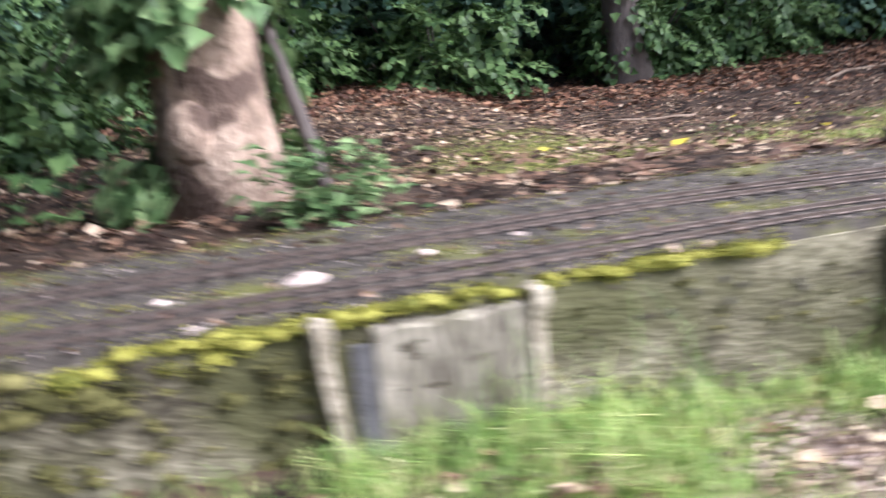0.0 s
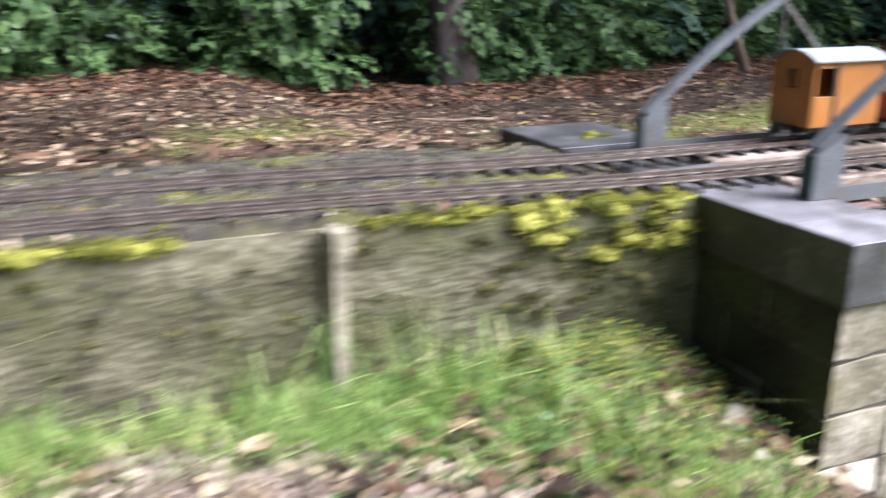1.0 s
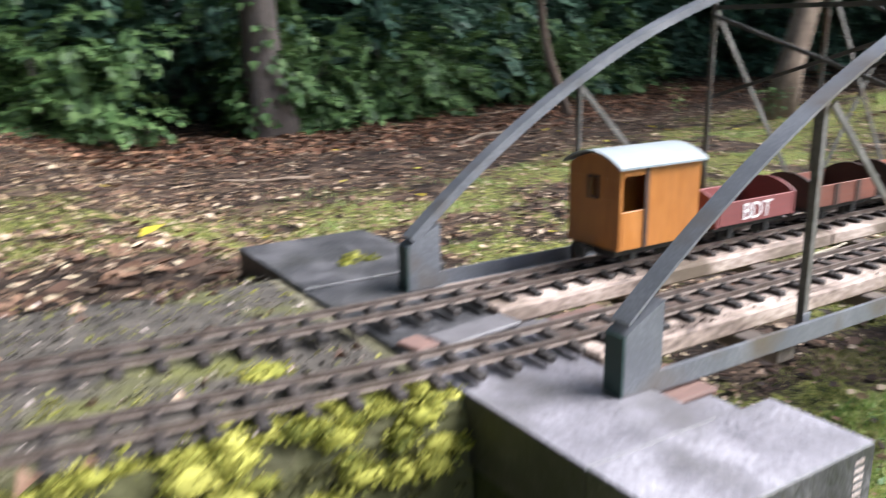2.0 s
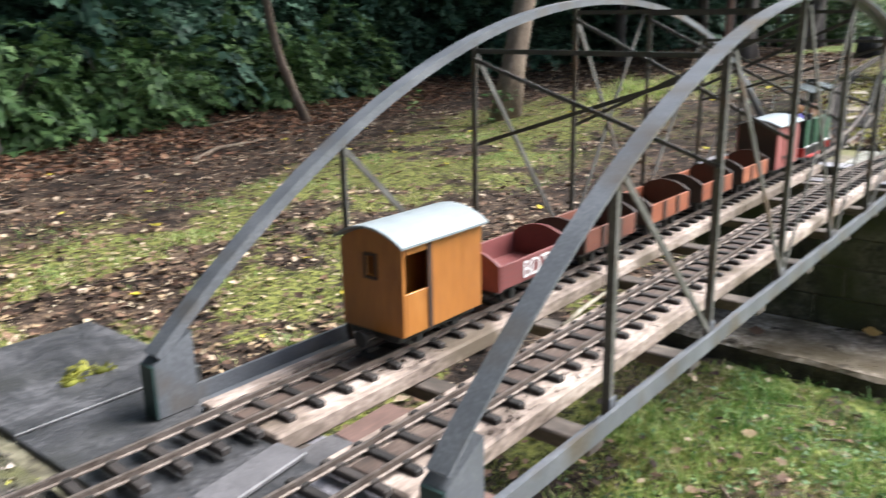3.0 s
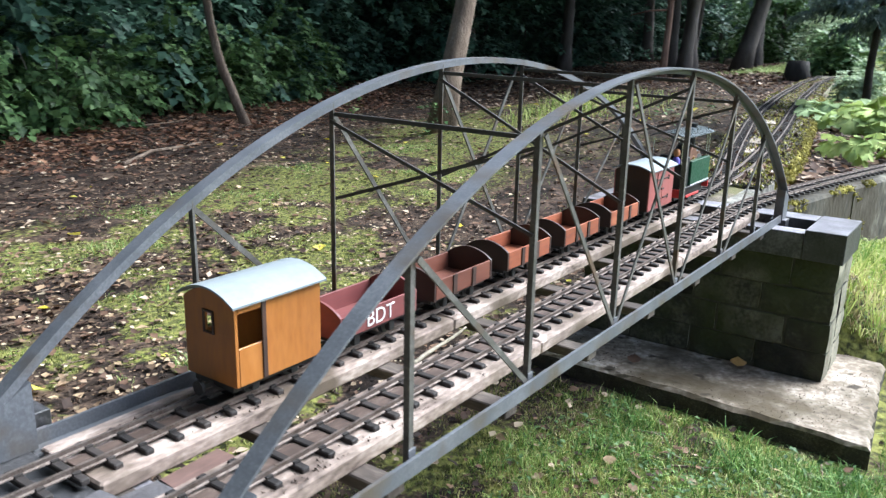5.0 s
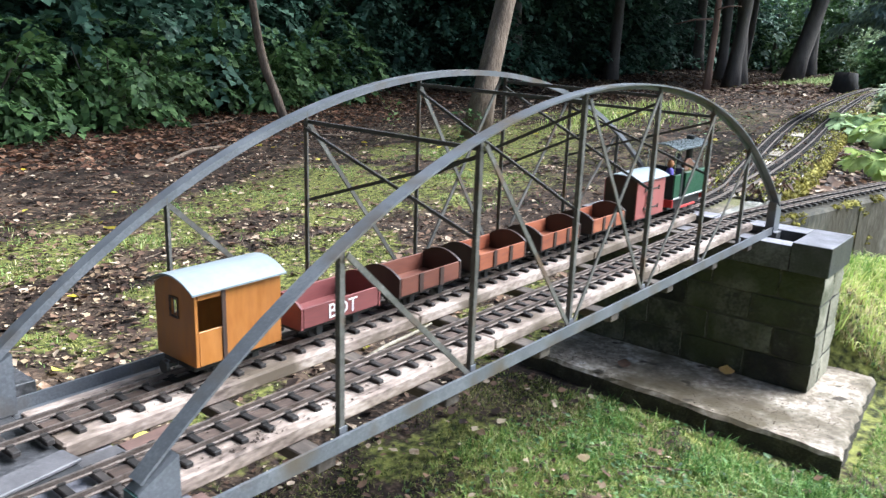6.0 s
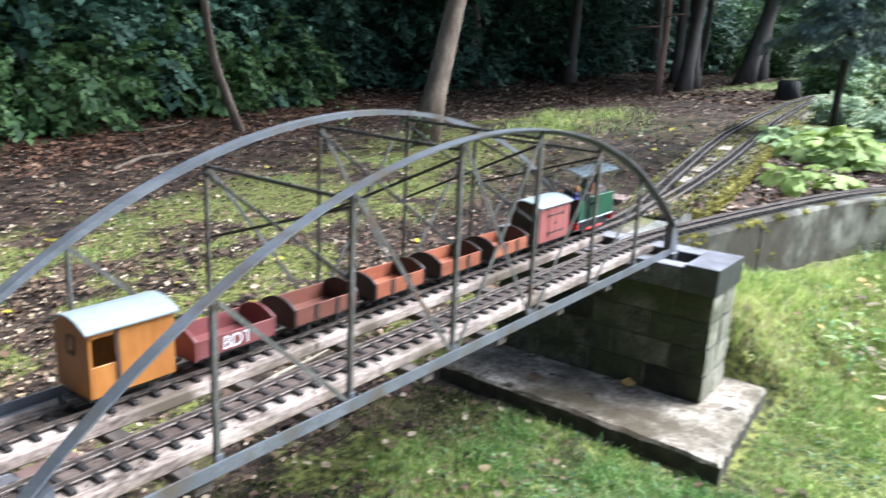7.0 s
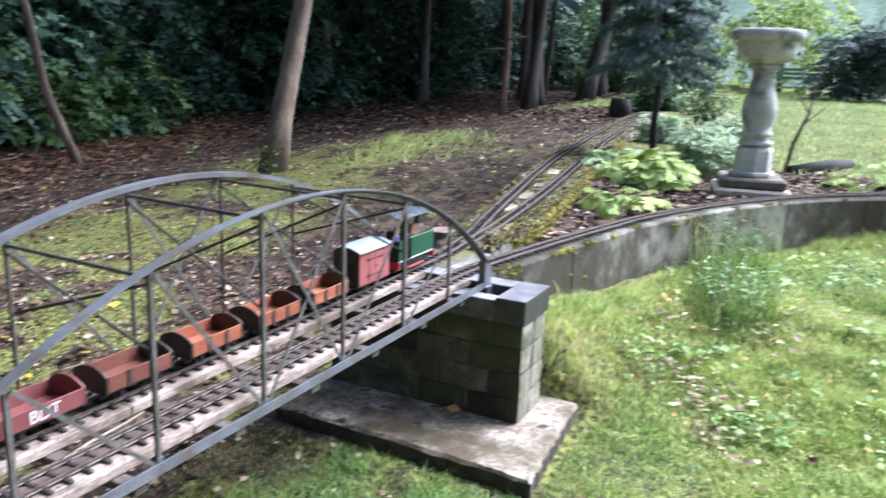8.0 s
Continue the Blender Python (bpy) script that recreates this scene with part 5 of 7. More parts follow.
    for x in np.linspace(-0.06, 0.04, 5):
        part("rivet", Bits().lathe((x, 0.0, 0.2288), [(0.003, 0), (0.003, 0.0015), (0.001, 0.003)], 8), M["cab_roof"], roof)
    return lo


brake_van(0.203, 0.368)
open_wagon(0.414, 0.606, "maroon_wood", "maroon open wagon lettered in white, empty", letters=True)
open_wagon(0.665, 0.855, "brown_wood", "dark brown open wagon with arched ends, empty")
for a in (0.922, 1.178, 1.432):
    open_wagon(a, a + 0.184, "orange_wood", "orange-stained wooden open wagon with arched ends, empty")
red_van(1.683, 1.873)
locomotive(1.945, 2.213)
doll = Bits()
fx, fy, fz = 1.945 + 0.026, TY - 0.022, RAIL_TOP + 0.0575
doll.lathe((fx, fy, fz), [(0.010, 0), (0.011, 0.04), (0.013, 0.066), (0.012, 0.088), (0.006, 0.096)], 14)
doll.lathe((fx + 0.002, fy, fz + 0.096), [(0.005, 0), (0.0095, 0.006), (0.0105, 0.014), (0.008, 0.021), (0.002, 0.025)], 14)
dm = doll.mesh("driver_figure", [M["doll_blue"], M["doll_tan"]], smooth=True)
for i, p in enumerate(dm.polygons):
    p.material_index = 0 if p.center.z < fz + 0.096 else 1
df = part("driver_figure", dm, None)
tagged(df, "plain violet-blue and orange toy figure standing in the cab", "toy figure")


# ---------------------------------------------------------------- birdbath and the bed behind the curve
def birdbath(x, y):
    z = float(ground_z(x, y))
    bb = thing("birdbath", x, y, z, "tall weathered stone birdbath on a turned baluster and square plinth", "birdbath", rz=12)
    part("plinth", Bits().box(-0.25, 0.25, -0.25, 0.25, -0.05, 0.055, 0.014), M["rubble"], bb, "dark mossy stone slab")
    part("plinth", Bits().box(-0.215, 0.215, -0.215, 0.215, 0.0555, 0.12, 0.014), M["rubble"], bb, "dark mossy stone slab")
    part("baluster_base", Bits().lathe((0, 0, 0.1205), [(0.15, 0), (0.155, 0.015), (0.15, 0.03), (0.125, 0.035), (0.125, 0.17), (0.12, 0.185), (0.085, 0.20)], 8), M["bath"], bb)
    part("baluster", Bits().lathe((0, 0, 0.318), [(0.09, 0), (0.115, 0.012), (0.115, 0.03), (0.085, 0.04), (0.08, 0.055), (0.105, 0.07), (0.105, 0.085), (0.085, 0.10), (0.105, 0.15), (0.118, 0.21),
                                               (0.112, 0.28), (0.09, 0.35), (0.074, 0.42), (0.072, 0.47), (0.10, 0.50), (0.10, 0.52)], 28), M["bath"], bb, smooth=True)
    part("bowl", Bits().lathe((0, 0, 0.839), [(0.09, 0), (0.145, 0.015), (0.185, 0.05), (0.195, 0.085), (0.195, 0.135), (0.215, 0.142), (0.235, 0.155), (0.238, 0.19), (0.225, 0.212), (0.20, 0.216), (0.17, 0.195), (0.10, 0.17), (0.01, 0.165)], 32), M["bath"], bb, smooth=True)
    return bb


birdbath(5.5, -0.54).scale = (1, 1, 1.065)


def big_leaf_plant(x, y, n, spread, size, seed, label, paint="bigleaf"):
    """A low plant of large lobed leaves on arching stalks."""
    r = random.Random(seed)
    z0 = float(ground_z(x, y))
    p = thing("large_leaf_plant", x, y, z0, label, "plant", group="large-leaved plants")
    for _ in range(n):
        a, d = r.uniform(0, 2 * math.pi), spread * r.uniform(0.2, 1) ** 0.7
        h = size * r.uniform(0.5, 1.5) * (1.25 - d / spread * 0.6)
        tip = Vector((math.cos(a) * d, math.sin(a) * d, h))
        s = size * r.uniform(0.75, 1.3)
        tilt = Matrix.Translation(tip) @ Matrix.Rotation(a, 4, "Z") @ Matrix.Rotation(r.uniform(0.0, 1.0), 4, "Y") @ Matrix.Rotation(r.uniform(-0.55, 0.55), 4, "X")
        ring = 30
        v = [tilt @ Vector((0, 0, 0))]
        for k in range(ring):
            t = 2 * math.pi * k / ring
            lobe = 0.62 + 0.30 * abs(math.cos(t * 2.5)) ** 0.7 + 0.07 * math.cos(t * 15) + r.uniform(-0.03, 0.03)
            if abs(t - math.pi) < 0.25:
                lobe *= 0.35
            rr = s * lobe
            v.append(tilt @ Vector((rr * math.cos(t) * 0.55 + s * 0.2, rr * math.sin(t) * 0.62, -0.03 * rr * (1 + math.cos(t * 5)) - 0.14 * rr * rr / s + r.uniform(-1, 1) * 0.015 * s)))
        f = [(0, 1 + k, 1 + (k + 1) % ring) for k in range(ring)]
        st = Bits().rod((0, 0, -0.02), tip * 0.6 + Vector((0, 0, h * 0.15)), 0.006, 0.005, n=6).rod(tip * 0.6 + Vector((0, 0, h * 0.15)), tip, 0.005, 0.004, n=6)
        part("leaf", Bits().add(v, f), M[paint], part("stalk", st, M["bigleaf"], p), smooth=True)
    return p


big_leaf_plant(4.30, 0.06, 28, 0.28, 0.10, 1, "low clump of large pale green lobed leaves in the bed")
big_leaf_plant(5.45, 0.18, 56, 0.34, 0.165, 2, "tall clump of large green lobed leaves in the bed")
big_leaf_plant(6.0, 0.50, 44, 0.34, 0.150, 3, "tall clump of large blue-green lobed leaves in the bed", "bigleaf_cool")
big_leaf_plant(6.3, -1.25, 16, 0.30, 0.10, 4, "low clump of pale green lobed leaves beside the birdbath")
big_leaf_plant(7.4, -1.6, 20, 0.5, 0.12, 5, "low clump of pale green lobed leaves beside the birdbath")


# ---------------------------------------------------------------- trees
def trunk_bits(points, radii, n=14, flare=0.0, seed=0):
    """A knobbly tapering stem through points."""
    v, pts = [], [Vector(p) for p in points]
    for i, (p, r) in enumerate(zip(pts, radii)):
        d = (pts[min(i + 1, len(pts) - 1)] - pts[max(i - 1, 0)]).normalized()
        s = d.cross(Vector((0.13, 1, 0.05))).normalized()
        u = d.cross(s)
        for k in range(n):
            a = 2 * math.pi * k / n
            e = r * (1 + 0.16 * (vnoise(k * 0.9 + seed, i * 0.6, seed + 5) - 0.5) * 2 + (flare * max(0, 1 - i * 0.7) * (0.5 + 0.5 * math.cos(a * 4 + seed))))
            v.append(p + (s * math.cos(a) + u * math.sin(a)) * float(e))
    f = [(i * n + k, i * n + (k + 1) % n, (i + 1) * n + (k + 1) % n, (i + 1) * n + k) for i in range(len(pts) - 1) for k in range(n)]
    f += [tuple(range(n - 1, -1, -1)), tuple(range((len(pts) - 1) * n, len(pts) * n))]
    return Bits().add(v, f)


def clump_cloud(count, centre, radius, squash, seed, size, clumps=24):
    """Leaf places in clumps inside an uneven crown: at, ahead, up, sizes."""
    r = np.random.default_rng(seed)
    c = unit(r.normal(size=(clumps, 3))) * (r.uniform(0.35, 1, (clumps, 1)) ** 0.5) * radius * np.array([1, 1, squash]) + np.asarray(centre)
    who = r.integers(0, clumps, count)
    at = c[who] + r.normal(size=(count, 3)) * radius * 0.20 * np.array([1, 1, 0.7])
    ahead = unit(r.normal(size=(count, 3)) + np.array([0, 0, -0.5]) + unit(at - np.asarray(centre)) * 0.7)
    up = unit(r.normal(size=(count, 3)) * 0.5 + np.array([0, 0, 1.0]))
    return at, ahead, up, size * r.uniform(0.6, 1.25, count)


def tree(x, y, r0, height, lean, bark, label, crown=None, seed=0, flare=0.25, limbs=3, bend=0.0, way=None):
    z = float(ground_z(x, y))
    t = thing("tree", x, y, z, label, "tree")
    rr = random.Random(seed)
    k = 18 if way else 9
    pts, rad = [], []
    for i in range(k + 1):
        h = -0.08 + (height + 0.08) * i / k
        f = max(0, h) / height
        pts.append((lean[0] * f + bend * math.sin(f * 7) * 0.5, lean[1] * f + bend * math.cos(f * 5 + 1) * 0.5 - bend * 0.27, h))
        if way:
            pts[-1] = (float(np.interp(h, [w[2] for w in way], [w[0] for w in way])), float(np.interp(h, [w[2] for w in way], [w[1] for w in way])), h)
        rad.append(r0 * (1 - 0.55 * f) * (1.25 if i == 0 else 1))
    stem = part("trunk", trunk_bits(pts, rad, flare=flare, seed=seed), bark, t, smooth=True)
    top = Vector(pts[-1])
    for j in range(limbs):
        f = rr.uniform(0.6, 0.95)
        i = int(f * k)
        b = Vector(pts[i])
        a = rr.uniform(0, 6.28)
        L = height * rr.uniform(0.2, 0.35)
        q = b + Vector((math.cos(a) * L * 0.8, math.sin(a) * L * 0.8, L * 0.6))
        mid = b.lerp(q, 0.5) + Vector((0, 0, -L * 0.06))
        part("limb", trunk_bits([b, mid, q], [rad[i] * 0.5, rad[i] * 0.35, rad[i] * 0.12], n=8, seed=seed + j), bark, stem, smooth=True)
    if crown:
        count, radius, size = crown
        part("crown", leaves("crown", *clump_cloud(count, top + Vector((0, 0, radius * 0.2)), radius, 0.6, seed, size), M["canopy"]), None, t)
    return t


# crowns hang above the view, sized to throw shade on ground and shrubs
tree(6.08, 4.16, 0.115, 5.2, (1.64, -0.06), M["bark"], "grey-brown leaning tree trunk on mossy ground", (5600, 2.6, 0.20), 11)
tree(6.08, 7.08, 0.058, 4.4, (-0.72, 0.9), M["bark"], "slender crooked sapling before the dark shrubs", (2600, 1.7, 0.18), 12, way=((0.02, -0.03, -0.1), (0, 0, 0), (-0.07, 0.10, 0.36), (-0.15, 0.225, 0.72), (-0.19, 0.285, 1.08), (-0.225, 0.34, 1.6), (-0.30, 0.45, 2.2), (-0.6, 0.8, 4.4)))
# crown made far too wide for this stem, to darken the wood floor
slim = tree(13.2, 4.6, 0.06, 5.0, (0.3, 0.2), M["bark_red"], "slim reddish-brown sapling at the wood's edge under an added shade crown", (11000, 4.0, 0.30), 13, bend=0.1)
for a, b in (((0.06, 0.03, 1.36), (0.30, -0.34, 1.44)), ((0.06, 0.03, 1.22), (-0.25, 0.55, 1.12)), ((0.08, 0.03, 2.0), (0.3, 0.5, 2.35))):
    part("limb", trunk_bits([a, (0.5 * (a[0] + b[0]), 0.5 * (a[1] + b[1]), 0.5 * (a[2] + b[2]) + 0.03), b], [0.020, 0.014, 0.006], n=7, seed=5), M["bark_red"], slim.children[0], smooth=True)
ivied = tree(-1.80, 1.42, 0.165, 3.2, (0.12, 0.2), M["bark_pale"], "pale mottled ivy-clad tree trunk close behind the track", (8000, 2.7, 0.22), 14, flare=0.12)
for bx, by, bz, br in ((0.11, -0.075, 0.66, 0.06), (-0.05, -0.11, 0.24, 0.08), (0.02, -0.12, 1.05, 0.07)):
    lump = trunk_bits([(bx, by, bz - br), (bx, by - br * 0.15, bz - br * 0.55), (bx, by - br * 0.22, bz), (bx, by - br * 0.12, bz + br * 0.6), (bx, by, bz + br)], [br * 0.4, br * 0.8, br * 0.9, br * 0.8, br * 0.35], n=9, seed=int(bz * 50))
    part("burl", lump, M["bark_pale"], ivied.children[0], smooth=True)
stem2 = thing("sapling", -1.50, 1.47, float(ground_z(-1.50, 1.47)), "thin dark leaning sapling stem beside the ivied trunk", "sapling")
part("stem", trunk_bits([(0, 0, -0.05), (-0.03, 0.01, 0.15), (-0.10, 0.02, 0.45), (-0.15, 0.03, 0.8), (-0.24, 0.04, 1.4)], [0.026, 0.023, 0.019, 0.016, 0.010], n=9, seed=21), M["bark_dark"], stem2, smooth=True)
tree(2.3, 7.3, 0.20, 5.0, (-0.4, -0.6), M["bark_dark"], "old tree trunk overgrown with ivy", (3400, 2.4, 0.2), 15, flare=0.6)
for i, (x, y, r0, lx, ly) in enumerate(((18.5, 6.1, 0.16, 0.8, -0.3), (20.5, 6.6, 0.17, -0.5, 0.2), (22.5, 5.9, 0.24, 2.2, -0.9), (24.0, 8.4, 0.18, 0.2, 0.1), (17.5, 11.5, 0.2, -0.3, 0.1),
                                        (26.5, 6.6, 0.20, 0.6, 0.2), (12.0, 11.8, 0.14, 0.2, 0.2), (21.0, 10.5, 0.18, 0.2, -0.2), (28.5, 11.0, 0.2, 0.2, 0.2), (29.0, 5.4, 0.16, 1.6, 0.2))):
    tree(x, y, r0, 6.5, (lx, ly), M["bark_dark"], "dark tree trunk in the shaded wood", (4200, 4.4, 0.5), 30 + i)

# trees added out of view so that west-facing sides get less sky
for i, (x, y) in enumerate(((-4.3, -0.9), (-4.1, -3.6), (-3.9, 2.6))):
    tree(x, y, 0.17, 4.2, (0.2, 0.1), M["bark_dark"], "unseen dark tree added to block the western sky", (6500, 2.9, 0.26), 80 + i)

for i, (x, y, r0) in enumerate(((11.2, 12.6, 0.10), (13.6, 13.4, 0.12), (16.2, 12.2, 0.09), (18.8, 14.2, 0.13), (22.6, 13.4, 0.12), (25.5, 12.6, 0.11), (27.5, 9.0, 0.12))):
    tree(x, y, r0, 6.0, (0.5 * math.sin(i * 2.1), 0.4 * math.cos(i * 1.7)), M["bark_dark"], "slim dark tree trunk deep in the wood", (2200, 3.2, 0.45), 90 + i, bend=0.12)

# ivy on the near trunk and on the old one
for x, y, h, rad, n, sz, sd in ((-1.80, 1.42, 1.5, 0.25, 4600, 0.068, 41), (2.3, 7.3, 2.6, 0.34, 1500, 0.10, 42)):
    r = np.random.default_rng(sd)
    a, zz = r.uniform(0, 2 * np.pi, n), r.uniform(0, h, n)
    keep = vnoise(a * 1.6, zz * 3.5, sd) > 0.42
    if sd == 41:
        side = np.cos(a)
        bare_bark = (np.sin(a) < 0.2) & (side > -0.30) & ~((zz > 0.55) & (side > 0.45)) & ~((zz > 0.62) & (np.abs(side + 0.1) < 0.28) & (zz < 0.86))
        veil = (zz > 0.46) & (zz < 1.1) & (np.abs(side + 0.22) < 0.34) & (np.sin(a) < 0) & (vnoise(a * 9, zz * 9, 43) > 0.45)
        keep = (keep & ~bare_bark) | veil
    a, zz = a[keep], zz[keep]
    rr = rad * r.uniform(0.55, 1.25, len(a)) * (1 - 0.2 * zz / h)
    at = np.stack([x + rr * np.cos(a), y + rr * np.sin(a), float(ground_z(x, y)) + zz], 1)
    out = np.stack([np.cos(a), np.sin(a), -0.9 + 0 * a], 1) + r.normal(size=(len(a), 3)) * 0.4
    nor = np.stack([np.cos(a), np.sin(a), 0.4 + 0 * a], 1)
    ob = part("ivy", leaves("ivy", at, out, nor, sz * r.uniform(0.6, 1.3, len(a)), M["ivy_light" if sd == 41 else "ivy"], wide=0.9), None)
    tagged(ob, "glossy green ivy climbing over a tree trunk", "ivy", kind="stuff")


# ---------------------------------------------------------------- shrubs
def shrub_mesh(name, count, rx, ry, height, leaf, seed, material, lumps=26):
    """Sprays of leaves, flat and layered, over overlapping lumps that reach the ground."""
    r = np.random.default_rng(seed)
    per = 13
    sprays = count // per
    c = np.stack([r.uniform(-1, 1, lumps) * rx * 0.75, r.uniform(-1, 1, lumps) * ry * 0.7, r.uniform(0.05, 0.9, lumps) * height], 1)
    c[:, :2] *= (1.05 - 0.45 * (c[:, 2:] / height))
    rad = r.uniform(0.25, 0.48, lumps) * min(rx, height)
    who = r.choice(lumps, sprays, p=rad ** 2 / np.sum(rad ** 2))
    d = unit(r.normal(size=(sprays, 3)) * np.array([1, 1, 0.8]))
    at = c[who] + d * rad[who, None] * r.uniform(0.6, 1.15, (sprays, 1))
    ok = at[:, 2] > -0.02
    at, d = at[ok], d[ok]
    way = unit(d * np.array([1, 1, 0.25]) + r.normal(size=at.shape) * 0.35 + np.array([0, 0, -0.22]))
    side = unit(np.cross(way, np.array([0, 0, 1.0]) + 1e-3))
    nor = np.cross(side, way)
    k = np.arange(per)
    along = (k / per)[None, :, None] * leaf * 3.4
    sign = np.where(k % 2 == 0, 1.0, -1.0)[None, :, None]
    pos = at[:, None, :] + way[:, None, :] * along + sign * side[:, None, :] * leaf * 0.1 - np.array([0, 0, 1.0]) * (along ** 2) * 0.5
    ahead = way[:, None, :] * 0.55 + sign * side[:, None, :] * (1 - 0.6 * (k / per))[None, :, None] + r.normal(size=pos.shape) * 0.22 + np.array([0, 0, -0.12])
    up = nor[:, None, :] + r.normal(size=pos.shape) * 0.25
    pos, ahead, up = pos.reshape(-1, 3), ahead.reshape(-1, 3), up.reshape(-1, 3)
    return leaves(name, pos, ahead, up, leaf * r.uniform(0.6, 1.3, len(pos)), material, wide=0.92, fold=0.14)


def stems_mesh(name, rx, height, seed):
    r = random.Random(seed)
    b = Bits()
    for _ in range(1):
        a, d = r.uniform(0, 6.28), r.uniform(0.3, 0.8) * rx
        b.rod((math.cos(a) * 0.15, math.sin(a) * 0.15, -0.05), (math.cos(a) * d, math.sin(a) * d * 0.6, height * r.uniform(0.6, 0.95)), 0.022, 0.006, n=6)
    return b.mesh(name, M["bark_dark"])


def shrub_kind(count, rx, ry, h, leaf, seed, material, label):
    s = thing("shrub", 0, 0, -50, label, "shrub", group="dark shrubs")
    part("foliage", shrub_mesh("foliage", count, rx, ry, h, leaf, seed, material), None, s)
    for k in range(5):
        part("stem", stems_mesh("stem", rx, h, seed * 7 + k), None, s)
    return s


kinds = [shrub_kind(7000, 1.5, 1.1, 2.9, 0.125, 51, M["laurel"], "dense dark green evergreen shrub at the wood's edge"),
         shrub_kind(7000, 1.6, 1.2, 3.3, 0.14, 52, M["laurel"], "dense dark green broad-leaved shrub at the wood's edge"),
         shrub_kind(4500, 1.3, 0.9, 1.1, 0.10, 53, M["ivy"], "low green undergrowth before the shrubs")]
spots = [(-6.5, 9.0, 0), (-4.3, 9.3, 1), (-2.2, 9.1, 0), (0.2, 9.2, 1), (2.2, 9.7, 0), (4.2, 9.6, 1), (5.9, 9.9, 1), (7.9, 10.2, 0), (9.9, 10.9, 1), (12.0, 11.9, 0), (14.4, 12.8, 1), (16.8, 13.6, 0), (19.5, 14.2, 1), (22.5, 13.8, 0), (25.5, 13.9, 1), (11.0, 13.0, 1), (-8.8, 8.7, 1), (-3.4, 11.2, 1), (1.2, 11.4, 0),
         (5.0, 11.8, 1), (8.8, 12.6, 0), (-6.6, 5.6, 1), (-7.6, 3.0, 0), (-5.2, 7.4, 0), (29.0, 12.0, 0), (33.0, 15.0, 0), (-4.7, 4.3, 0)]
lows = [(-3.9, 7.9), (-1.7, 7.7), (0.4, 7.8), (2.7, 8.1), (4.4, 8.3), (6.6, 8.9), (-3.6, 4.9), (-4.0, 6.3), (8.6, 9.3)]
for i, (x, y, k) in enumerate(spots + [(a, b, 2) for a, b in lows]):
    m = pose(x, y, float(ground_z(x, y)) - 0.05, 0, 0, random.uniform(0, 360))
    if kinds[k].location.z < -10:
        kinds[k].matrix_world = m
    else:
        copy_thing(kinds[k], m)

for i, (x, y, big) in enumerate(((15.8, 11.6, 1.15), (18.6, 12.4, 1.3), (21.3, 12.3, 1.35), (23.8, 11.9, 1.3), (26.6, 13.2, 1.45), (30.2, 15.4, 1.6), (32.0, 11.6, 1.5), (19.8, 15.6, 1.5))):
    copy_thing(kinds[i % 2], pose(x, y, float(ground_z(x, y)) - 0.05, 0, 0, random.uniform(0, 360)) @ Matrix.Scale(big, 4))

# conifer and clipped bushes beyond the bed, with far greenery
con = thing("conifer", 7.25, 0.53, float(ground_z(7.25, 0.53)), "slim dark conifer with drooping feathery branches in the bed", "conifer")
part("trunk", trunk_bits([(0, 0, -0.06), (0.01, 0.02, 0.35), (0.03, 0, 0.9), (0.03, 0.03, 1.7), (0.02, 0.02, 2.5)], [0.038, 0.033, 0.028, 0.020, 0.006], seed=3), M["rotten"], con, smooth=True)
r = np.random.default_rng(61)
sprays = []
for k in range(60):
    h = 0.72 + 1.75 * (k + r.uniform(0, 0.8)) / 60
    a = k * 2.4 + r.uniform(-0.4, 0.4)
    length = (0.66 - 0.20 * max(0, h - 0.8)) * r.uniform(0.55, 1.15) * (0.75 if h < 0.85 else 1)
    n = int(760 * length)
    t = r.uniform(0.12, 1, n) ** 0.8
    way = np.array([math.cos(a), math.sin(a), 0.0])
    across = np.array([-math.sin(a), math.cos(a), 0.0])
    at = np.array([0.02, 0.0, h]) + way * (t * length)[:, None] + across * (r.normal(size=n) * 0.05 * (0.5 + t))[:, None]
    at[:, 2] += 0.22 * length * t - 0.36 * length * t ** 2 - np.abs(r.normal(size=n)) * 0.05
    ahead = way * 0.8 + across * r.normal(size=n)[:, None] * 0.5 + np.array([0, 0, -0.75]) + r.normal(size=(n, 3)) * 0.25
    up = np.array([0, 0, 1.0]) + r.normal(size=(n, 3)) * 0.4
    sprays.append((at, ahead, up, 0.055 * r.uniform(0.6, 1.4, n)))
part("crown", leaves("crown", *[np.concatenate([s[k] for s in sprays]) for k in range(4)], M["yew"], wide=0.36), None, con)

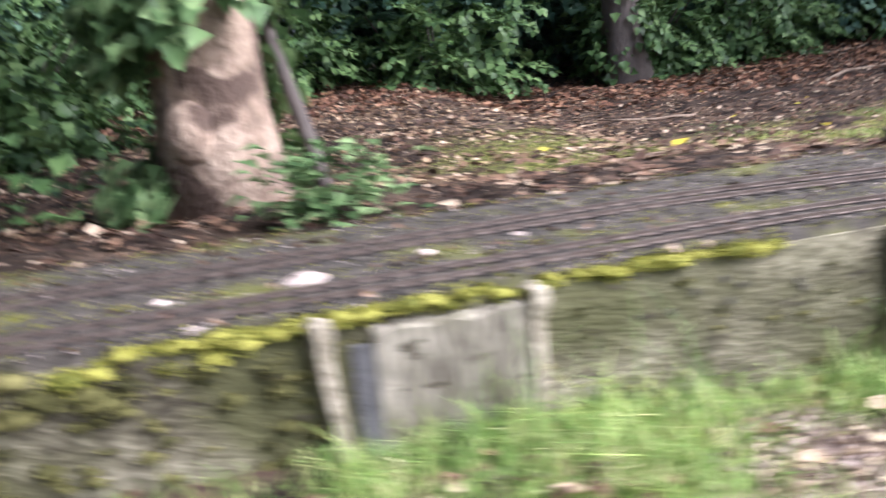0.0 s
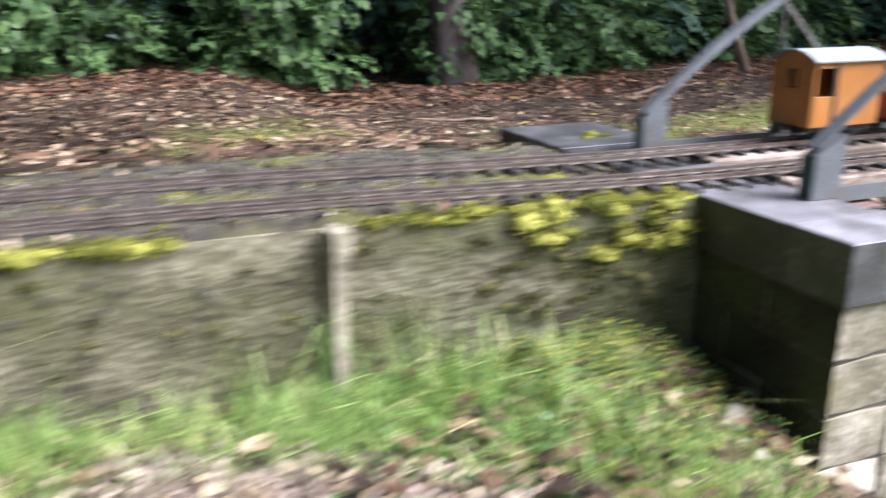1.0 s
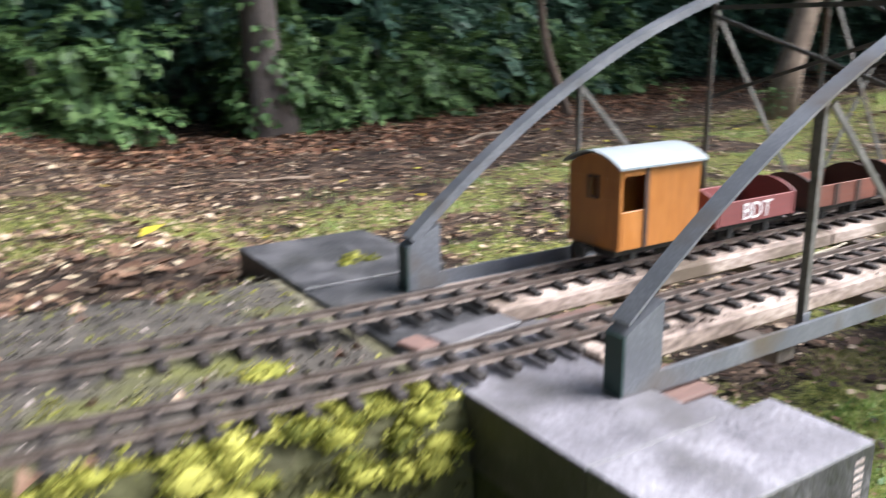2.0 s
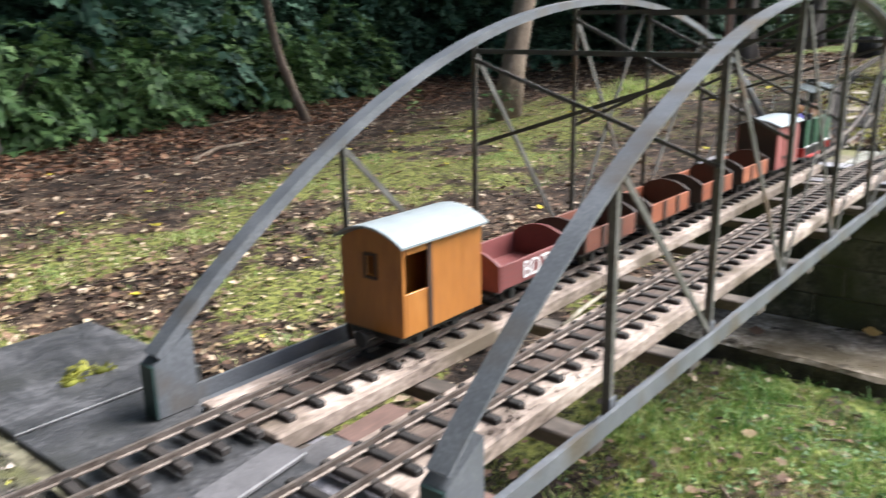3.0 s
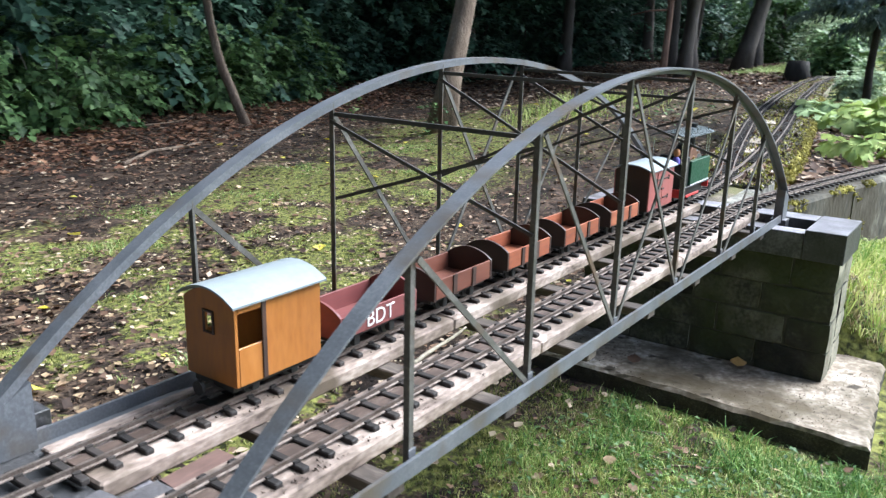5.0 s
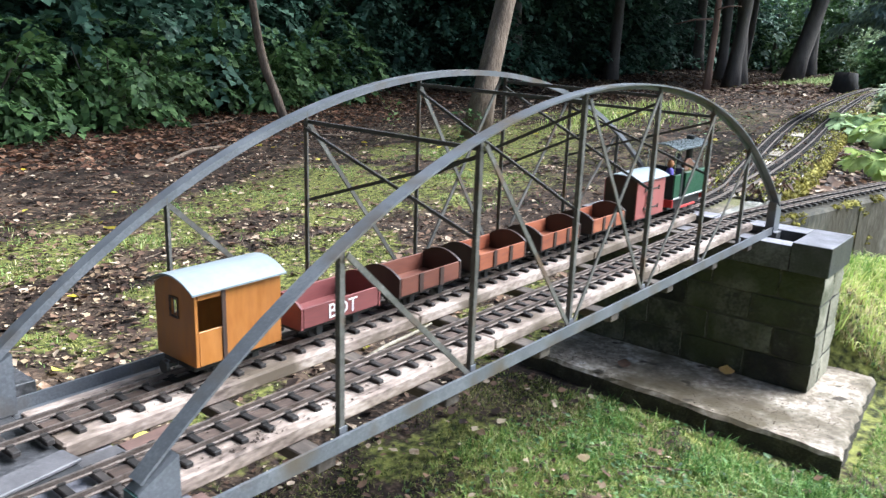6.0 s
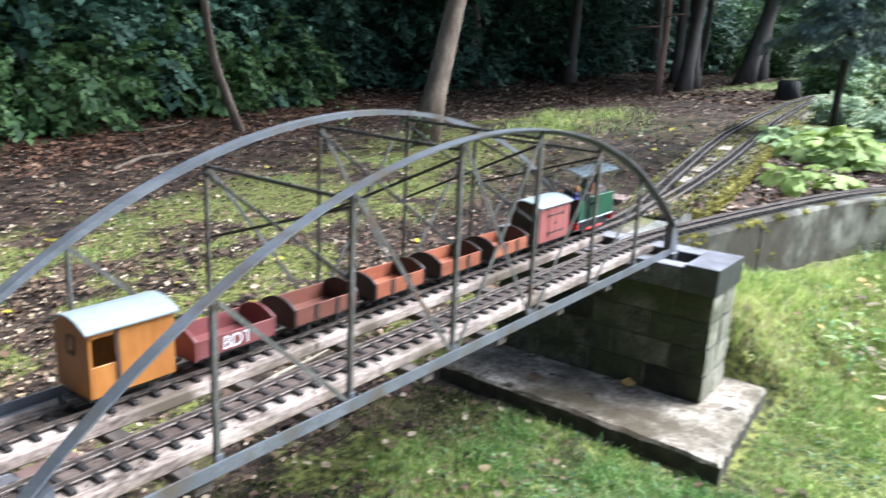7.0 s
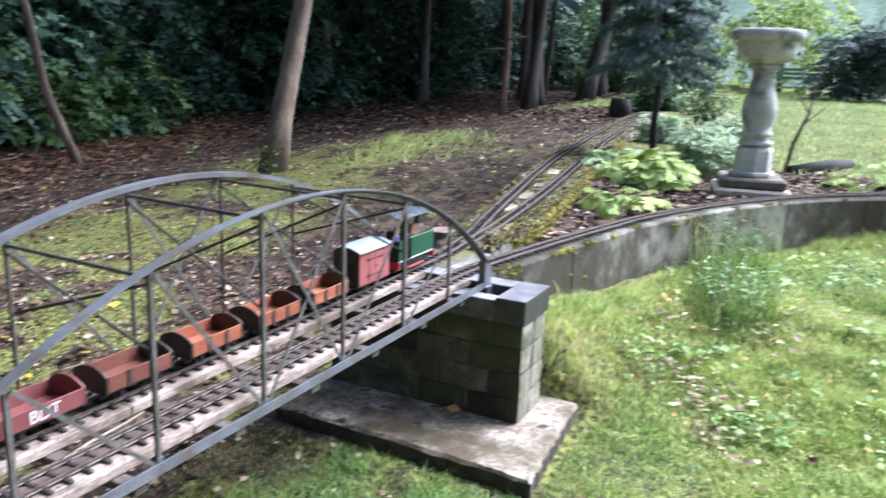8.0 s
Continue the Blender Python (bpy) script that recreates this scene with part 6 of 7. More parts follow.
for x, y, s, mt, lab in ((24.5, -1.25, 1.3, "yew", "dark clipped bush on the lawn"), (30.0, -2.6, 1.7, "ivy_light", "rounded green bush at the lawn's far side"), (15.6, 2.3, 0.55, "ivy_light", "green bush beside the far track"), (21.0, 3.4, 0.8, "haze_leaf", "pale green bush at the wood's edge"),
                         (33.0, 7.4, 2.3, "ivy", "broad green bush at the wood's edge"), (34.5, 10.2, 2.5, "ivy", "broad green bush at the wood's edge"), (32.0, 4.9, 1.9, "ivy_light", "broad green bush at the wood's edge"), (36.5, 8.4, 2.6, "ivy_light", "broad green bush at the wood's edge"), (29.0, 1.2, 2.2, "bigleaf", "tall light green bush at the lawn's far side"), (33.0, -4.5, 2.6, "bigleaf", "tall light green bush at the lawn's far side"), (31.0, -8.5, 2.4, "bigleaf", "tall light green bush at the lawn's far side"), (12.6, 0.9, 0.38, "ivy", "low leafy plant near the track"), (9.0, 0.85, 0.2, "haze_leaf", "low leafy plant near the track"), (6.55, 0.0, 0.24, "haze_leaf", "low grey-green bushy plant near the conifer"), (6.2, -0.22, 0.18, "haze_leaf", "low grey-green bushy plant behind the birdbath"), (7.4, -0.12, 0.25, "haze_leaf", "low grey-green bushy plant behind the birdbath")):
    sb = thing("bush", x, y, float(ground_z(x, y)), lab, "bush", group="bushes on the lawn")
    part("foliage", shrub_mesh("foliage", 9000 if mt == "yew" else 3500 if s > 0.3 else 5200, s, s, 1.5 * s, 0.09 * max(1, s) ** 0.8 if s > 0.5 else 0.034, int(x * 10), M[mt]), None, sb)
    part("stem", Bits().rod((0, 0, -0.05), (0.02, 0.01, 0.9 * s), 0.05 * s, 0.02 * s, n=8), M["bark_dark"], sb)

# bare twiggy sapling beside the birdbath
tw = thing("sapling", 7.1, -0.645, float(ground_z(7.1, -0.645)), "small bare dark sapling behind the birdbath", "sapling")
part("stem", trunk_bits([(0, 0, -0.05), (0.03, -0.05, 0.25), (0.02, -0.14, 0.5), (0.03, -0.17, 0.75), (0.04, -0.22, 1.0)], [0.019, 0.016, 0.012, 0.008, 0.004], n=8, seed=9), M["bark_dark"], tw, smooth=True)
for a, b in (((0.02, -0.14, 0.5), (0.1, 0.1, 0.85)), ((0.03, -0.17, 0.7), (-0.05, -0.35, 1.0)), ((0.03, -0.1, 0.4), (0.0, -0.3, 0.6))):
    part("twig", Bits().rod(a, b, 0.007, 0.002, n=6), M["bark_dark"], tw)
log = part("log", trunk_bits([(0, 0, 0), (0.5, -0.25, 0.02), (1.0, -0.45, 0.0)], [0.055, 0.05, 0.042], seed=4), M["rotten"], smooth=True)
log.location = (6.9, -0.72, float(ground_z(6.9, -0.72)) + 0.03)
tagged(log, "dark rotting log lying in the bed", "log")
stump = part("tree_stump", trunk_bits([(0, 0, -0.1), (0, 0, 0.14), (0.02, 0, 0.28)], [0.21, 0.18, 0.165], seed=8, flare=0.3), M["rotten"], smooth=True)
stump.location = (13.0, 2.36, float(ground_z(13.0, 2.36)))
tagged(stump, "black rotting tree stump beside the far track", "stump")

bench = thing("garden_bench", 26.2, 0.55, float(ground_z(26.2, 0.55)), "faded green slatted garden bench on the far lawn", "bench", rz=95)
for k in range(4):
    part("seat_slat", Bits().box(-0.8, 0.8, -0.22 + k * 0.11, -0.13 + k * 0.11, 0.42, 0.445, 0.004), M["bench"], bench)
for k in range(3):
    part("back_slat", Bits().box(-0.8, 0.8, 0.25, 0.275, 0.53 + k * 0.12, 0.62 + k * 0.12, 0.004), M["bench"], bench)
for sx in (-0.72, 0.72):
    for sy in (-0.2, 0.24):
        part("leg", Bits().box(sx - 0.03, sx + 0.03, sy - 0.03, sy + 0.03, -0.03, 0.419 if sy < 0 else 0.88, 0.004), M["bench"], bench)


# ---------------------------------------------------------------- closing greenery far behind, and an added screen against the western sky
def far_screen(name, points, height, material, label):
    v = []
    n = 12
    for i, (x, y) in enumerate(points):
        for k in range(n + 1):
            f = k / n
            v.append((x + (float(fbm(i * 0.9, k * 0.8, 91)) - 0.5) * 2.5, y + (float(fbm(i * 0.8 + 9, k * 0.9, 92)) - 0.5) * 2.5, -1.0 + height * f * (0.8 + 0.4 * float(vnoise(i * 0.6, 2, 93)))))
    f = [(i * (n + 1) + k, (i + 1) * (n + 1) + k, (i + 1) * (n + 1) + k + 1, i * (n + 1) + k + 1) for i in range(len(points) - 1) for k in range(n)]
    return tagged(part(name, Bits().add(v, f), material, smooth=True), label, "backdrop", kind="structure")


far_screen("backdrop_wood", [(-14 + 1.5 * k, 14.5 + 0.18 * max(0, k - 12)) for k in range(34)] + [(37.5, 16.8), (38.5, 14.5), (39.5, 12.0), (40.5, 9.5)], 9, M["thicket"], "added blue-grey screen in place of the wood's hazy depth")
# mostly unseen screen, added close by to keep western skylight off the bridge
far_screen("backdrop_wood", [(-13, 14.5), (-12, 12), (-10.5, 9.5), (-9, 7), (-7.8, 4.6), (-6.8, 2.2), (-6, 0), (-5.5, -2.2), (-5.3, -4.5), (-5.4, -7), (-6, -9.5)], 12, M["thicket"], "added blue-grey screen in place of the wood's hazy depth")
far_screen("backdrop_lawn", [(41 + 0.3 * k, 9.8 - 1.8 * k) for k in range(22)], 8, M["far_green"], "faintly glowing distant green foliage beyond the lawn")


# ---------------------------------------------------------------- small stones and stakes on the approach
def stone(x, y, z, s, seed, label, flat=0.6, paint="stone_pale"):
    r = np.random.default_rng(seed)
    b = Bits().lathe((0, 0, 0), [(0.2 * s, -0.45 * s * flat), (0.8 * s, -0.3 * s * flat), (1.0 * s, 0.1 * s * flat), (0.8 * s, 0.6 * s * flat), (0.35 * s, 0.85 * s * flat)], 7)
    stretch = np.array([r.uniform(0.8, 1.5), r.uniform(0.7, 1.1), 1])
    b.v = [tuple(np.array(p) * stretch * r.uniform(0.72, 1.22, 3)) for p in b.v]
    ob = part("stone", b, M[paint])
    ob.matrix_world = pose(x, y, z, 0, 0, seed * 47)
    return tagged(ob, label, "stone", group="pale stones by the track")


for i, (x, y, s) in enumerate(((-1.647, 0.285, 0.032), (-1.56, 0.262, 0.014), (-1.447, 0.335, 0.022), (-1.86, 0.30, 0.018), (-1.80, 0.17, 0.015), (-2.12, 0.22, 0.026), (-1.28, 0.36, 0.014))):
    stone(x, y, -0.012, s, i, "pale pinkish stone lying beside the track")
rs = np.random.default_rng(77)
for i in range(70):
    x = rs.uniform(3.3, 6.8)
    a, b = float(siding_track(x)) + 0.055, float(far_track(x)) - 0.055
    stone(x, rs.uniform(a, b), -0.022, min(0.034, 0.013 * math.exp(rs.normal() * 0.5)), 100 + i, "pale brown rubble stone on the bank between the tracks", flat=0.45, paint="rubble")
for i, (x, l, w, a) in enumerate(((3.62, 0.22, 0.05, 14), (4.05, 0.26, 0.07, 12), (4.5, 0.20, 0.06, 16), (5.2, 0.30, 0.08, 13))):
    fl = part("flat_stone", Bits().box(-l / 2, l / 2, -w / 2, w / 2, -0.012, 0.008, 0.004), M["rubble"])
    fl.matrix_world = pose(x, 0.5 * float(siding_track(x) + far_track(x)), -0.018, 2, 1, a)
    tagged(fl, "pale flat stone laid between the tracks on the bank", "stone", group="pale stones by the track")
blk = part("stone_block", block_mesh(0.165, 0.115, 0.34, 91), M["stone_red"])
blk.matrix_world = pose(2.825, 0.530, -0.172, 0, 2, 12)
tagged(blk, "squared dull red stone block beside the far track", "stone block")

lean = part("leaning_slate", Bits().box(-0.017, 0.017, -0.004, 0.004, 0.0, 0.175, 0.0015), M["slate_dark"])
lean.matrix_world = pose(-1.592, float(wall_face(-1.592)) - 0.016, -0.235, -3, 1, 0)
tagged(lean, "narrow dark slate leaning upright against the wall", "slate")
for x, zt, tl, sunk in ((-1.632, -0.012, -3, 0.016), (-1.338, -0.016, 1, 0.004), (-0.735, -0.018, 2, 0.016)):
    y = float(wall_face(x)) - sunk
    zf = float(ground_z(x, y)) - 0.06
    h = zt - zf
    b = trunk_bits([(0, 0, 0), (0.001, 0, h * 0.4), (-0.002, 0, h * 0.8), (0.002, 0, h * 0.9), (0.0, 0, h * 0.985), (0.003, 0, h)], [0.017, 0.016, 0.017, 0.0205, 0.020, 0.011], n=5, seed=int(abs(x) * 50))
    ob = part("stake", b, M["post"])
    ob.matrix_world = pose(x, y, zf, 0, tl, 0)
    tagged(ob, "pale weathered stake standing against the wall", "stake", group="stakes along the wall")


# ---------------------------------------------------------------- moss on the walls and bank
def moss_patch(places, seed, per=300, size=0.006, paint="moss"):
    """Cushions of moss: lumpy domes bristling with short leaves; places are x, y, z, radius."""
    r = np.random.default_rng(seed)
    ats, dirs, dome_v, dome_f = [], [], [], []
    for x, y, z, rad in places:
        n = int(per * (rad / 0.04) ** 1.6) + 14
        d = unit(r.normal(size=(n, 3)) + np.array([0, -0.25, 0.45]))
        sh = rad * (0.85 + 0.3 * r.uniform(0, 1, (n, 1)))
        ats.append(np.array([x, y, z]) + d * sh * np.array([1.0, 0.62, 0.5]))
        dirs.append(d + r.normal(size=(n, 3)) * 0.5)
        base = sum(len(q) for q in dome_v)
        rings, seg = 4, 9
        a = np.linspace(0, 2 * np.pi, seg, endpoint=False)
        pts = []
        for k in range(rings):
            t = -0.5 + (math.pi / 2 + 0.5) * k / (rings - 0.4)
            w = rad * (0.9 + 0.25 * r.uniform(-1, 1, seg))
            pts.append(np.stack([x + w * np.cos(a) * math.cos(t), y + 0.62 * w * np.sin(a) * math.cos(t), z + 0.5 * w * math.sin(t)], 1))
        dome_v.append(np.concatenate(pts + [np.array([[x, y, z + rad * 0.5]])]))
        for k in range(rings - 1):
            for i in range(seg):
                j = (i + 1) % seg
                p, q, u, v = base + k * seg + i, base + k * seg + j, base + (k + 1) * seg + j, base + (k + 1) * seg + i
                dome_f += [(p, q, u), (p, u, v)]
        top = base + rings * seg
        dome_f += [(base + (rings - 1) * seg + i, base + (rings - 1) * seg + (i + 1) % seg, top) for i in range(seg)]
    at, dr = np.concatenate(ats), np.concatenate(dirs)
    me = leaves("moss", at, dr, r.normal(size=at.shape), size * r.uniform(0.5, 1.3, len(at)), M[paint], wide=0.7)
    dome = raw_mesh("moss", np.concatenate(dome_v), np.array(dome_f), M[paint], smooth=True)
    bm = bmesh.new()
    bm.from_mesh(me)
    bm.from_mesh(dome)
    bm.to_mesh(me)
    bm.free()
    bpy.data.meshes.remove(dome)
    return me


rs = np.random.default_rng(5)
pl = []
for x in np.arange(-2.9, -0.18, 0.026):
    if vnoise(x * 7.0, 0.3, 12) + 0.2 * sm(-1.0, -0.2, x) > 0.42:
        for _ in range(5):
            pl.append((x + rs.uniform(-0.02, 0.02), float(wall_face(x)) + rs.uniform(-0.004, 0.045), -0.016 - 0.012 * rs.uniform(0, 1), rs.uniform(0.007, 0.022)))
for _ in range(22):
    x = rs.uniform(-0.46, -0.18)
    pl.append((x, float(wall_face(x)) - 0.002, -0.03 - 0.07 * rs.uniform(0, 1) ** 1.6, rs.uniform(0.012, 0.030)))
for _ in range(14):
    x = rs.uniform(-2.6, -1.70)
    pl.append((x, float(wall_face(x)) - 0.002, -0.022 - rs.uniform(0, 0.03), rs.uniform(0.014, 0.030)))
for x, y in ((-0.06, 0.60), (-0.04, 0.615), (-0.07, 0.585), (-0.025, 0.59)):
    pl.append((x, y, -0.017, 0.013))
for _ in range(40):
    x = rs.uniform(-2.4, -0.3)
    pl.append((x, 0.5 * float(near_track(x) + far_track(x)) + rs.uniform(-0.03, 0.03), -0.022, rs.uniform(0.015, 0.035)))
tagged(part("moss", moss_patch(pl, 13, per=140, size=0.0066), None), "bright yellow-green moss cushions on the wall's edge", "moss", kind="stuff")
pl = []
for _ in range(90):
    x = rs.uniform(-0.52, -0.18)
    pl.append((x, float(wall_face(x)) + 0.002, -0.06 - 0.16 * rs.uniform(0, 1) ** 1.3, rs.uniform(0.006, 0.019)))
for _ in range(130):
    x = rs.uniform(-2.5, -1.66)
    pl.append((x, float(wall_face(x)) + 0.002 - 0.012 * rs.uniform(0, 1), -0.04 - 0.24 * rs.uniform(0, 1), rs.uniform(0.007, 0.022)))
for _ in range(40):
    x = rs.uniform(-2.6, -1.72)
    pl.append((x, float(wall_face(x)) - 0.002, -0.025 - rs.uniform(0, 0.06), rs.uniform(0.016, 0.040)))
for _ in range(90):
    x = rs.uniform(-2.5, -0.6)
    pl.append((x, float(wall_face(x)) + 0.002, -0.05 - 0.18 * rs.uniform(0, 1), rs.uniform(0.005, 0.014)))
tagged(part("moss", moss_patch(pl, 15, per=105, size=0.0066, paint="moss_dull"), None), "dull olive moss and roots hanging on the wall's face", "moss", kind="stuff")
pl = []
for x in np.arange(2.75, 8.5, 0.03):
    e = bank_edge(x)
    for _ in range(4):
        pl.append((x, e + rs.uniform(-0.01, 0.05), -0.03 - max(0, rs.uniform(-0.05, 0.10)), rs.uniform(0.014, 0.036)))
    if x < 5.6:
        for _ in range(4):
            pl.append((x + rs.uniform(-0.02, 0.02), e - rs.uniform(0.0, 0.015), -0.045 - rs.uniform(0, 0.10), rs.uniform(0.014, 0.032)))
for _ in range(150):
    x = rs.uniform(3.25, 7.0)
    pl.append((x, rs.uniform(float(siding_track(x)) + 0.05, float(far_track(x)) - 0.05), -0.028, rs.uniform(0.012, 0.035)))
for i in range(2, len(curve) - 8):
    c = curve[i]
    d = (curve[i + 1] - curve[i - 1]).normalized()
    for _ in range(4 if vnoise(i * 0.35, 0.7, 15) > 0.5 else 0):
        o, s = rs.uniform(0.045, 0.078), rs.uniform(-0.03, 0.03)
        pl.append((c.x + d.y * o + d.x * s, c.y - d.x * o + d.y * s, -0.026 - max(0, rs.uniform(-0.03, 0.04)) * (o > 0.070), rs.uniform(0.006, 0.017)))
for i in range(2, 44):
    c = curve[i]
    d = (curve[i + 1] - curve[i - 1]).normalized()
    for _ in range(2 if vnoise(i * 0.3, 2.7, 16) > 0.42 else 0):
        s = rs.uniform(-0.03, 0.03)
        pl.append((c.x + d.y * 0.073 + d.x * s, c.y - d.x * 0.073 + d.y * s, -0.045 - 0.16 * rs.uniform(0, 1) ** 2, rs.uniform(0.007, 0.018)))
for x, y in ((2.86, -0.055), (2.9, -0.065), (2.83, -0.05), (3.05, -0.10), (3.1, -0.11), (3.3, -0.16)):
    pl.append((x, y, -0.03, 0.03))
tagged(part("moss", moss_patch(pl, 14, per=34, size=0.0085, paint="moss_ochre"), None), "yellow-green moss along the bank's stony edge", "moss", kind="stuff")


# ---------------------------------------------------------------- grass and leaf litter
def scatter(n, x0, x1, y0, y1, seed, keep):
    r = np.random.default_rng(seed)
    x, y = r.uniform(x0, x1, n), r.uniform(y0, y1, n)
    k = keep(x, y, r)
    return x[k], y[k], r


def clear_of_works(x, y):
    """True away from walls, piers, slab and track beds."""
    wall = (x < -0.1) & (y > wall_face(x) - 0.012) & (y < 0.62)
    piers = (x > -0.19) & (x < 0.08) & (y > -0.22) & (y < 0.81)
    slab_ = (x > 1.63) & (x < 2.34) & (y > -0.40) & (y < 0.68)
    ny = np.interp(x, RIGHT_X, RIGHT_Y)
    cw = (x > 2.2) & (np.abs(y - ny) < 0.13)
    bk = (x > 2.2) & (y > siding_track(x) - 0.17) & (y < far_track(x) + 0.16)
    return ~(wall | piers | slab_ | cw | bk)


def lawn(name, n, box, seed, h0, h1, w0, dens, label, paint="grass"):
    x, y, r = scatter(n, *box, seed, lambda x, y, r: clear_of_works(x, y) & (r.uniform(0, 1, len(x)) < dens(x, y)))
    at = np.stack([x, y, ground_z(x, y) - 0.004], 1)
    lean = r.normal(size=(len(x), 2)) * 0.6
    h = r.uniform(h0, h1, len(x)) * (0.25 + 1.5 * fbm(x * 5, y * 5, 19) ** 1.4)
    return tagged(part(name, blades(name, at, lean, h, w0 * r.uniform(0.6, 1.3, len(x)), M[paint]), None), label, "grass", kind="stuff")


lawn("grass", 260, (-1.5, -0.45, -0.05, 0.11), 142, 0.14, 0.34, 0.0011, lambda x, y: 0.3 + 0.7 * sm(0.45, 0.6, fbm(x * 5, y * 5, 86)), "long arching grass blades before the wall", "grass_lush")
near_side = lambda x, y: np.where(y < np.where(x < 2.3, 0.42, np.interp(x, RIGHT_X, RIGHT_Y)), green_amount(x, y), 0)
lawn("grass", 190000, (-2.4, 2.6, -1.0, 0.42), 101, 0.010, 0.044, 0.0013, lambda x, y: np.clip(near_side(x, y) * 1.5, 0, 1) * sm(-1.0, -0.6, y) * sm(2.6, 2.1, x), "short ragged grass below the wall and the bridge")
lawn("grass", 34000, (-2.6, 2.8, -4.2, -0.8), 150, 0.02, 0.07, 0.006, lambda x, y: sm(-0.8, -1.2, y) * sm(-4.2, -3.2, y) * green_amount(x, y), "short ragged grass of the open ground before the bridge")
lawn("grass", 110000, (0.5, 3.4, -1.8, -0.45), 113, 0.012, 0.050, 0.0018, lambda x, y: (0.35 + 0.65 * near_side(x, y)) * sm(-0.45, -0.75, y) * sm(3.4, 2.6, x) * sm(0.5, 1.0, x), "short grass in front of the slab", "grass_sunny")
lawn("grass", 16000, (1.05, 1.68, -0.75, 0.25), 114, 0.022, 0.075, 0.0017, lambda x, y: (0.15 + 0.85 * sm(0.45, 0.58, fbm(x * 6 + 2, y * 6, 87))) * sm(1.05, 1.5, x) * (x < 1.652), "dark green tufts of grass along the slab's edge", "grass_deep")
lawn("grass", 1500, (-0.62, -0.2, -0.3, 0.06), 112, 0.03, 0.10, 0.0016, lambda x, y: sm(0.40, 0.62, fbm(x * 9, y * 9, 92)) * (1 - trodden(x, y)), "grass tufts on the earth beside the near pier", "grass_lush")
lawn("grass", 33000, (-2.5, -0.36, -0.42, 0.12), 111, 0.018, 0.085, 0.0016, lambda x, y: sm(0.36, 0.60, fbm(x * 3.5, y * 3.5, 90)) * sm(-0.42, -0.15, y) * sm(-0.36, -0.55, x) * (1 - trodden(x, y)), "lush green grass along the foot of the wall", "grass_lush")
lawn("grass", 4200, (-2.6, 0.15, -0.30, 0.14), 102, 0.07, 0.20, 0.0018, lambda x, y: (0.25 + 0.75 * sm(-0.25, 0.12, y)) * sm(-0.40, -0.60, x) * (1 - trodden(x, y)) * (0.15 + 0.85 * sm(0.40, 0.6, fbm(x * 4, y * 4, 94))), "long grass tufts at the wall's foot")
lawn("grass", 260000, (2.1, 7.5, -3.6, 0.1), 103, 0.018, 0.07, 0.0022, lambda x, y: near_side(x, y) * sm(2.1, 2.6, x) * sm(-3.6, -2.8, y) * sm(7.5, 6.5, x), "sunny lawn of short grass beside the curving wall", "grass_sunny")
lawn("grass", 150000, (-1.6, 9.0, 0.5, 5.5), 104, 0.008, 0.024, 0.0022, lambda x, y: np.where(y > 0.62, green_amount(x, y) ** 1.5, 0) * 0.9, "thin mossy grass behind the bridge", "moss_green")
lawn("grass", 60000, (0.2, 5.5, 0.65, 4.2), 145, 0.012, 0.05, 0.0020, lambda x, y: np.where(y > 0.66, green_amount(x, y), 0) * sm(0.52, 0.62, fbm(x * 2.3 + 9, y * 2.3, 84)), "fresh green grass in patches on the moss", "grass_lush")
lawn("grass", 9000, (5.8, 9.2, 2.0, 4.6), 146, 0.05, 0.19, 0.0032, lambda x, y: sm(1.2, 0.3, np.hypot((x - 7.5) * 0.8, (y - 3.25) * 1.2)) * (0.2 + 0.8 * sm(0.42, 0.6, fbm(x * 2, y * 2, 83))), "tuft of long bright grass on the mossy ground", "grass_sunny")
lawn("grass", 40000, (6.8, 24.0, -8.0, 0.6), 105, 0.05, 0.10, 0.010, lambda x, y: 0.9 + 0 * x, "bright lawn beyond the bed", "lawn_pale")
lawn("grass", 22000, (14.5, 34.0, 0.6, 5.4), 119, 0.06, 0.12, 0.014, lambda x, y: sm(14.5, 17, x) * sm(5.4, 3.6, y), "pale lawn seen past the wood's edge", "lawn_pale")
lawn("dry_grass", 70000, (-0.3, 2.4, -0.9, 0.35), 109, 0.008, 0.030, 0.0014, lambda x, y: sm(0.45, 0.62, fbm(x * 3.1 + 2, y * 3.1, 89)) * (y < 0.4), "dry straw-coloured grass in worn patches by the slab", "grass_dry")
lawn("dry_grass", 90000, (-0.3, 6.5, -2.6, 0.35), 107, 0.012, 0.045, 0.0022, lambda x, y: sm(0.50, 0.66, fbm(x * 2.1 + 5, y * 2.1, 88)) * (y < np.where(x < 2.3, 0.4, np.interp(x, RIGHT_X, RIGHT_Y))), "dry straw-coloured grass in worn patches", "grass_dry")
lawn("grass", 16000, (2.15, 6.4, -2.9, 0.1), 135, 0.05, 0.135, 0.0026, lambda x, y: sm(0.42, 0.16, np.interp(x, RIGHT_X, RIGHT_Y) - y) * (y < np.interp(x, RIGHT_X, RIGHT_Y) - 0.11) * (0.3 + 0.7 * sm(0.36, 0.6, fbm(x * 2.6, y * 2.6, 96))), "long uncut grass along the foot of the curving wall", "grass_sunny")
lawn("grass", 60000, (2.1, 5.6, -2.6, -0.1), 136, 0.03, 0.105, 0.0026, lambda x, y: near_side(x, y) * sm(0.47, 0.60, fbm(x * 3.2 + 3, y * 3.2, 97)), "longer dark green tufts in the sunny lawn", "grass")
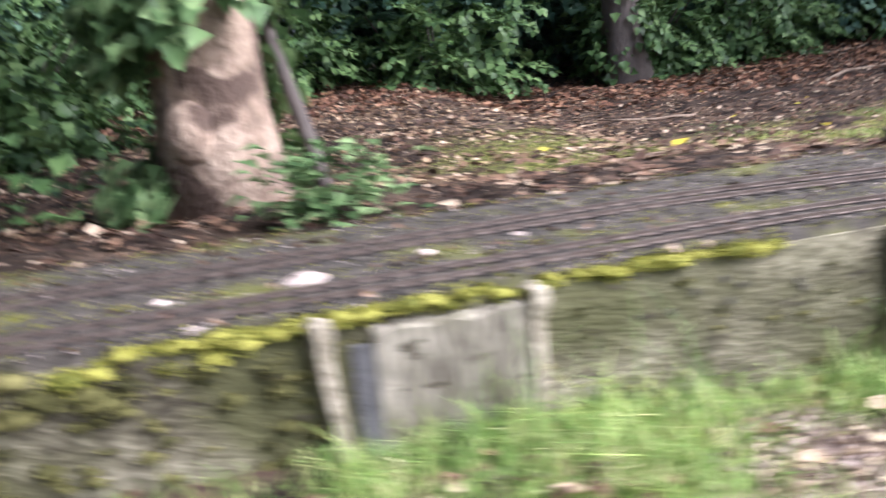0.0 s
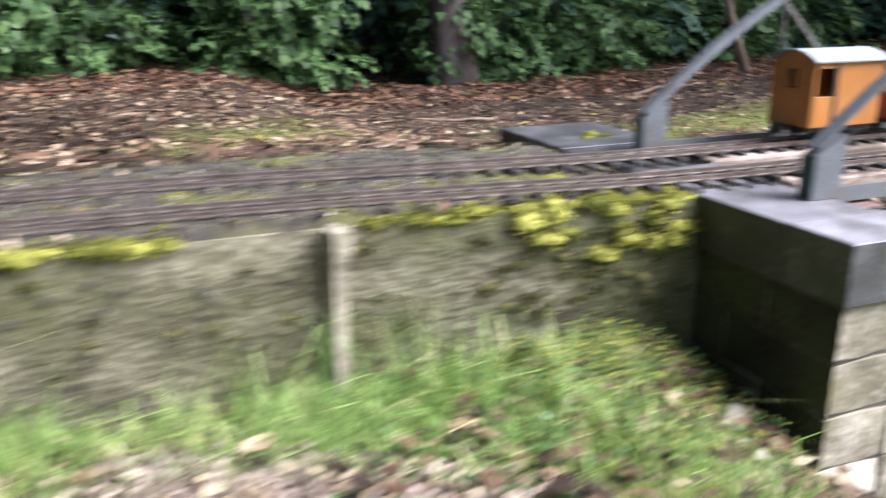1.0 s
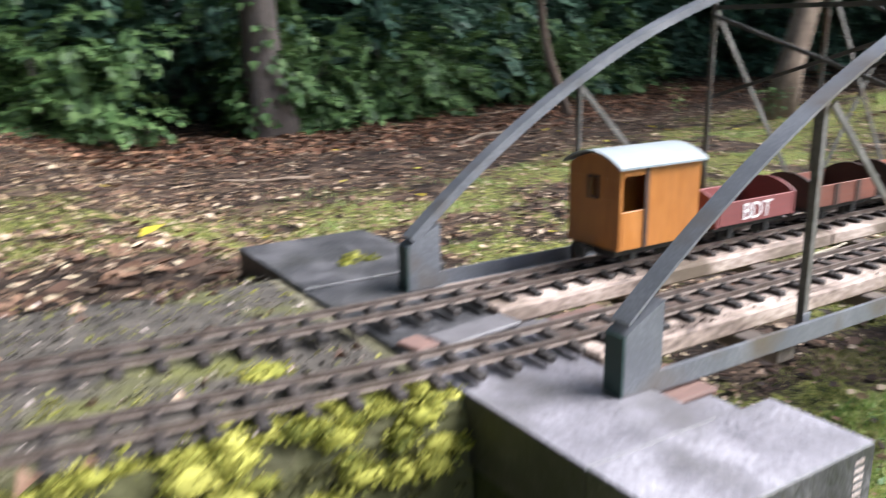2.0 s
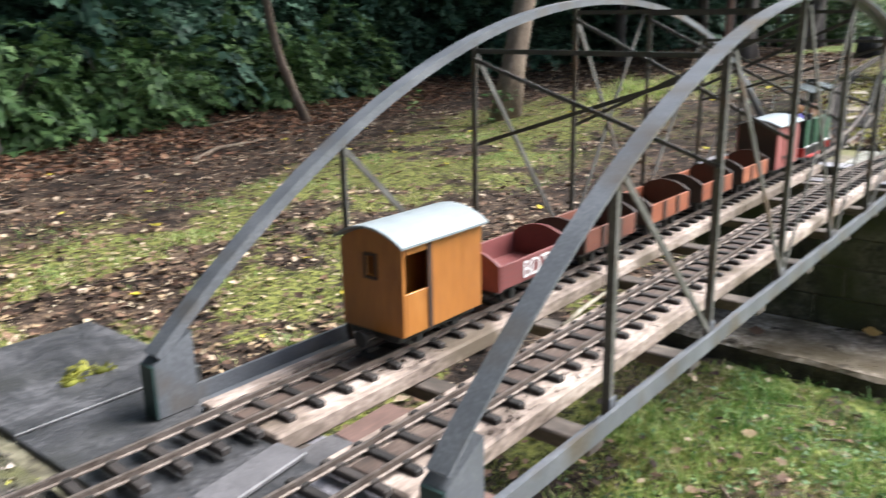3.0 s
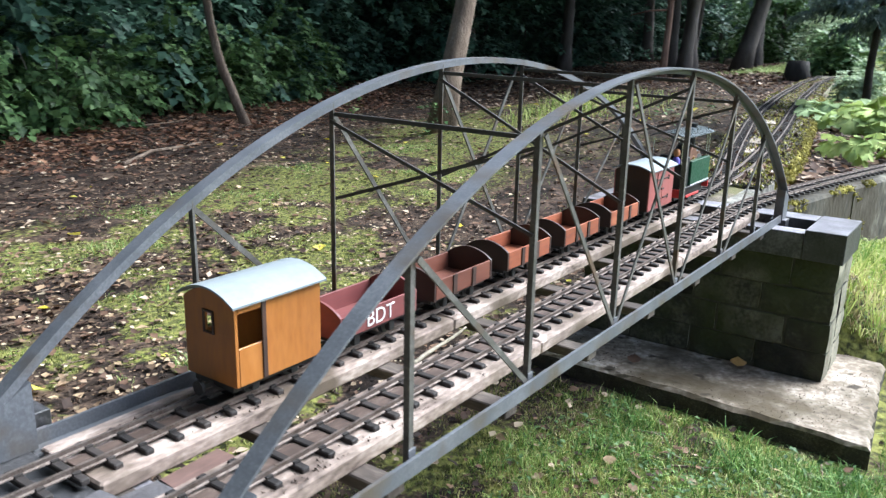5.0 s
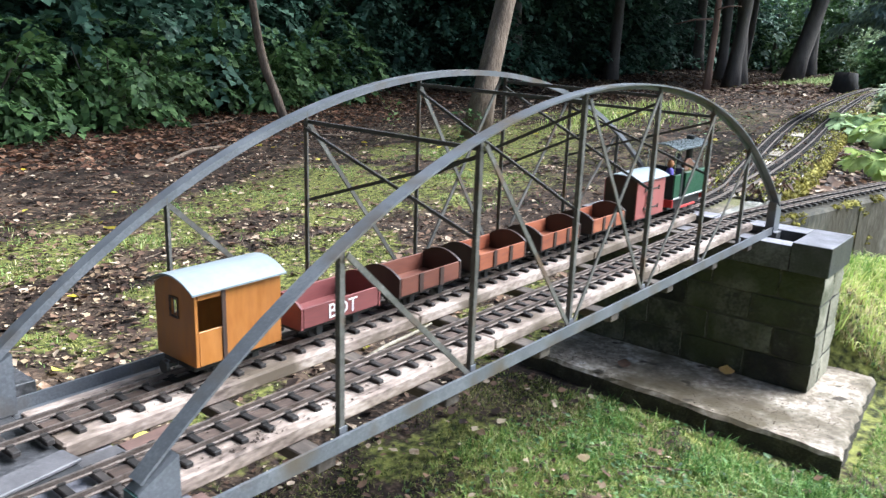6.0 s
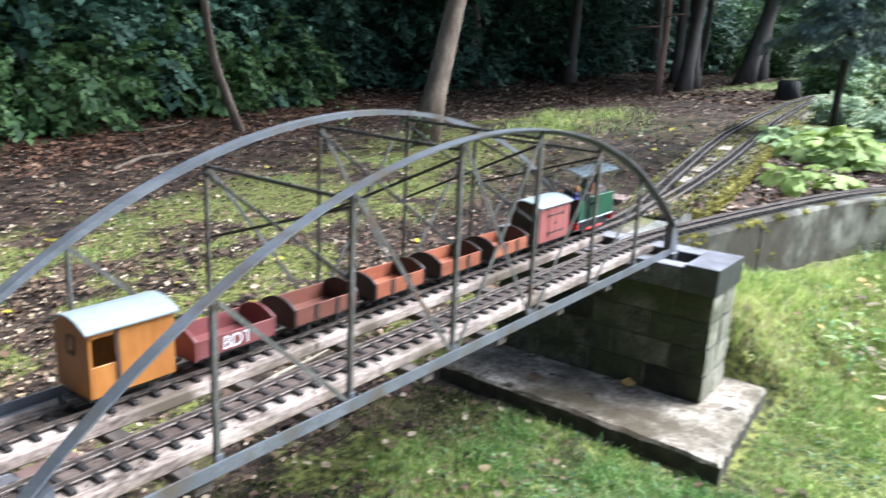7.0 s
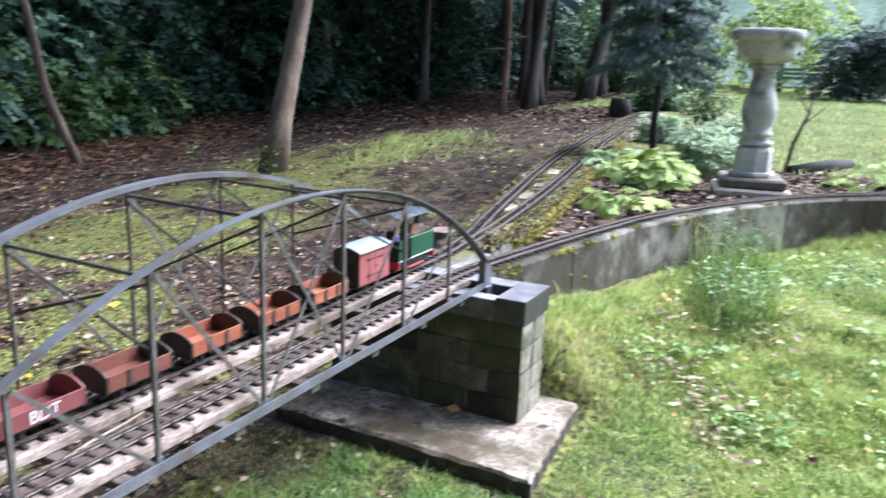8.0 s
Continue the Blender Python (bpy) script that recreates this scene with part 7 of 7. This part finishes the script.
lawn("dry_grass", 22000, (2.3, 4.2, -1.5, -0.05), 138, 0.015, 0.05, 0.0020, lambda x, y: (y < np.interp(x, RIGHT_X, RIGHT_Y) - 0.12) * sm(0.44, 0.56, fbm(x * 3.7 + 1, y * 3.7, 99)) * np.exp(-((x - 2.95) / 0.6) ** 2 - ((y + 0.45) / 0.40) ** 2), "straw-coloured worn grass on the bank by the pier", "grass_dry")
# weeds against the curving wall
x, y, r = scatter(5200, 2.9, 4.1, -1.2, -0.3, 139, lambda x, y, r: (np.hypot((x - 3.5) / 0.36, (y + 0.74) / 0.24) < r.uniform(0.1, 1, len(x))) & clear_of_works(x, y))
tagged(part("weeds", blades("weeds", np.stack([x, y, ground_z(x, y)], 1), r.normal(size=(len(x), 2)) * 0.45, r.uniform(0.06, 0.24, len(x)), 0.0032 * r.uniform(0.6, 1.4, len(x)), M["grass"]), None),
       "dense dark green tussock of weeds in the lawn", "weeds", kind="stuff")
x, y, r = scatter(1700, 3.5, 4.5, -1.0, -0.3, 106, lambda x, y, r: (np.hypot((x - 3.98) / 0.36, (y + 0.66) / 0.26) < r.uniform(0.2, 1, len(x))) & clear_of_works(x, y))
tagged(part("weeds", blades("weeds", np.stack([x, y, ground_z(x, y)], 1), r.normal(size=(len(x), 2)) * 0.35, r.uniform(0.10, 0.46, len(x)), 0.0028 * r.uniform(0.6, 1.4, len(x)), M["grass"]), None),
       "tall ragged weeds against the curving wall", "weeds", kind="stuff")


def litter(name, n, box, seed, size, dens, material, label, lift=0.006, full=False):
    x, y, r = scatter(n, *box, seed, lambda x, y, r: r.uniform(0, 1, len(x)) < dens(x, y))
    at = np.stack([x, y, ground_z(x, y) + lift + r.uniform(0, 0.008, len(x))], 1)
    a = r.uniform(0, 2 * np.pi, len(x))
    ahead = np.stack([np.cos(a), np.sin(a), r.normal(size=len(x)) * 0.18], 1)
    up = np.stack([r.normal(size=len(x)) * 0.28, r.normal(size=len(x)) * 0.28, 1 + 0 * x], 1)
    s = size * np.minimum(1.7, np.exp(r.normal(size=len(x)) * 0.42))
    me = round_leaves(name, at, ahead, up, s, material) if full else leaves(name, at, ahead, up, s, material, wide=0.7, fold=0.2, droop=-0.1)
    return tagged(part(name, me, None), label, "fallen leaves", kind="stuff")


far_dens = lambda x, y: clear_of_works(x, y) * np.where(y > 0.62, 0.25 + 0.75 * (1 - green_amount(x, y)) * fbm(x * 2, y * 2, 44) * 1.5, 0)
litter("leaf_litter", 56000, (-4.0, 12.0, 0.6, 9.5), 111, 0.034, far_dens, M["leaf_dead"], "fallen brown and pale leaves on woodland soil")
litter("leaf_litter", 3600, (-2.0, 8.0, 1.2, 6.5), 120, 0.026, lambda x, y: clear_of_works(x, y) * sm(1.8, 3.0, y) * 0.55 * (1 - 0.5 * green_amount(x, y)), M["leaf_pale"], "pale withered leaves strewn over the dark soil", lift=0.012, full=True)
litter("leaf_litter", 26000, (-3.0, 12.5, 4.8, 10.5), 119, 0.060, lambda x, y: 0.9 * sm(1.7, 0.5, np.abs(y - np.interp(x, [-4, 0, 4, 7, 12], [6.4, 6.6, 6.9, 7.9, 9.6]))), M["leaf_rust"], "thick rust-brown leaf litter along the foot of the shrubs")
litter("leaf_litter", 8500, (-3.0, 4.0, 0.6, 4.0), 112, 0.015, far_dens, M["leaf_dead"], "fallen brown and pale leaves on woodland soil", full=True)
litter("leaf_litter", 150, (0.0, 2.3, -0.8, 0.4), 116, 0.022, lambda x, y: clear_of_works(x, y) * sm(0.35, 0.65, fbm(x * 3, y * 3, 46)), M["leaf_tan"], "tan withered leaves in the grass by the slab", lift=0.016, full=True)
litter("leaf_litter", 4500, (-0.6, 3.2, 0.62, 3.2), 117, 0.014, lambda x, y: clear_of_works(x, y) * 0.8, M["leaf_pale"], "small pale withered leaves on the moss", lift=0.010, full=True)
litter("leaf_litter", 620, (-2.6, 6.0, -1.6, 0.25), 113, 0.026, lambda x, y: clear_of_works(x, y) * np.where(y < np.interp(x, RIGHT_X, RIGHT_Y), 0.5, 0), M["leaf_dead"], "scattered dead leaves in the grass", lift=0.02, full=True)
litter("leaf_litter", 15000, (2.5, 7.0, -1.6, 1.0), 114, 0.042, lambda x, y: ((y > np.interp(x, RIGHT_X, RIGHT_Y) + 0.11) & (y < siding_track(x) - 0.17)) * 1.0, M["leaf_dead"], "dead leaves in the planting bed", full=True)
litter("leaf_litter", 13000, (-2.6, 2.2, 1.2, 6.4), 121, 0.030, lambda x, y: clear_of_works(x, y) * 0.75 * (1 - 0.8 * green_amount(x, y)) * sm(2.2, 0.6, x) * (0.4 + 0.6 * sm(0.4, 0.6, fbm(x * 1.4, y * 1.4, 47))), M["leaf_tan"], "dry tan and brown leaves thick on the wood floor behind the approach")
litter("yellow_leaves", 130, (-0.5, 8.0, 0.7, 6.0), 115, 0.06, lambda x, y: 0.6 * clear_of_works(x, y), M["leaf_yellow"], "a few bright yellow fallen leaves")
for x, y, z, s, mt, lab in ((1.955, 0.055, -0.460, 0.055, "leaf_orange", "single curled orange leaf on the slab"), (1.80, 0.33, -0.470, 0.05, "leaf_dead", "curled dead leaf on the slab")):
    ob = part("fallen_leaf", round_leaves("fallen_leaf", [(0, 0, 0)], [(0.5, -0.85, 0.05)], [(0.0, -0.3, 1)], [s], M[mt], wide=0.9), None)
    ob.location = (x, y, z)
    tagged(ob, lab, "leaf")

lawn("moss_tufts", 130000, (-0.8, 4.2, 0.6, 3.4), 108, 0.006, 0.020, 0.0020, lambda x, y: np.where(y > 0.62, sm(0.25, 0.75, green_amount(x, y) + 0.5 * (fbm(x * 12, y * 12, 34) - 0.5)), 0) * sm(4.2, 3.0, x) * sm(3.4, 2.4, y), "tufted yellow-green moss behind the bridge", "moss_green")


def crumbs(name, n, box, seed, size, keep, z_of, material, label):
    """Small lumps and bits lying loose."""
    x, y, r = scatter(n, *box, seed, lambda x, y, r: keep(x, y) > r.uniform(0, 1, len(x)))
    a = r.uniform(0, 2 * np.pi, len(x))
    at = np.stack([x, y, z_of(x, y) + 0.001], 1)
    up = np.stack([r.normal(size=len(x)) * 0.6, r.normal(size=len(x)) * 0.6, 1 + 0 * x], 1)
    me = leaves(name, at, np.stack([np.cos(a), np.sin(a), r.uniform(0, 0.6, len(x))], 1), up, size * np.minimum(2.2, np.exp(r.normal(size=len(x)) * 0.5)), material, wide=0.9, fold=0.6, droop=0.5)
    return tagged(part(name, me, None), label, name.replace("_", " "), kind="stuff")


crumbs("soil_crumbs", 30000, (-2.4, 4.2, 0.62, 3.4), 171, 0.0066, lambda x, y: clear_of_works(x, y) * (1 - 0.75 * green_amount(x, y)), ground_z, M["soil"], "dark crumbs of earth and rotten leaf behind the bridge")
crumbs("soil_crumbs", 7000, (-2.2, 2.6, -0.9, 0.4), 172, 0.009, lambda x, y: clear_of_works(x, y) * (1 - 0.7 * green_amount(x, y)), ground_z, M["soil"], "dark crumbs of earth in the thin grass")
# grit thickens towards the near end, standing in for a darker, shaded deck
on_deck = lambda x, y: np.where(((y > 0.068) & (y < 0.182)) | ((y > 0.256) & (y < 0.37)), (0.10 + 0.9 * sm(0.75, 0.05, x)) * sm(0.42, 0.6, fbm(x * 9, y * 9, 68)), 0) * (np.minimum(np.abs(np.abs(y - NEAR_Y) - 0.0235), np.abs(np.abs(y - FAR_Y) - 0.0235)) > 0.006)
crumbs("soil_crumbs", 7000, (0.0, 2.1, 0.06, 0.38), 175, 0.0028, on_deck, lambda x, y: -0.0110 + 0 * x, M["soil"], "dark earth and grit on the deck timbers, added thicker to darken the near end")
crumbs("dry_earth", 30000, (-1.35, -0.40, -0.55, 0.12), 174, 0.010, lambda x, y: clear_of_works(x, y) * sm(0.25, 0.75, trodden(x, y)) * sm(-1.5, -1.3, x), ground_z, M["dry_earth"], "pale dry earth worn bare below the wall")
crumbs("soil_crumbs", 5000, (1.68, 2.30, -0.33, 0.6), 173, 0.002, lambda x, y: sm(0.42, 0.6, fbm(x * 5, y * 5, 67)) * ~((x > 1.995) & (x < 2.23) & (y > -0.21)), lambda x, y: -0.4745 + 0 * x, M["soil"], "earth and grit lying on the concrete slab")
lawn("moss_tufts", 60000, (-0.1, 2.0, -0.35, 0.66), 110, 0.008, 0.026, 0.0014, lambda x, y: sm(0.36, 0.6, fbm(x * 7, y * 7, 36)) * sm(-0.35, -0.1, y), "moss and thin grass in the shade under the bridge", "moss_green")
litter("leaf_litter", 900, (0.05, 2.0, -0.1, 0.66), 118, 0.020, lambda x, y: clear_of_works(x, y) * 0.8, M["leaf_dead"], "dead leaves lying under the bridge", lift=0.010, full=True)
# broad-leaved weeds in the grass, low plants behind the track and at the pier's corner
def low_leaves(n, box, seed, size, height, keep, material, label):
    x, y, r = scatter(n, *box, seed, lambda x, y, r: clear_of_works(x, y) & (r.uniform(0, 1, len(x)) < keep(x, y)))
    a = r.uniform(0, 2 * np.pi, len(x))
    at = np.stack([x, y, ground_z(x, y) + height * r.uniform(0, 1, len(x))], 1)
    ahead = np.stack([np.cos(a), np.sin(a), r.uniform(-0.2, 0.7, len(x))], 1)
    up = np.stack([0.4 * np.cos(a), 0.4 * np.sin(a), 1 + 0 * a], 1) + r.normal(size=(len(x), 3)) * 0.2
    return tagged(part("weeds", leaves("weeds", at, ahead, up, size * r.uniform(0.5, 1.4, len(x)), material, wide=0.6), None), label, "weeds", kind="stuff")


low_leaves(16000, (-2.3, 2.6, -0.9, 0.4), 121, 0.016, 0.03, lambda x, y: sm(0.5, 0.75, fbm(x * 3, y * 3, 57)) * 0.9, M["ivy"], "small broad-leaved weeds among the grass")
low_leaves(7000, (-0.2, 2.2, -0.85, 0.3), 130, 0.017, 0.03, lambda x, y: sm(0.50, 0.70, fbm(x * 3.3 + 7, y * 3.3, 77)) * 0.9, M["ivy"], "dark broad-leaved weeds in the grass beside the slab")
low_leaves(2400, (2.35, 4.4, -1.9, -0.35), 144, 0.048, 0.07, lambda x, y: (y < np.interp(x, RIGHT_X, RIGHT_Y) - 0.16) * sm(0.50, 0.64, fbm(x * 4.1 + 2, y * 4.1, 85)), M["leaf_fresh"], "broad dock leaves lying in the lawn")
low_leaves(7000, (2.3, 6.0, -2.4, 0.0), 122, 0.042, 0.08, lambda x, y: sm(0.52, 0.78, fbm(x * 2, y * 2, 58)) * (y < np.interp(x, RIGHT_X, RIGHT_Y) - 0.12), M["bigleaf"], "small broad-leaved weeds in the lawn")
low_leaves(2600, (3.0, 4.0, -1.1, -0.4), 140, 0.030, 0.20, lambda x, y: sm(0.34, 0.08, np.hypot(x - 3.5, (y + 0.74) * 1.4)), M["ivy_light"], "dark leaves of the weed tussock in the lawn")
low_leaves(4200, (2.6, 5.4, -2.2, -0.35), 132, 0.026, 0.10, lambda x, y: sm(0.55, 0.70, fbm(x * 2.4 + 4, y * 2.4, 95)) * (y < np.interp(x, RIGHT_X, RIGHT_Y) - 0.16), M["ivy_light"], "clumps of dark green weeds in the sunny lawn")
litter("leaf_litter", 160, (2.4, 5.0, -2.0, -0.3), 134, 0.024, lambda x, y: (y < np.interp(x, RIGHT_X, RIGHT_Y) - 0.2) * 0.8, M["leaf_orange"], "a few orange fallen leaves in the lawn", lift=0.035, full=True)
low_leaves(700, (-1.80, -1.3, 0.66, 1.1), 123, 0.05, 0.17, lambda x, y: sm(0.22, 0.06, np.hypot(x + 1.55, y - 0.86)), M["ivy_light"], "low green plants close behind the track")
low_leaves(500, (-3.0, -1.95, 0.95, 2.2), 124, 0.08, 0.26, lambda x, y: 0.6 * sm(0.4, 0.7, fbm(x * 3, y * 3, 59)), M["ivy"], "green undergrowth round the ivy-clad trunk")
low_leaves(5000, (-0.62, -0.19, -0.28, 0.10), 125, 0.007, 0.04, lambda x, y: sm(0.30, 0.05, np.hypot((x + 0.32) * 0.9, y - 0.03)), M["moss"], "yellow-green leafy moss at the foot of the wall")
low_leaves(1300, (5.6, 8.2, 0.2, 3.0), 126, 0.05, 0.16, lambda x, y: sm(0.5, 0.1, np.hypot(x - 6.9, y - 2.0)) + 0.0 * x, M["ivy"], "low weeds on the mossy ground")
low_leaves(150, (6.9, 7.3, 6.0, 6.5), 128, 0.055, 0.34, lambda x, y: sm(0.16, 0.03, np.hypot(x - 7.1, y - 6.25)), M["leaf_fresh"], "thin pale yellow-green herb standing on the wood floor")
low_leaves(700, (5.5, 6.4, 3.6, 4.4), 127, 0.06, 0.30, lambda x, y: sm(0.26, 0.05, np.hypot(x - 5.88, y - 4.08)), M["ivy"], "leafy shoots at the leaning trunk's foot")

litter("leaf_litter", 900, (-1.3, -0.45, -0.5, 0.1), 137, 0.015, lambda x, y: clear_of_works(x, y) * sm(0.3, 0.8, trodden(x, y)), M["leaf_pale"], "pale withered leaves trodden into the bare earth below the wall", lift=0.008, full=True)
litter("leaf_litter", 2200, (-2.3, -0.15, -0.85, 0.0), 131, 0.024, lambda x, y: clear_of_works(x, y) * sm(0.38, 0.62, fbm(x * 2.3, y * 2.3, 45)), M["leaf_dead"], "dead leaves on the trodden ground below the wall", lift=0.016, full=True)


def bed_scatter(name, n, size, seed, material, label, x0=-2.9, x1=-0.2):
    """Chips and bits lying on the approach's track bed, off the rails."""
    r = np.random.default_rng(seed)
    x = r.uniform(x0, x1, n)
    y = wall_face(x) + 0.004 + r.uniform(0, 1, n) ** 1.25 * (0.615 - wall_face(x))
    rails = np.minimum(np.abs(np.abs(y - near_track(x)) - 0.0235), np.abs(np.abs(y - far_track(x)) - 0.0235))
    k = rails > 0.011
    x, y = x[k], y[k]
    z = -0.0225 + 0.0140 * sm(-0.22, -0.55, x) + (fbm(x * 14, y * 14, 71) - 0.5) * 0.007 + 0.002
    a = r.uniform(0, 2 * np.pi, len(x))
    up = np.stack([r.normal(size=len(x)) * 0.5, r.normal(size=len(x)) * 0.5, 1 + 0 * x], 1)
    me = leaves(name, np.stack([x, y, z], 1), np.stack([np.cos(a), np.sin(a), 0 * a], 1), up, size * r.uniform(0.4, 1.4, len(x)), material, wide=0.8, fold=0.5, droop=0.3)
    return tagged(part(name, me, None), label, name.replace("_", " "), kind="stuff")


bed_scatter("gravel", 11000, 0.007, 141, M["bed"], "dark gravel chips on the track bed")
bed_scatter("pale_gravel", 900, 0.007, 142, M["stone_pale"], "pale stone chips on the track bed")
bed_scatter("leaf_litter", 350, 0.018, 143, M["leaf_dead"], "dead leaves on the track bed")
bed_scatter("moss_tufts", 3000, 0.006, 144, M["moss"], "thin yellow moss between the tracks", x0=-2.6)

def bank_scatter(name, n, size, seed, material, label):
    """Chips and bits lying on the bank, off the rails."""
    r = np.random.default_rng(seed)
    x = 2.6 + 10.0 * r.uniform(0, 1, n) ** 1.9
    lo, hi = siding_track(x) - 0.14, far_track(x) + 0.10
    y = lo + r.uniform(0, 1, n) * (hi - lo)
    rails = np.minimum(np.abs(np.abs(y - siding_track(x)) - 0.0235), np.abs(np.abs(y - far_track(x)) - 0.0235))
    k = rails > 0.008
    x, y = x[k], y[k]
    a = r.uniform(0, 2 * np.pi, len(x))
    up = np.stack([r.normal(size=len(x)) * 0.5, r.normal(size=len(x)) * 0.5, 1 + 0 * x], 1)
    me = leaves(name, np.stack([x, y, -0.019 + r.uniform(0, 0.006, len(x))], 1), np.stack([np.cos(a), np.sin(a), 0 * a], 1), up, size * r.uniform(0.4, 1.5, len(x)), material, wide=0.8, fold=0.5, droop=0.3)
    return tagged(part(name, me, None), label, name.replace("_", " "), kind="stuff")


bank_scatter("gravel", 9000, 0.014, 146, M["bed"], "dark gravel chips on the bank")
bank_scatter("pale_gravel", 1600, 0.016, 147, M["rubble"], "pale stone chips on the bank")
bank_scatter("leaf_litter", 700, 0.034, 148, M["leaf_dead"], "dead leaves on the bank")
bank_scatter("moss_tufts", 6000, 0.015, 149, M["moss"], "thin yellow moss on the bank")
litter("leaf_litter", 500, (3.0, 4.6, -1.9, -0.5), 133, 0.028, lambda x, y: (y < np.interp(x, RIGHT_X, RIGHT_Y) - 0.2) * sm(0.7, 0.1, np.hypot(x - 3.4, (y + 0.95) * 1.4)), M["leaf_pale"], "patch of dead leaves in the sunny grass", lift=0.035, full=True)
litter("leaf_litter", 1500, (2.2, 3.3, -1.1, -0.4), 143, 0.024, lambda x, y: 0.6 * sm(0.26, 0.02, np.abs(y + 0.52 + 0.54 * (3.0 - x))) * sm(0.40, 0.6, fbm(x * 6, y * 6, 87)), M["leaf_pale"], "drift of pale withered leaves across the sunny grass", lift=0.04, full=True)

litter("leaf_litter", 30000, (11.0, 30.0, 2.2, 12.0), 132, 0.075, lambda x, y: (y > far_track(np.minimum(x, 14)) + 0.3) * 0.8 * (1 - sm(14.5, 17, x) * sm(5.4, 3.8, y)), M["leaf_dead"], "thick brown leaf litter on the shaded wood floor")
low_leaves(1500, (3.5, 4.5, -1.0, -0.35), 128, 0.034, 0.32, lambda x, y: sm(0.36, 0.05, np.hypot((x - 3.98), (y + 0.66) * 1.3)), M["ivy"], "leaves of the tall weeds against the wall")
low_leaves(1200, (-0.60, -0.16, -0.30, 0.10), 129, 0.013, 0.04, lambda x, y: sm(0.34, 0.05, np.hypot((x + 0.34) * 0.9, y - 0.02)), M["ivy"], "small green plants at the foot of the wall")

low_leaves(6500, (-0.62, -0.17, -0.22, 0.09), 161, 0.009, 0.022, lambda x, y: sm(0.26, 0.04, np.hypot(x + 0.36, y - 0.0)) * (1 - 0.8 * trodden(x, y)), M["moss_green"], "yellow-green moss on the earth heaped at the wall's foot")
litter("leaf_litter", 110, (-0.60, -0.17, -0.30, 0.08), 162, 0.022, lambda x, y: clear_of_works(x, y) * 1.0, M["leaf_dead"], "dead leaves on the earth heaped at the wall's foot", lift=0.008)
for i, (x, y, s) in enumerate(((-0.235, -0.10, 0.026), (-0.27, -0.17, 0.018), (-0.21, -0.02, 0.016), (-0.33, -0.13, 0.014))):
    stone(x, y, float(ground_z(x, y)) + 0.006, s, 200 + i, "pinkish stone in the earth beside the near pier")


# ---------------------------------------------------------------- twigs and fallen branches
def twigs(n, box, seed, keep, label):
    x, y, r = scatter(n, *box, seed, lambda x, y, r: clear_of_works(x, y) & keep(x, y))
    b = Bits()
    for px, py in zip(x, y):
        a, length = r.uniform(0, 2 * np.pi), min(0.22, 0.05 * math.exp(r.normal() * 0.6))
        q = (px + math.cos(a) * length, py + math.sin(a) * length)
        rad = 0.0022 + 0.012 * length
        b.rod((px, py, float(ground_z(px, py)) + rad + 0.004), (q[0], q[1], float(ground_z(*q)) + rad + 0.004 + r.uniform(0, 0.01)), rad, rad * 0.5, n=5)
    return tagged(part("twigs", b, M["bark"]), label, "twigs", kind="stuff")


twigs(1500, (-2.5, 8.0, 0.7, 7.5), 151, lambda x, y: y > 0.65, "small twigs scattered over the leaf litter")
twigs(160, (-1.0, 2.0, -0.7, 0.4), 152, lambda x, y: y < 0.42, "small twigs in the grass")
for i, (x, y, a, length, rad) in enumerate(((3.4, 5.5, 25, 1.3, 0.022), (1.6, 4.6, 160, 0.8, 0.016), (4.6, 7.7, 15, 1.7, 0.02), (2.9, 6.9, 100, 0.9, 0.014), (5.6, 6.0, -30, 0.7, 0.015))):
    pts = []
    for k in range(6):
        q = k / 5
        px, py = x + math.cos(radians(a)) * length * q, y + math.sin(radians(a)) * length * q + 0.06 * length * math.sin(q * 5 + i)
        pts.append((px, py, float(ground_z(px, py)) + rad * 0.7))
    br = part("fallen_branch", trunk_bits(pts, [rad * (1 - 0.12 * k) for k in range(6)], n=8, seed=i), M["bark"], smooth=True)
    tagged(br, "pale weathered fallen branch lying on the ground", "branch", group="fallen branches")

stick = part("stick", trunk_bits([(0.50, 0.205, -0.029), (0.58, 0.216, -0.026), (0.68, 0.229, -0.029), (0.74, 0.241, -0.030)], [0.004, 0.0038, 0.003, 0.002], n=7, seed=2), M["post"], smooth=True)
tagged(stick, "thin pale stick lying between the deck timbers", "stick")
# solid discs on the face; the shade inside the holes is their dark colour
holes = thing("weep_holes", -0.9, 0.13, -0.1, "small dark discs standing in for shaded weep holes in the concrete wall", "wall holes")
for x, z in ((-1.03, -0.063), (-1.12, -0.10), (-1.02, -0.10), (-0.89, -0.10), (-1.08, -0.075), (-1.0, -0.077), (-0.90, -0.088)):
    y = float(wall_face(x))
    part("hole", Bits().lathe((x + 0.9, y - 0.13 - 0.002, z + 0.1), [(0.002, -0.002), (0.0055, -0.002), (0.006, 0.004), (0.002, 0.004)], 9, axis="y"), M["mortar"], holes)
